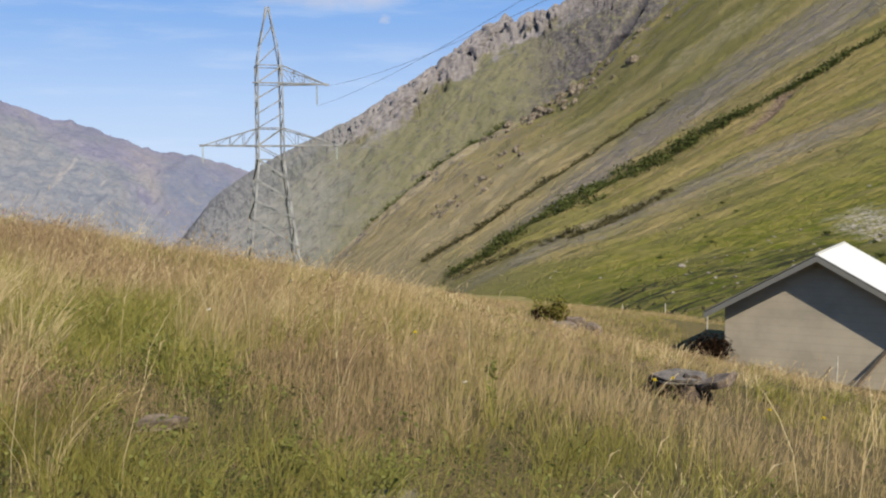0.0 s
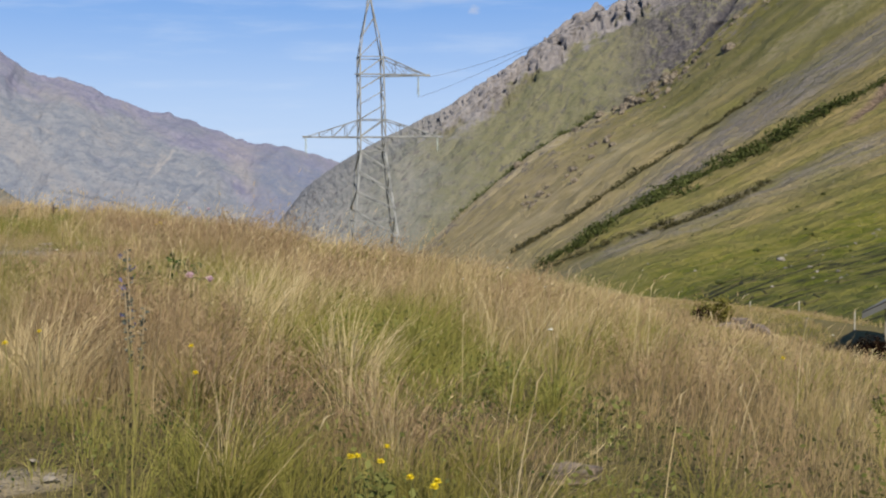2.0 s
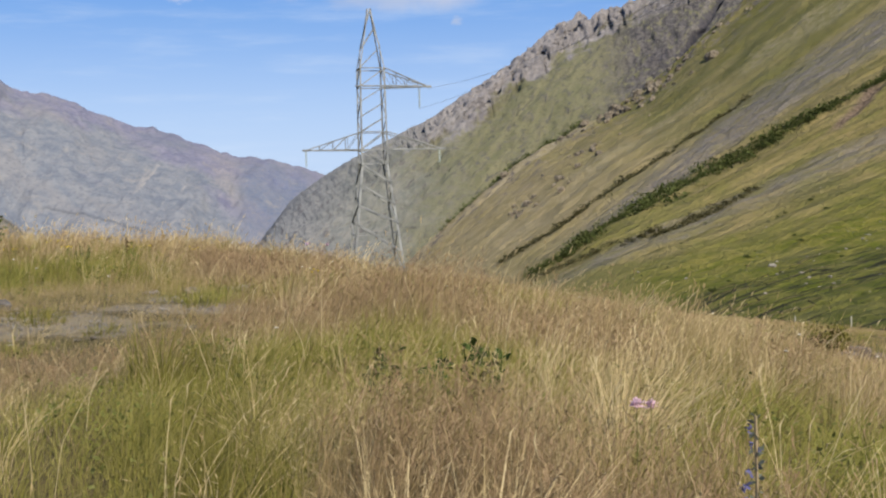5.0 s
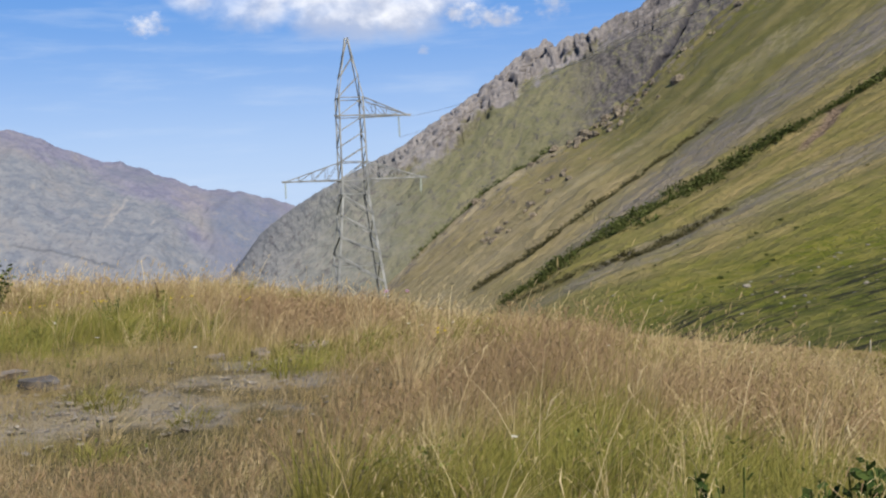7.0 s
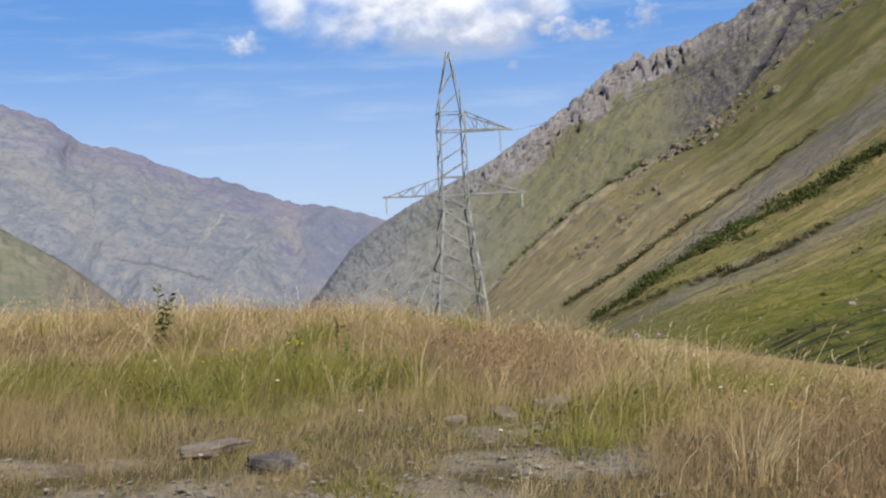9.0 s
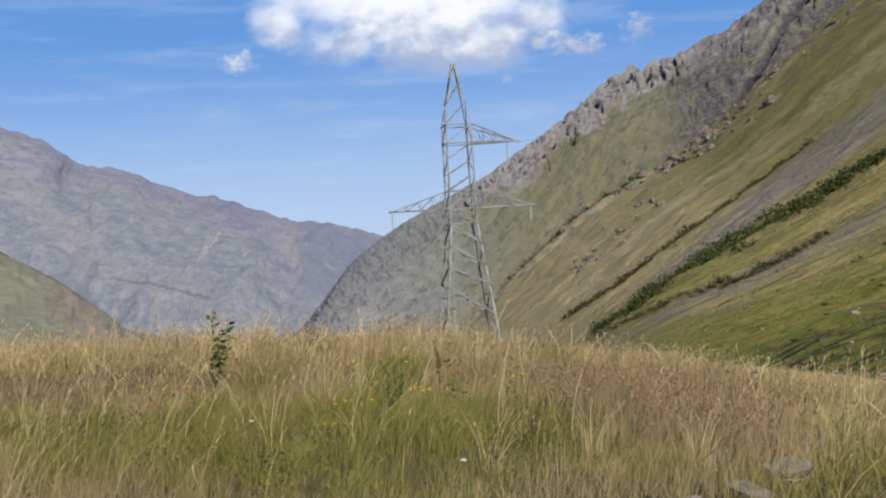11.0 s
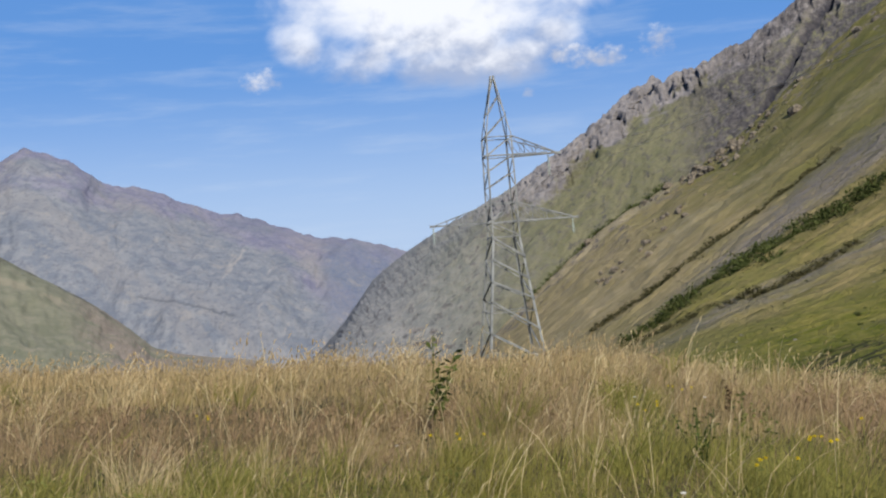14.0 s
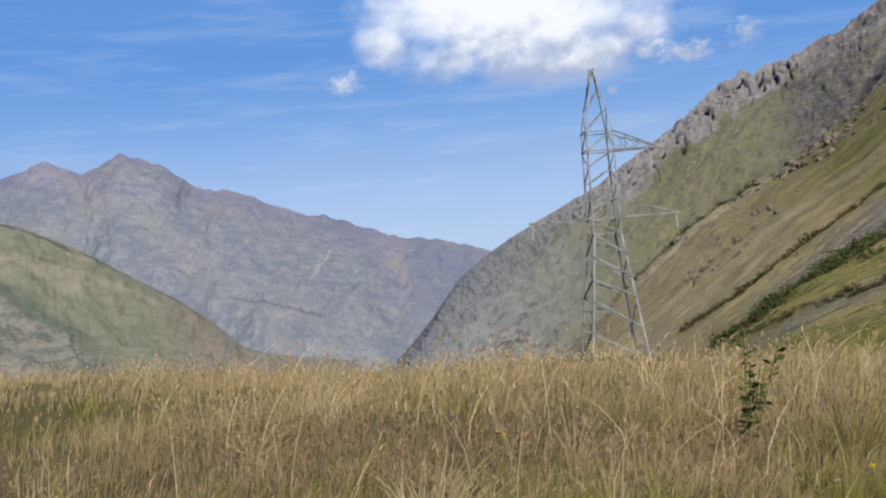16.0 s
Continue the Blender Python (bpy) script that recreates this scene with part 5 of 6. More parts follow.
def build_herb(x, y, height, leaf, n, seed, mat, label, name, top=None, spread_r=0.12, petals=None, petal_mat=None, category="plant", droop=0.2, stems=4, bare=0.18, stem_mat=None):
    """A standing plant: stems with leaves set along them."""
    base = new(name)
    base.location = (x, y, gz(x, y))
    if top is not None:
        height = top - base.location.z
    rng = np.random.default_rng(seed)
    cs, outs = [], []
    for k in range(stems):
        a = rng.uniform(0, 6.283)
        tip = Vector((math.cos(a) * spread_r * rng.uniform(0.3, 1), math.sin(a) * spread_r * rng.uniform(0.3, 1), height * (1.0 if k == 0 else rng.uniform(0.65, 0.95))))
        if k == 0:
            tip.x, tip.y = tip.x * 0.3, tip.y * 0.3
        part_bm = bmesh.new()
        bar(part_bm, (0, 0, -0.05), tip, 0.003 + 0.003 * height)
        part("stem", part_bm, stem_mat or mat, base)
        for i in range(n // stems):
            f = rng.uniform(bare, 1.0)
            b = rng.uniform(0, 6.283)
            o = np.array([math.cos(b), math.sin(b), rng.uniform(-droop, 0.6)])
            cs.append(np.array(tip) * f + o * leaf * 0.55)
            outs.append(o)
    v, f = leaves_at(np.array(cs), leaf, rng, np.array(outs))
    link_mesh("leaves", v, f, mat, base)
    if petals:
        for _ in range(14):
            a = rng.uniform(0, 6.283)
            at = np.array([math.cos(a) * 0.035, math.sin(a) * 0.035, height * rng.uniform(*petals)])
            v, f = leaves_at(at + rng.normal(0, 0.005, (5, 3)), 0.014, rng)
            link_mesh("blossom", v, f, petal_mat, base)
    return tagged(base, label, category)


build_herb(-11.22, 13.97, 0.7, 0.070, 100, 3, M_SAPLING, "young leafy sapling standing above the grass", "sapling", 1.30, 0.30, category="sapling", stems=4)
build_herb(-2.89, 2.76, 0.6, 0.019, 190, 8, M_SAGE, "blue-flowered spike plant among dry grass", "bugloss", 1.00, 0.08, (0.55, 0.98), M_BLUE, stems=3, bare=0.50, stem_mat=M_TRODDEN)
build_herb(-8.95, 13.46, 0.5, 0.022, 90, 71, M_DOCK, "brown dock stalk gone to seed in tall grass", "dock", 0.90, 0.03, stems=2, bare=0.55)
build_herb(0.36, 4.0, 0.5, 0.03, 90, 12, M_HERB, "thin dark flower spike in the meadow", "weed", 0.22, 0.05, stems=3)
for k, (x, y, top) in enumerate(((-3.66, 5.13, 0.79), (-3.58, 5.2, 0.74), (-3.78, 5.05, 0.75), (-4.01, 5.2, 0.76), (-4.12, 5.25, 0.73))):
    build_herb(x, y, 0.5, 0.055, 64, 14 + k, M_NETTLE, "dark green nettle-like plant in the grass", "nettle", top, 0.11, stems=4)


for x, y in ((-1.76, 1.9), (-1.59, 1.65)):
    build_herb(x, y, 0.3, 0.035, 110, 27, M_HERB, "leafy green stems under yellow flowers", "leafy_herb", 0.42, 0.07, stems=5)
for k, (x, y, top) in enumerate(((-8.85, 13.4, 0.80), (-8.7, 13.1, 0.74))):
    build_herb(x, y, 0.4, 0.035, 50, 60 + k, M_HERB, "leafy green weed in the tall meadow grass", "weed", top, 0.16, stems=5)
build_herb(-0.1, 2.42, 0.26, 0.032, 150, 17, M_HERB, "grey-green bushy herb in the turf", "leafy_herb", None, 0.2, stems=8)
build_herb(-0.48, 2.45, 0.24, 0.032, 130, 18, M_HERB, "grey-green bushy herb in the turf", "leafy_herb", None, 0.2, stems=8)


# ---------------------------------------------------------------- flowers
def build_flower(petal_mat, radius, height, n_petals, name, label, seed, dome=False):
    base = new(name)
    rng = np.random.default_rng(seed)
    bm = bmesh.new()
    bend = Vector((rng.uniform(-0.01, 0.01), rng.uniform(-0.01, 0.01), height))
    bar(bm, (0, 0, -0.03), bend, 0.0025)
    part("stem", bm, M_HERB, base)
    bm = bmesh.new()
    for ring, rise in enumerate((0.05, 0.6, 1.15) if dome else (0.15, 0.35)):
        for k in range(n_petals if ring < 2 else n_petals // 2):
            a = k * 6.283 / n_petals * (1 if ring < 2 else 2) + ring * 0.3 + rng.uniform(-0.12, 0.12)
            lift = rise + rng.uniform(-0.15, 0.15)
            out = Vector((math.cos(a) * math.cos(lift), math.sin(a) * math.cos(lift), math.sin(lift)))
            side = Vector((-math.sin(a), math.cos(a), 0)) * radius * 0.24
            r1 = radius * rng.uniform(0.8, 1.08)
            bm.faces.new([bm.verts.new(p) for p in (bend + out * r1 * 0.15, bend + out * r1 * 0.7 + side, bend + out * r1, bend + out * r1 * 0.7 - side)])
    part("petals", bm, petal_mat, base)
    bm = bmesh.new()
    bmesh.ops.create_icosphere(bm, subdivisions=1, radius=radius * 0.3, matrix=Matrix.Translation(bend + Vector((0, 0, radius * 0.1))))
    part("flower_centre", bm, petal_mat, base)
    return base


def plant_flower(proto, x, y, top, height, label, category, group):
    z = gz(x, y) if top is None else max(top - height, gz(x, y) - 0.25)
    ob = copy_thing(proto, pose(x, y, z, random.uniform(-7, 7), random.uniform(-7, 7), random.uniform(0, 360)))
    return tagged(ob, label, category, group)


yellow = build_flower(M_YELLOW, 0.014, 0.42, 9, "yellow_flower", "", 2, True)
pink = build_flower(M_PINK, 0.031, 0.58, 12, "pink_flower", "", 3, True)
white = build_flower(M_WHITE, 0.016, 0.40, 8, "white_flower", "", 4)
Y_LABEL, P_LABEL, W_LABEL = "small bright yellow flower on a thin green stem", "pale pink round flower head on a tall stem", "tiny white flower on a thin stem"
yellow.matrix_world = pose(-2.43, 2.25, 0.20)
pink.matrix_world = pose(-3.04, 3.81, 0.20)
white.matrix_world = pose(1.0, 7.2, gz(1.0, 7.2))
tagged(yellow, Y_LABEL, "flower", "yellow flowers in the meadow")
tagged(pink, P_LABEL, "flower", "pink flowers in the meadow")
tagged(white, W_LABEL, "flower", "white flowers in the meadow")
plant_flower(pink, -2.99, 3.87, 0.75, 0.58, P_LABEL, "flower", "pink flowers in the meadow")
for x, y in ((-5.88, 11.25), (-5.76, 11.4)):
    plant_flower(pink, x, y, None, 0.58, P_LABEL, "flower", "pink flowers in the meadow")
clusters = ((-1.76, 1.9, 4), (-1.59, 1.65, 3), (-2.52, 2.5, 1), (2.03, 3.53, 2), (1.32, 3.83, 2), (-0.09, 4.36, 1), (-3.33, 2.72, 2), (-8.7, 11.4, 6), (-8.2, 12.2, 5),
            (-9.5, 12.6, 5), (-9.0, 10.8, 4), (-7.4, 11.9, 4), (-9.3, 13.6, 4), (-5.2, 8.6, 3), (-10.6, 11.8, 4), (-12.6, 12.6, 3), (-8.8, 9.9, 3))
for cx, cy, k in clusters:
    for _ in range(k):
        plant_flower(yellow, cx + random.gauss(0, 0.028 if cy < 2 else 0.10), cy + random.gauss(0, 0.028 if cy < 2 else 0.10), 0.48 - 0.03 * random.random() if cy < 2 else None, 0.42, Y_LABEL, "flower", "yellow flowers in the meadow")
for _ in range(26):
    s, d, a = random.uniform(0, 1), random.uniform(3.5, 9), radians(random.uniform(-30, 18))
    plant_flower(white, 0.2 - 11.6 * s + d * math.sin(a), -1.5 + 8.8 * s + d * math.cos(a), None, 0.40, W_LABEL, "flower", "white flowers in the meadow")


# ---------------------------------------------------------------- shrub belts and boulders of the far slope
def slope_at(u, v):
    """A place on the sunny slope by its column and height."""
    i = np.clip(np.searchsorted(SLOPE_U, u), 0, len(SLOPE_U) - 1)
    return SLOPE[i, np.clip(np.round(np.asarray(v) * (SLOPE.shape[1] - 1)).astype(int), 0, SLOPE.shape[1] - 1)]


def shrub_belt(name, label, way, n, size, seed, mat=None, leaves=30):
    """Shrubs crowded along a line of (column, height, half width)."""
    rng = np.random.default_rng(seed)
    way = np.array(way)
    f = rng.uniform(0, len(way) - 1, n)
    u, v, w = (np.interp(f, np.arange(len(way)), way[:, k]) for k in range(3))
    clump = np.clip(0.55 + 1.4 * fbm(f * 3.0, 0 * f, seed, 3), 0.12, 1.0)
    c = slope_at(u + w * rng.normal(0, 1, n) * clump, v + 0.004 * rng.normal(0, 1, n))
    vs = []
    for k in range(n):
        s = size * rng.uniform(0.45, 1.4) * (0.55 + 0.45 * clump[k])
        vs.append(leaf_cloud(leaves, c[k] + (0, 0, s * 0.35), (s, s, s * 0.65), s * 0.40, seed + k, rng)[0])
    verts = np.concatenate(vs)
    ob = link_mesh(name, verts, np.arange(len(verts)).reshape(-1, 4), mat or M_SHRUB)
    return tagged(ob, label, "shrubs", kind="stuff")


shrub_belt("shrub_belt", "dense dark green shrubs filling a long gully",
           ((1.70, 0.035, 0.04), (1.96, 0.07, 0.05), (1.90, 0.12, 0.07), (1.93, 0.17, 0.10), (1.95, 0.22, 0.12), (1.96, 0.26, 0.11), (1.97, 0.30, 0.09), (2.02, 0.34, 0.05), (2.06, 0.40, 0.03), (2.10, 0.50, 0.02), (2.05, 0.62, 0.012)), 900, 5.2, 11)
shrub_belt("shrub_belt", "thin line of dark shrubs along a gully",
           ((0.90, 0.05, 0.012), (1.00, 0.12, 0.018), (1.05, 0.17, 0.016), (1.01, 0.24, 0.018), (1.00, 0.30, 0.014), (0.97, 0.39, 0.012), (0.95, 0.47, 0.010)), 420, 4.6, 12, M_HEATH)
shrub_belt("shrub_belt", "dark brown-green shrubs along a low gully",
           ((1.80, 0.03, 0.02), (2.55, 0.06, 0.03), (2.98, 0.10, 0.035), (3.14, 0.135, 0.03), (3.05, 0.19, 0.025), (3.00, 0.235, 0.012)), 320, 3.4, 13, M_HEATH)
shrub_belt("shrub_belt", "scattered shrubs on the far spur's rim", ((0.0, 0.10, 0.01), (0.0, 0.20, 0.015), (0.0, 0.28, 0.02), (0.0, 0.38, 0.015)), 170, 6.5, 14)

proto_shrub = build_shrub(0, 0, (2.4, 2.2, 1.7), 0.75, 220, 31, M_SHRUB, "dark rounded shrub on the green pasture", "pasture_shrub", 0.0, "shrubs on the pasture slope")
rng = np.random.default_rng(44)
spots = [(rng.uniform(3.3, 5.6), rng.uniform(0.05, 0.62)) for _ in range(85)]
for k, (u, v) in enumerate(spots):
    p = slope_at(u, v)
    s = rng.uniform(0.35, 0.95)
    if k == 0:
        proto_shrub.location = p
    else:
        copy_thing(proto_shrub, pose(*p, 0, 0, rng.uniform(0, 360)) @ Matrix.Diagonal((s, s, s * rng.uniform(0.7, 1.1), 1)))
proto_rock = build_stone(0, 0, (1.9, 1.5, 1.1), 51, "pale boulder on the green pasture", 0, 0.0, 0.3, (0, 0), 0.0, "boulder", M_FARSTONE, "pasture_boulder", "boulders on the pasture slope")
for k in range(150):
    u, v = ((rng.uniform(3.4, 6.0), rng.uniform(0.03, 0.5)), (rng.normal(5.0, 0.13), rng.normal(0.225, 0.012)), (rng.uniform(4.7, 5.4), rng.uniform(0.09, 0.19)))[k % 3]
    p, s = slope_at(u, np.clip(v, 0, 1)), rng.gamma(2.5, 0.09) + 0.08
    if k == 0:
        proto_rock.location = p
    else:
        copy_thing(proto_rock, pose(*p, rng.uniform(-20, 20), rng.uniform(-20, 20), rng.uniform(0, 360)) @ Matrix.Diagonal((s, s * rng.uniform(0.7, 1.2), s, 1)))


# broken turf edges on the pasture, each a low bank of bare soil
def build_turf_edge(u, v, length, seed):
    rng = np.random.default_rng(seed)
    n = 30
    s = np.linspace(0, 1, n)
    us = u + 0.05 * fbm(s * 4, 0 * s + seed, seed, 4) + 0.03 * (s - 0.5) * rng.normal()
    vs = np.clip(v + (s - 0.5) * length, 0.005, 0.95)
    top = np.array([np.array(slope_at(a, b)) for a, b in zip(us, vs)])
    tall_by = (0.15 + 1.0 * np.abs(np.sin(s * 3.14)) * np.clip(0.5 + 1.5 * fbm(s * 7, 0 * s, seed + 9, 3), 0.05, 1.2))[:, None]
    front = np.array([[-0.7, -0.7, 0.0]]) * tall_by
    rows = np.stack([top + [0, 0, 0.15], top + front * 0.3 + [0, 0, 0.2] + tall_by * [0, 0, 0.25], top + front + [0, 0, 0.0], top + front * 1.6 - [0, 0, 1.3]], 1)
    ob = link_mesh("turf_edge", rows.reshape(-1, 3), grid_faces(n, 4), M_SOIL)
    return tagged(ob, "dark eroded turf edge across the green pasture", "earth bank", "eroded turf edges")


for k, (u, v, length) in enumerate(((4.91, 0.095, 0.07), (4.87, 0.135, 0.04), (5.05, 0.07, 0.05), (5.12, 0.11, 0.05), (5.25, 0.06, 0.04), (5.36, 0.09, 0.05), (4.95, 0.045, 0.03), (5.5, 0.065, 0.04))):
    build_turf_edge(u, v, length, 500 + k)

# crags along the upper rim of the slope
proto_crag = build_stone(0, 0, (7.5, 5.0, 5.0), 61, "grey-brown crag on the grassy rim", 0, 0.0, 0.55, (0, 0), 0.0, "crag", M_CRAG, "crag", "crags on the mountain rim")
for k in range(150):
    if k % 5 == 4:
        (u, v), most = ((0.53, 0.235), (0.55, 0.17), (0.45, 0.30))[k % 3], 0.7
        u, v = u + rng.normal() * 0.05, v + rng.normal() * 0.018
    elif k % 5 == 3:
        u, v, most = abs(rng.normal(0.10, 0.12)), rng.uniform(0.22, 0.95), 1.2
    else:
        u, v, most = abs(rng.normal(0.08, 0.13)), rng.normal(0.47, 0.065), 1.3
    p, s = slope_at(u, np.clip(v, 0, 1)), min(most, rng.gamma(2.5, 0.20))
    if k == 0:
        proto_crag.location = p
    else:
        copy_thing(proto_crag, pose(*p, rng.uniform(-25, 25), rng.uniform(-25, 25), rng.uniform(0, 360)) @ Matrix.Diagonal((s, s * rng.uniform(0.6, 1.2), s * rng.uniform(0.7, 1.5), 1)))


# ---------------------------------------------------------------- meadow grass
A, Bp = np.array([0.2, -1.5]), np.array([-11.4, 7.3])
OPEN = ((1.7, 5.2, 0.8), (-5.9, 7.9, 0.85), (2.1, 6.1, 0.62), (2.4, 18.9, 1.1), (9.3, 24.0, 2.2), (6.7, 23.6, 1.2), (-8.2, 8.4, 0.5), (-4.35, 2.95, 0.7), (-1.2, 2.5, 0.33), (-3.1, 2.1, 0.3), (-6.85, 9.3, 0.5), (-6.3, 8.6, 0.6))


# patches of brown bent grass and of fresh green turf: x, y and half widths
BROWN = ((-13.4, 14.2, 2.8, 0.70), (-10.2, 13.4, 0.6, 0.5), (-0.35, 3.3, 0.5, 0.5), (-0.6, 4.0, 0.4, 0.6), (-3.9, 4.2, 0.35, 0.45), (-4.5, 9.4, 0.6, 1.0),
         (-5.3, 7.5, 0.7, 0.7), (-4.9, 8.4, 0.6, 0.6), (-7.3, 12.2, 0.8, 0.7), (-5.5, 8.4, 0.5, 0.6), (-7.3, 14.6, 0.9, 1.3), (-13.5, 12.7, 1.1, 0.35),
         (-3.4, 8.0, 0.6, 0.9), (-16.4, 14.6, 0.8, 0.5), (-11.3, 12.6, 0.5, 0.35),
         (-2.0, 3.1, 0.5, 0.30), (-3.2, 3.5, 0.3, 0.3), (-1.2, 3.0, 0.45, 0.25), (-2.4, 2.8, 0.35, 0.2), (-6.3, 6.2, 0.6, 0.5))
LUSH = ((-2.2, 4.8, 0.4, 1.0), (-1.0, 2.4, 0.5, 0.45), (-0.8, 1.7, 0.7, 0.4), (-1.6, 2.2, 0.9, 0.45), (0.1, 2.2, 0.8, 0.4), (1.05, 2.8, 0.6, 0.6), (-5.2, 4.9, 0.5, 1.2), (-5.2, 5.6, 0.6, 0.5),
        (-4.4, 5.6, 0.6, 0.5), (-3.7, 6.2, 0.5, 0.6), (-9.9, 12.0, 1.3, 1.3), (-9.3, 10.7, 0.8, 0.5), (-6.1, 10.3, 0.6, 0.8), (-4.5, 12.6, 1.0, 1.5), (-11.6, 11.5, 1.2, 0.7),
        (-9.6, 11.4, 0.9, 0.8), (-9.5, 14.6, 0.3, 0.9), (-7.9, 11.6, 0.7, 0.7), (-9.4, 13.1, 0.5, 0.4), (-14.6, 12.0, 0.8, 0.3), (-12.2, 12.4, 0.5, 0.3), (-2.5, 1.9, 0.4, 0.4), (-10.7, 13.9, 0.3, 0.5),
        (-4.6, 4.0, 0.4, 0.5), (-4.4, 6.8, 0.5, 0.5), (-3.4, 2.6, 0.4, 0.25), (-2.9, 2.5, 0.3, 0.2), (-14.2, 11.9, 1.6, 0.4), (-16.8, 14.6, 0.9, 1.0), (-18.4, 16.5, 1.0, 1.2))


def far_dry(x, y):
    """1 on the dry brow at the far side of the meadow."""
    return np.clip((y - 14.9) / 1.0, 0, 1) * np.clip((-8.5 - x) / 2, 0, 1)


def mood(x, y):
    """From -1 in fresh green turf to 1 in brown bent grass."""
    wx, wy = x + 0.6 * fbm(x * 1.3, y * 1.3, 121, 4), y + 0.6 * fbm(x * 1.1 + 40, y * 1.1, 122, 4)
    total = 0.5 * fbm(x * 0.6, y * 0.45, 123, 4) + 1.0 * fbm(x * 2.3, y * 1.5, 127, 3)
    total = total - 0.45 * near_start(x, y)
    total = total * (1 - 0.8 * far_dry(x, y)) + 0.1 * far_dry(x, y)
    for sign, spots in ((1.2, BROWN), (-1.2, LUSH)):
        best = np.zeros(x.shape)
        for cx, cy, a, b in spots:
            best = np.maximum(best, np.exp(-((((wx - cx) / a) ** 2 + ((wy - cy) / b) ** 2) / 1.6) ** 2))
        total = total + sign * best
    return np.clip(total, -1, 1)


def bald(x, y):
    """0 in full grass, 1 on the worn track."""
    q = np.full(x.shape, -9.0)
    for cx, cy, a, b, turn in TRACKS:
        c, s = math.cos(radians(turn)), math.sin(radians(turn))
        u, v = ((x - cx) * c + (y - cy) * s) / a, ((y - cy) * c - (x - cx) * s) / b
        q = np.maximum(q, 1 - u * u - v * v)
    return np.clip((q + 1.5 * fbm(x * 1.3, y * 1.3, 91, 4) + 1.6 * fbm(x * 4.5, y * 4.5, 92, 3) + 0.10) / 0.6, 0, 1)


def worn(x, y):
    """Short turf round the track; before rocks and hut it is cut to clear the camera's view."""
    u, v = (x + 7.7) / 2.5, (y - 8.1) / 2.6
    short = np.exp(-(u * u + v * v) ** 2)
    u, v = (x + 6.75) / 1.6, (y - 5.9) / 2.0
    short = np.maximum(short, 0.95 * np.exp(-(u * u + v * v) ** 2))
    u, v = (x + 17.0) / 2.6, (y - 18.4) / 0.7
    short = np.maximum(short, 0.7 * np.exp(-(u * u + v * v) ** 2))
    u, v = (x - 4.5) / 5.5, (y - 21.5) / 6.0
    short = np.maximum(short, 0.55 * np.exp(-(u * u + v * v) ** 2))
    for cx, cy, r in OPEN:
        short = np.maximum(short, 0.9 * np.exp(-(((x - cx) ** 2 + (y - cy) ** 2) / r ** 2) ** 2))
    return short


def scatter(n, far, seed, keep, clump=0.0):
    """Places in the meadow, thinning with distance from the walk; clump: the share that stands in tufts."""
    rng = np.random.default_rng(seed)

    def draw(k):
        s = rng.uniform(-0.08, 1.08, k)
        d = 1.9 * (far / 1.9) ** rng.uniform(0, 1, k)
        a = np.radians(-1.3 - 13.8 * s + rng.uniform(-27, 27, k))
        x, y = A[0] + (Bp[0] - A[0]) * s + d * np.sin(a), A[1] + (Bp[1] - A[1]) * s + d * np.cos(a)
        f = np.clip(((x - A[0]) * (Bp[0] - A[0]) + (y - A[1]) * (Bp[1] - A[1])) / ((Bp - A) ** 2).sum(), 0, 1)
        return x, y, np.hypot(x - A[0] - f * (Bp[0] - A[0]), y - A[1] - f * (Bp[1] - A[1]))

    x, y, gap = draw(n)
    out, size = rng.uniform(0, 6.283, n), np.ones(n)
    if clump:
        m = max(1, n // 16)
        cx, cy, cg = draw(m)
        pick = rng.integers(0, m, n)
        tuft = rng.uniform(0, 1, n) < clump
        ox, oy = rng.normal(0, 1, n), rng.normal(0, 1, n)
        r = 0.045 * (1 + cg[pick] / 7)
        x, y, gap = np.where(tuft, cx[pick] + ox * r, x), np.where(tuft, cy[pick] + oy * r, y), np.where(tuft, cg[pick], gap)
        out = np.where(tuft, np.arctan2(oy, ox) + rng.normal(0, 0.5, n), out)
        size = np.where(tuft, rng.uniform(0.65, 1.3, m)[pick], rng.uniform(0.7, 1.05, n))
    hut = (np.abs(x - 10.8) < 3.6) & (y > 24.2) & (y < 34)
    ok = (gap > 0.6) & ~hut & (rng.uniform(0, 1, n) < keep(x, y))
    return x[ok], y[ok], gap[ok], out[ok], size[ok], rng


def blades(x, y, z, h, w, lean, out, rng, levels, taper):
    """Bent, tapering blades: vertices, faces, tips, ways and heights along the blade."""
    n = len(x)
    bx, by = np.cos(out) * lean * h + 0.22 * h, np.sin(out) * lean * h
    t = rng.normal(0, 0.5, n)
    sx, sy = np.cos(t) * w * 0.5, np.sin(t) * w * 0.5
    cols, up = [], []
    for l, k in zip(levels, taper):
        cx, cy, cz = x + bx * l * l, y + by * l * l, z + h * (l - 0.3 * l * l * lean)
        cols += [np.stack([cx - sx * k, cy - sy * k, cz], 1), np.stack([cx + sx * k, cy + sy * k, cz], 1)]
        up += [l, l]
    tip = np.stack([x + bx, y + by, z + h * (1 - 0.3 * lean)], 1)
    cols.append(tip)
    m = len(cols)
    o = np.arange(n)[:, None] * m
    quads = np.concatenate([o + np.array([[2 * k, 2 * k + 1, 2 * k + 3, 2 * k + 2]]) for k in range(len(levels) - 1)])
    tris = o + np.array([[m - 3, m - 2, m - 1]])
    uv = np.stack([np.repeat(mood(x, y), m), np.tile(np.array(up + [1.0]), n)], 1)
    return np.stack(cols, 1).reshape(-1, 3), quads, tris, tip, np.stack([bx, by, h], 1), uv


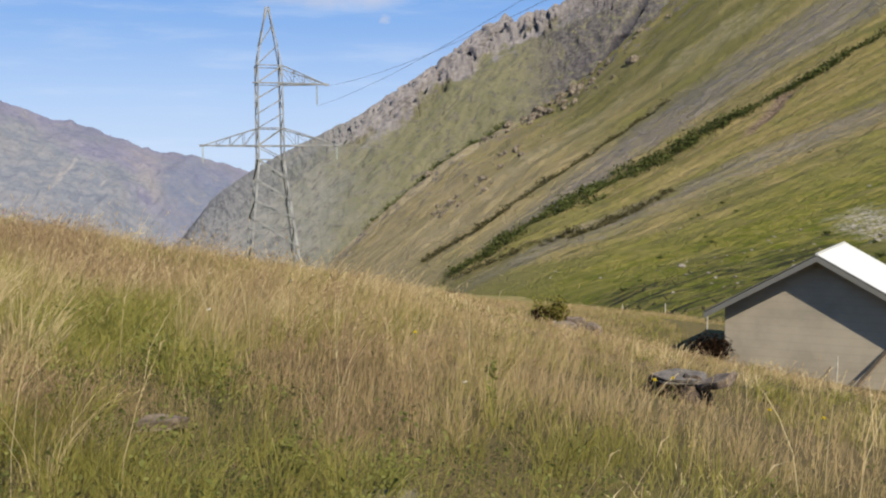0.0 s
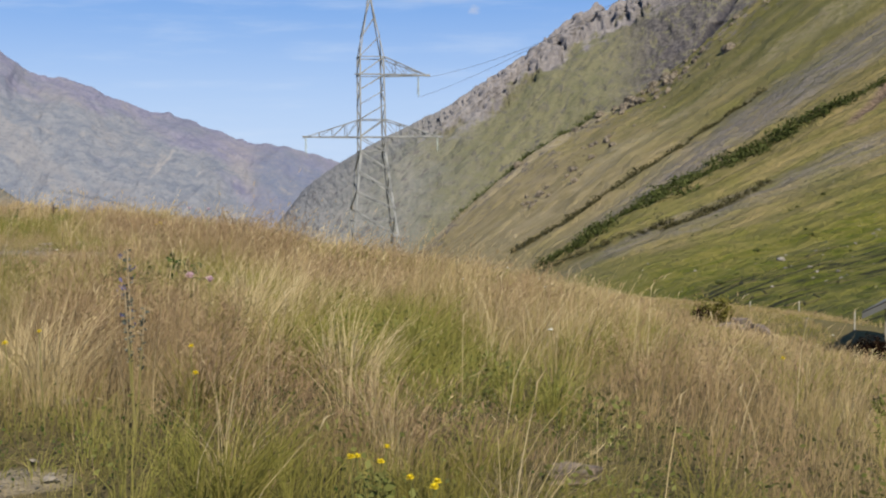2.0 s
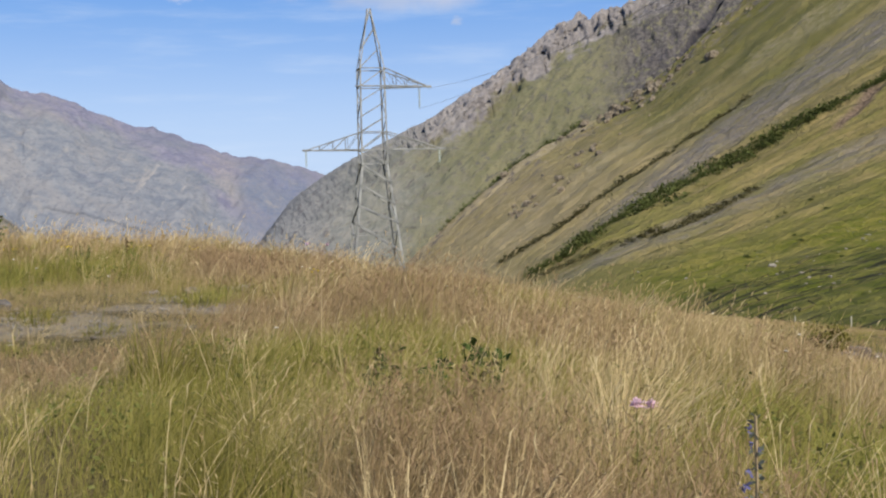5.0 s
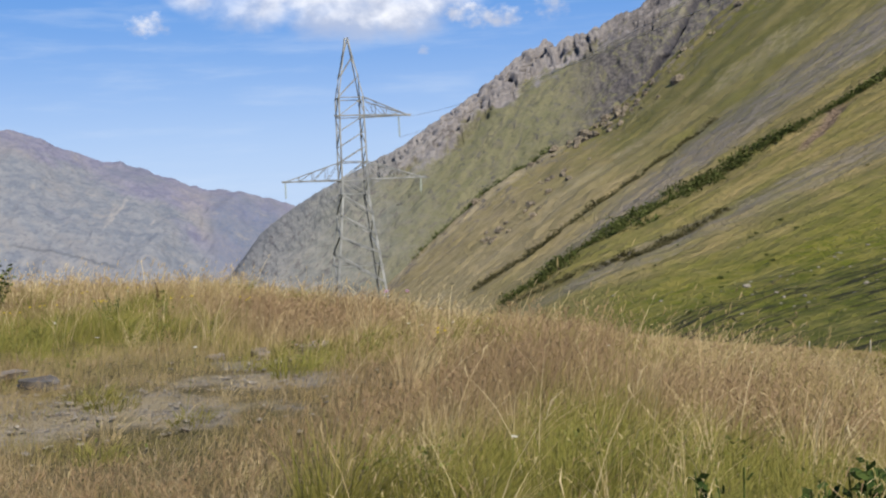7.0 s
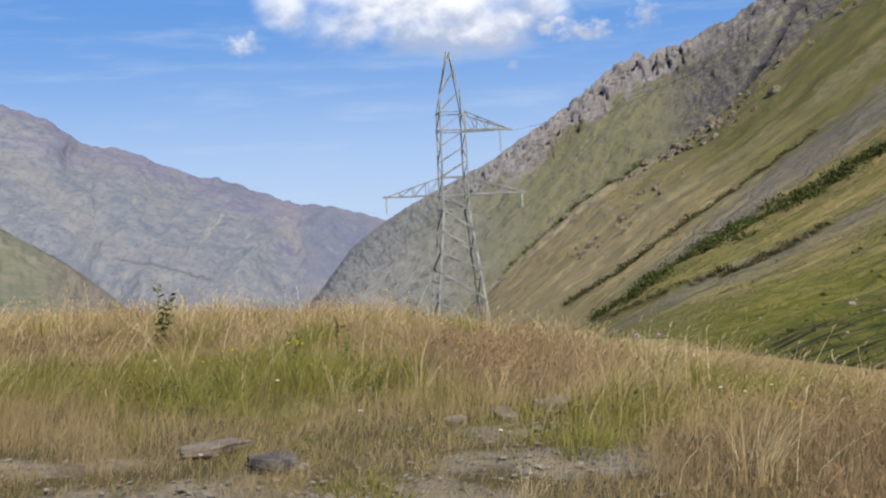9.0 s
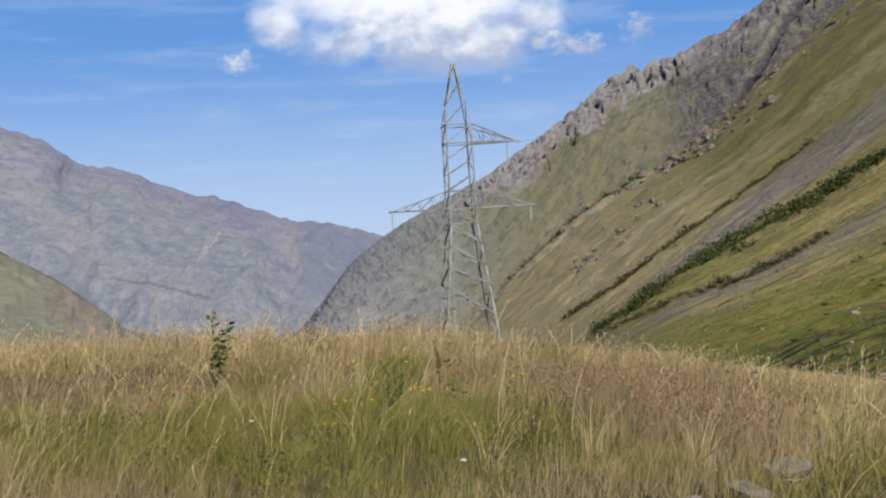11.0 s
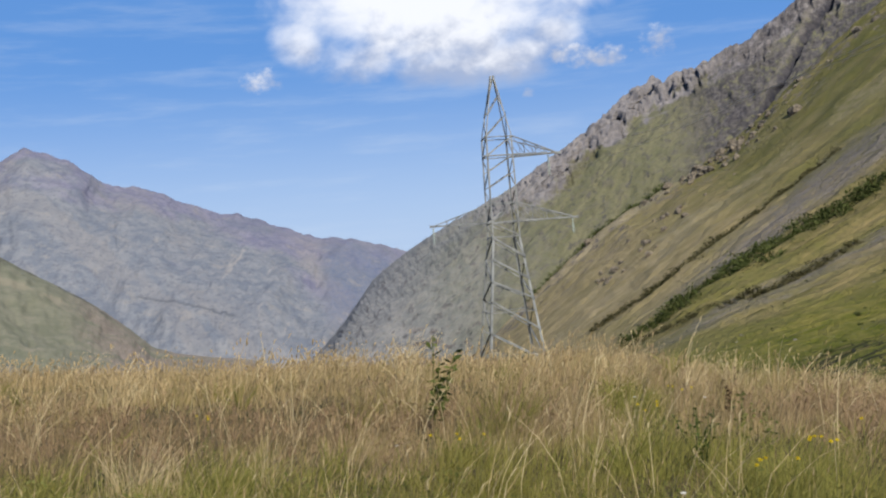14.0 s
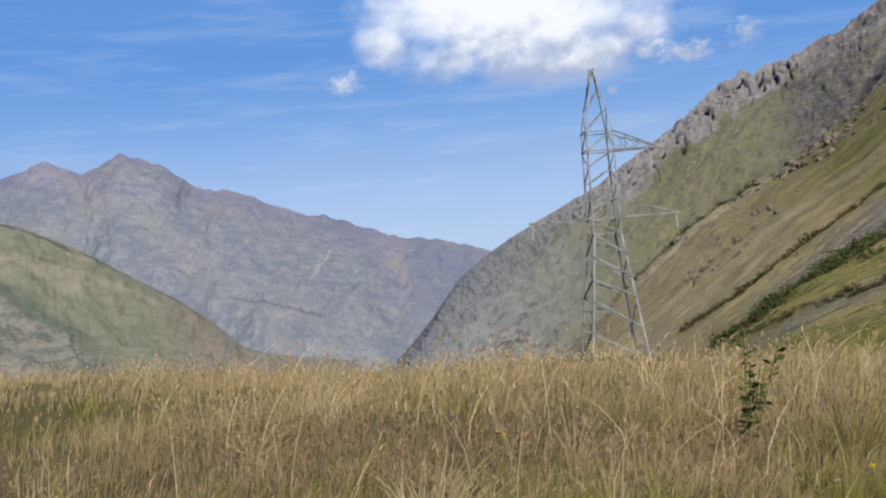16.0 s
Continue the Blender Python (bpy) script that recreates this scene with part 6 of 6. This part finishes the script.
def tall(x, y, rng):
    patch = fbm(x * 0.9, y * 0.9, 95, 3)
    return (0.33 + 0.36 * patch + rng.uniform(-0.08, 0.10, len(x))) * (1 - 0.72 * worn(x, y)) * (1 - 0.55 * bald(x, y)) * (1 - 0.22 * np.clip(-mood(x, y), 0, 1)) * (1 - 0.42 * near_start(x, y)) * hillside(x, y) * (1 - 0.12 * np.clip((-10 - x) / 2, 0, 1)) * (1 - 0.25 * np.clip((-11 - x) / 1.5, 0, 1) * np.clip((13.9 - y) / 0.6, 0, 1)) * (1 + 0.40 * np.exp(-((x + 10.4) ** 2 + (y - 13.8) ** 2) / 0.7) + 0.45 * np.exp(-((x + 9.3) ** 2 + (y - 13.0) ** 2) / 0.6)) * (1 - 0.22 * np.clip((y - 11) / 3, 0, 1) * np.clip((-3 - x) / 3, 0, 1))


def hillside(x, y):
    """1 in the meadow, less on the hillside below it, shortened to fit the camera's view of the bush."""
    low = 1 - 0.55 * np.clip((x + 1.2) / 2.0, 0, 1) * np.clip((y - 5.5) / 3, 0, 1)
    return low * (1 - 0.22 * np.exp(-(((x - 0.6) / 1.8) ** 2 + ((y - 12.5) / 5.5) ** 2)))


def near_start(x, y):
    """The turf is short where the walk begins."""
    return np.exp(-((((x + 0.6) / 2.2) ** 2 + ((y - 2.2) / 1.9) ** 2)) ** 2)


def widen(gap):
    return np.maximum(1.0, gap / 3.0) ** 0.9


def shade_gaps(x, y):
    """Patches of turf with thinned grass, where dark leaves stand for shade between the blades."""
    dip = np.clip((fbm(x * 2.6, y * 2.2, 131, 3) - 0.02) / 0.14, 0, 1)
    near = np.zeros(x.shape)
    for cx, cy, a, b in ((-1.7, 2.7, 2.7, 1.3), (-9.3, 11.5, 2.8, 0.9), (-12.6, 12.2, 1.6, 0.6), (-4.9, 5.9, 0.9, 0.6), (-5.6, 9.2, 0.8, 0.6), (-7.3, 12.8, 1.9, 1.1)):
        near = np.maximum(near, np.exp(-(((x - cx) / a) ** 2 + ((y - cy) / b) ** 2) ** 2))
    return dip * near


def build_blades(n, seed):
    x, y, gap, out, size, rng = scatter(n, 80.0, seed, lambda x, y: (1 - 0.52 * bald(x, y)) * (1 - 0.20 * worn(x, y)) * np.clip(0.80 + 0.8 * fbm(x * 1.6, y * 1.6, 97, 3), 0.1, 1) * (1 - 0.75 * shade_gaps(x, y)), 0.62)
    z = ground_z(x, y) - 0.01
    h = tall(x, y, rng) * size * rng.uniform(0.6, 1.25, len(x))
    w, lean = 0.0019 * widen(gap) * rng.uniform(0.6, 1.4, len(x)), 0.1 + 1.1 * rng.uniform(0, 1, len(x)) ** 1.6
    for name, sel, levels, taper in (("meadow_grass", gap < 3.6, (0.0, 0.45, 0.8), (1.0, 0.8, 0.45)), ("distant_meadow_grass", gap >= 3.6, (0.0, 0.6), (1.0, 0.7))):
        v, q, t, _, _, uv = blades(x[sel], y[sel], z[sel], h[sel], w[sel], lean[sel], out[sel], rng, levels, taper)
        tagged(link_mesh(name, v, [q, t], M_BLADE, uv=uv), "green and drying meadow grass blades in tufts", "grass", kind="stuff")


def build_straw(n, seed):
    x, y, gap, out, size, rng = scatter(n, 70.0, seed, lambda x, y: (1 - 0.97 * bald(x, y)) * (1 - 0.85 * worn(x, y)) * np.clip(0.40 + 1.9 * fbm(x * 0.8, y * 0.8, 101, 3) - 0.35 * np.abs(mood(x, y)) + 1.0 * far_dry(x, y), 0.04, 1) * (1 - 0.8 * np.clip(-mood(x, y), 0, 1)) * (1 - 0.7 * near_start(x, y)) * (1 - 0.5 * np.exp(-((x + 7.5) / 2.5) ** 2 - ((y - 13.5) / 2.5) ** 2)), 0.45)
    z = ground_z(x, y) - 0.01
    h = tall(x, y, rng) * size * rng.uniform(0.95, 1.65, len(x))
    wd = widen(gap) * (1 + 0.6 * far_dry(x, y))
    v, q, t, tip, way, _ = blades(x, y, z, h, 0.0018 * wd, rng.uniform(0.05, 0.7, len(x)), out, rng, (0.0, 0.55), (1.0, 0.8))
    way /= np.linalg.norm(way, axis=1, keepdims=True)
    L, r = (0.030 + 0.05 * rng.uniform(0, 1, len(x)))[:, None], (0.0019 * wd * rng.uniform(0.6, 1.3, len(x)))[:, None]
    e1, e2 = np.array([[1.0, 0.15, 0]]), np.array([[-0.1, 1.0, 0]])
    mid = tip + way * L * 0.35
    hv = np.stack([tip - way * L * 0.3, mid + e1 * r, mid + e2 * r, mid - e1 * r, mid - e2 * r, tip + way * L], 1).reshape(-1, 3)
    o = np.arange(len(x))[:, None] * 6 + len(v)
    ht = np.concatenate([o + np.array([f]) for f in ((0, 2, 1), (0, 3, 2), (0, 4, 3), (0, 1, 4), (5, 1, 2), (5, 2, 3), (5, 3, 4), (5, 4, 1))])
    tagged(link_mesh("straw_grass", np.concatenate([v, hv]), [q, np.concatenate([t, ht])], M_STRAW), "dry straw-coloured grass stems with seed heads", "grass", kind="stuff")


def build_russet(n, seed):
    x, y, gap, out, size, rng = scatter(n, 60.0, seed, lambda x, y: (1 - 0.98 * bald(x, y)) * (1 - 0.8 * worn(x, y)) * np.clip(-0.05 + 1.25 * mood(x, y), 0.012, 1))
    z = ground_z(x, y) - 0.01
    h = tall(x, y, rng) * rng.uniform(0.95, 1.3, len(x))
    wd = widen(gap)
    v, q, t, tip, way, _ = blades(x, y, z, h, 0.0016 * wd, rng.uniform(0.05, 0.4, len(x)), out, rng, (0.0, 0.6), (1.0, 0.7))
    n = len(x)
    vs, ts = [v], [t]
    count = len(v)
    for k in range(8):
        f = rng.uniform(0.55, 1.0, n)[:, None]
        root = np.stack([x, y, z], 1) * (1 - f) + tip * f
        way = rng.normal(0, 1, (n, 3)) * (1, 1, 0.3) + (0, 0, 0.7)
        end = root + way / np.linalg.norm(way, axis=1, keepdims=True) * (0.06 * rng.uniform(0.4, 1.3, n))[:, None]
        side = np.stack([0.0017 * wd, 0.0004 * wd, 0 * wd], 1)
        vs.append(np.stack([root, end - side, end + side], 1).reshape(-1, 3))
        ts.append(np.arange(n * 3).reshape(-1, 3) + count)
        count += n * 3
    tagged(link_mesh("russet_grass", np.concatenate(vs), [q, np.concatenate(ts)], M_RUSSET), "reddish-brown feathery bent grass in patches", "grass", kind="stuff")


def build_undergrowth(n, seed):
    """Small broad-leaved herbs low between the grasses."""
    x, y, gap, _, _, rng = scatter(n, 16.0, seed, lambda x, y: (1 - 0.9 * bald(x, y)) * (1 - 0.85 * worn(x, y)) * np.clip(-0.1 - 0.55 * mood(x, y) + 1.2 * fbm(x * 1.5, y * 1.5, 107, 3) + 0.8 * near_start(x, y), 0, 1), 0.5)
    z = ground_z(x, y)
    k = 12
    c = np.repeat(np.stack([x, y, z], 1), k, 0) + rng.normal(0, 1, (len(x) * k, 3)) * (0.05, 0.05, 0.0) + np.stack([0 * np.zeros(len(x) * k), np.zeros(len(x) * k), rng.uniform(0.02, 0.26, len(x) * k)], 1)
    v, f = leaves_at(c, 0.027, rng)
    tagged(link_mesh("meadow_herbs", v, f, M_HERB), "low dark green broad-leaved herbs in the turf", "herbs", kind="stuff")


def build_shade_leaves(n, seed):
    """Dark low leaves, undergrowth that also stands in for the shade between the grasses."""
    x, y, gap, _, _, rng = scatter(n, 8.0, seed, lambda x, y: np.clip(shade_gaps(x, y) + 0.05 * near_start(x, y), 0, 1) * (1 - bald(x, y)), 0.4)
    k = 9
    m = len(x) * k
    c = np.repeat(np.stack([x, y, ground_z(x, y)], 1), k, 0) + rng.normal(0, 1, (m, 3)) * (0.035, 0.035, 0.0) + np.stack([np.zeros(m), np.zeros(m), rng.uniform(0.01, 0.13, m)], 1)
    v, f = leaves_at(c, 0.016, rng)
    tagged(link_mesh("shade_leaves", v, f, M_NETTLE), "dark green low leaves, also standing for shade in the turf", "herbs", kind="stuff")


def build_tussocks(name, label, mat, count, stems, seed, reach, height, width, lean, heads, mask):
    """Single big tufts: stems that arch outwards from one root."""
    cx, cy, cg, _, _, rng = scatter(count, 26.0, seed, lambda x, y: (1 - bald(x, y)) * (1 - 0.8 * worn(x, y)) * mask(x, y))
    m = len(cx)
    pick = np.repeat(np.arange(m), stems)
    n = len(pick)
    out = rng.uniform(0, 6.283, n)
    r = reach * np.sqrt(rng.uniform(0, 1, n)) * (1 + cg[pick] / 14)
    x, y = cx[pick] + r * np.cos(out), cy[pick] + r * np.sin(out)
    out = out + rng.normal(0, 0.35, n)
    h = (rng.uniform(*height, m) * (1 - 0.72 * worn(cx, cy)) * hillside(cx, cy))[pick] * rng.uniform(0.6, 1.1, n)
    wd = widen(cg[pick])
    v, q, t, tip, way, uv = blades(x, y, ground_z(x, y) - 0.01, h, width * wd, lean[0] + (lean[1] - lean[0]) * rng.uniform(0, 1, n), out, rng, (0.0, 0.35, 0.65, 0.88), (1.0, 0.95, 0.75, 0.45))
    if heads:
        way = np.stack([np.cos(out), np.sin(out), 0.5 + 0 * out], 1)
        way /= np.linalg.norm(way, axis=1, keepdims=True)
        L, k = (0.016 + 0.03 * rng.uniform(0, 1, n))[:, None], (0.0015 * wd)[:, None]
        e1, e2 = np.array([[1.0, 0.15, 0]]), np.array([[0.0, 0.5, 0.5]])
        mid = tip + way * L * 0.4
        hv = np.stack([tip - way * L * 0.2, mid + e1 * k, mid + e2 * k, mid - e1 * k, mid - e2 * k, tip + way * L], 1).reshape(-1, 3)
        o = np.arange(n)[:, None] * 6 + len(v)
        ht = np.concatenate([o + np.array([f]) for f in ((0, 2, 1), (0, 3, 2), (0, 4, 3), (0, 1, 4), (5, 1, 2), (5, 2, 3), (5, 3, 4), (5, 4, 1))])
        uv = np.concatenate([uv, np.ones((len(hv), 2))])
        v, t = np.concatenate([v, hv]), np.concatenate([t, ht])
    tagged(link_mesh(name, v, [q, t], mat, uv=uv), label, "grass", kind="stuff")


def build_big_tussock(x, y, stems, reach, height, lean, mat, seed, label):
    """One large tuft that stands out of the meadow: stems arching from a dense root."""
    rng = np.random.default_rng(seed)
    out = rng.uniform(0, 6.283, stems)
    r = reach * np.sqrt(rng.uniform(0, 1, stems))
    px, py = x + r * np.cos(out), y + r * np.sin(out)
    h = height * rng.uniform(0.45, 1.1, stems)
    v, q, t, _, _, uv = blades(px, py, ground_z(px, py) - 0.01, h, 0.0034 * rng.uniform(0.7, 1.4, stems), rng.uniform(0.15, lean, stems), out + rng.normal(0, 0.4, stems), rng,
                               (0.0, 0.35, 0.65, 0.88), (1.0, 0.95, 0.75, 0.45))
    ob = link_mesh("grass_tussock", v, [q, t], mat, uv=uv)
    return tagged(ob, label, "grass tussock", "large grass tussocks in the meadow")


def build_stalks(n, seed):
    """Single tall bleached stalks that stand over the rest, with long drooping heads."""
    x, y, gap, out, _, rng = scatter(n, 14.0, seed, lambda x, y: (1 - bald(x, y)) * (1 - worn(x, y)) * (1 - 0.6 * near_start(x, y)), 0.3)
    h = rng.uniform(0.42, 0.72, len(x)) * (1 - 0.6 * worn(x, y)) * hillside(x, y)
    v, q, t, tip, way, _ = blades(x, y, ground_z(x, y) - 0.01, h, 0.0025 * widen(gap), rng.uniform(0.1, 0.75, len(x)), out, rng, (0.0, 0.4, 0.7, 0.9), (1.0, 0.9, 0.8, 0.7))
    way /= np.linalg.norm(way, axis=1, keepdims=True)
    L, r = rng.uniform(0.05, 0.11, len(x))[:, None], (0.0027 * widen(gap))[:, None]
    e1, e2 = np.array([[1.0, 0.15, 0]]), np.array([[-0.1, 1.0, 0]])
    mid, end = tip + way * L * 0.4, tip + way * L + np.array([[0.02, 0, -0.02]])
    hv = np.stack([tip - way * L * 0.2, mid + e1 * r, mid + e2 * r, mid - e1 * r, mid - e2 * r, end], 1).reshape(-1, 3)
    o = np.arange(len(x))[:, None] * 6 + len(v)
    ht = np.concatenate([o + np.array([f]) for f in ((0, 2, 1), (0, 3, 2), (0, 4, 3), (0, 1, 4), (5, 1, 2), (5, 2, 3), (5, 3, 4), (5, 4, 1))])
    tagged(link_mesh("tall_stalks", np.concatenate([v, hv]), [q, np.concatenate([t, ht])], M_STALK), "tall bleached grass stalks with drooping heads", "grass", kind="stuff")


def build_hillside_turf(n, seed):
    """Dry turf on the hillside that falls away towards the fence."""
    rng = np.random.default_rng(seed)
    x, y = rng.uniform(1.0, 9.0, n), rng.uniform(17.0, 42.0, n)
    ok = ~((np.abs(x - 10.8) < 3.6) & (y > 24.2) & (y < 34))
    x, y = x[ok], y[ok]
    v, q, t, _, _, uv = blades(x, y, ground_z(x, y) - 0.01, rng.uniform(0.10, 0.26, len(x)), 0.014 + 0 * x, rng.uniform(0.1, 0.9, len(x)), rng.uniform(0, 6.283, len(x)), rng, (0.0, 0.6), (1.0, 0.7))
    tagged(link_mesh("hillside_grass", v, [q, t], M_BLADE, uv=uv), "short tan and green grass on the falling hillside", "grass", kind="stuff")


def build_stubble(n, seed):
    """Short dry stems on the trodden turf."""
    x, y, gap, out, _, rng = scatter(n, 16.0, seed, lambda x, y: worn(x, y) * (1 - 0.66 * bald(x, y)), 0.85)
    v, q, t, _, _, _ = blades(x, y, ground_z(x, y) - 0.005, rng.uniform(0.04, 0.15, len(x)), 0.0022 * widen(gap), rng.uniform(0.3, 1.4, len(x)), out, rng, (0.0, 0.6), (1.0, 0.7))
    tagged(link_mesh("stubble", v, [q, t], M_TRODDEN), "short dry trodden grass stems", "grass", kind="stuff")


def build_turf_around(n, seed):
    """The meadow goes on beside and behind the walk, shorter and thinner."""
    rng = np.random.default_rng(seed)
    x, y = -6 + rng.normal(0, 7.5, n), 1 + rng.normal(0, 7.0, n)
    f = np.clip(((x - A[0]) * (Bp[0] - A[0]) + (y - A[1]) * (Bp[1] - A[1])) / ((Bp - A) ** 2).sum(), 0, 1)
    px, py = A[0] + f * (Bp[0] - A[0]), A[1] + f * (Bp[1] - A[1])
    gap, side = np.hypot(x - px, y - py), (x - px) * 0.6 + (y - py) * 0.8
    ok = (gap > 0.45) & (side < 0.3) & (bald(x, y) < 0.5)
    x, y = x[ok], y[ok]
    v, q, t, _, _, uv = blades(x, y, ground_z(x, y) - 0.01, rng.uniform(0.10, 0.34, len(x)), 0.009 + 0 * x, rng.uniform(0.1, 1.1, len(x)), rng.uniform(0, 6.283, len(x)), rng, (0.0, 0.6), (1.0, 0.7))
    tagged(link_mesh("trampled_grass", v, [q, t], M_BLADE, uv=uv), "drying meadow grass beside the trodden way", "grass", kind="stuff")


build_blades(402000, 201)
build_turf_around(42000, 209)
build_hillside_turf(16000, 211)
build_stalks(900, 207)
build_stubble(120000, 208)
build_straw(34000, 202)
build_russet(56000, 203)
build_undergrowth(4000, 204)
build_shade_leaves(13000, 210)
build_tussocks("straw_tussocks", "pale dry tussocks with arching seed stems", M_BLEACHED, 1500, 24, 205, 0.05, (0.34, 0.60), 0.0020, (0.15, 0.9), True,
               lambda x, y: np.clip(0.35 + 2.4 * fbm(x * 0.5, y * 0.5, 111, 3) + 0.6 * np.exp(-(((x + 2.4) / 2.4) ** 2 + ((y - 4.6) / 2.8) ** 2)), 0.03, 1) * (1 - 0.7 * np.abs(mood(x, y))) * (1 - 0.75 * np.clip((-6.0 - x) / 2, 0, 1)) * (1 - 0.8 * near_start(x, y)))
build_tussocks("green_tussocks", "fresh green tussocks of long soft blades", M_FRESH, 2600, 30, 206, 0.06, (0.26, 0.46), 0.0027, (0.2, 1.2), False,
               lambda x, y: np.clip(0.06 - 1.1 * mood(x, y), 0.02, 1))
GREEN_TUFT, PALE_TUFT, LOW_TUFT = "large fresh green grass tussock in the meadow", "large bleached straw tussock with arching stems", "low green tuft growing on the worn track"
for k, (x, y, stems, reach, height, lean, mat, label) in enumerate((
        (-3.8, 3.0, 260, 0.16, 0.34, 1.3, M_FRESH, GREEN_TUFT), (-3.7, 3.3, 210, 0.18, 0.44, 0.9, M_BLEACHED, PALE_TUFT), (-3.45, 3.15, 150, 0.12, 0.56, 0.8, M_BLEACHED, PALE_TUFT),
        (-2.7, 3.0, 170, 0.13, 0.36, 1.0, M_FRESH, GREEN_TUFT), (-2.6, 3.7, 190, 0.13, 0.46, 0.8, M_FRESH, GREEN_TUFT), (-2.2, 3.7, 170, 0.16, 0.44, 0.7, M_BLEACHED, PALE_TUFT),
        (-3.0, 4.7, 200, 0.14, 0.55, 0.7, M_BLEACHED, PALE_TUFT), (-2.0, 4.5, 200, 0.16, 0.42, 1.1, M_FRESH, GREEN_TUFT), (-2.3, 2.1, 240, 0.14, 0.30, 1.2, M_FRESH, GREEN_TUFT),
        (-1.5, 2.7, 140, 0.13, 0.24, 1.2, M_FRESH, GREEN_TUFT), (-7.2, 7.9, 130, 0.16, 0.13, 1.0, M_FRESH, LOW_TUFT), (-6.6, 5.8, 170, 0.20, 0.12, 1.0, M_FRESH, LOW_TUFT),
        (-5.4, 5.8, 200, 0.18, 0.46, 0.7, M_FRESH, GREEN_TUFT), (-5.0, 5.8, 200, 0.18, 0.42, 0.7, M_FRESH, GREEN_TUFT), (-4.5, 6.1, 220, 0.18, 0.34, 1.1, M_FRESH, GREEN_TUFT),
        (-5.4, 8.6, 90, 0.12, 0.48, 0.6, M_BLEACHED, PALE_TUFT), (-6.9, 7.0, 110, 0.14, 0.12, 1.1, M_FRESH, LOW_TUFT), (-7.4, 8.1, 150, 0.17, 0.13, 1.0, M_FRESH, LOW_TUFT),
        (-6.6, 7.6, 110, 0.13, 0.12, 1.1, M_FRESH, LOW_TUFT), (-6.3, 8.9, 120, 0.15, 0.22, 1.0, M_FRESH, LOW_TUFT), (-10.6, 13.7, 200, 0.18, 0.58, 0.7, M_FRESH, GREEN_TUFT),
        (-8.8, 11.8, 190, 0.18, 0.38, 1.0, M_FRESH, GREEN_TUFT), (-12.8, 12.0, 170, 0.20, 0.48, 0.8, M_BLEACHED, PALE_TUFT), (-12.2, 12.0, 200, 0.20, 0.42, 0.8, M_FRESH, GREEN_TUFT))):
    build_big_tussock(x, y, stems, reach, height, lean, mat, 300 + k, label)
build_herb(-9.2, 12.7, 0.4, 0.030, 150, 73, M_NETTLE, "dark green bushy weed in the tall grass", "weed", None, 0.24, stems=9)
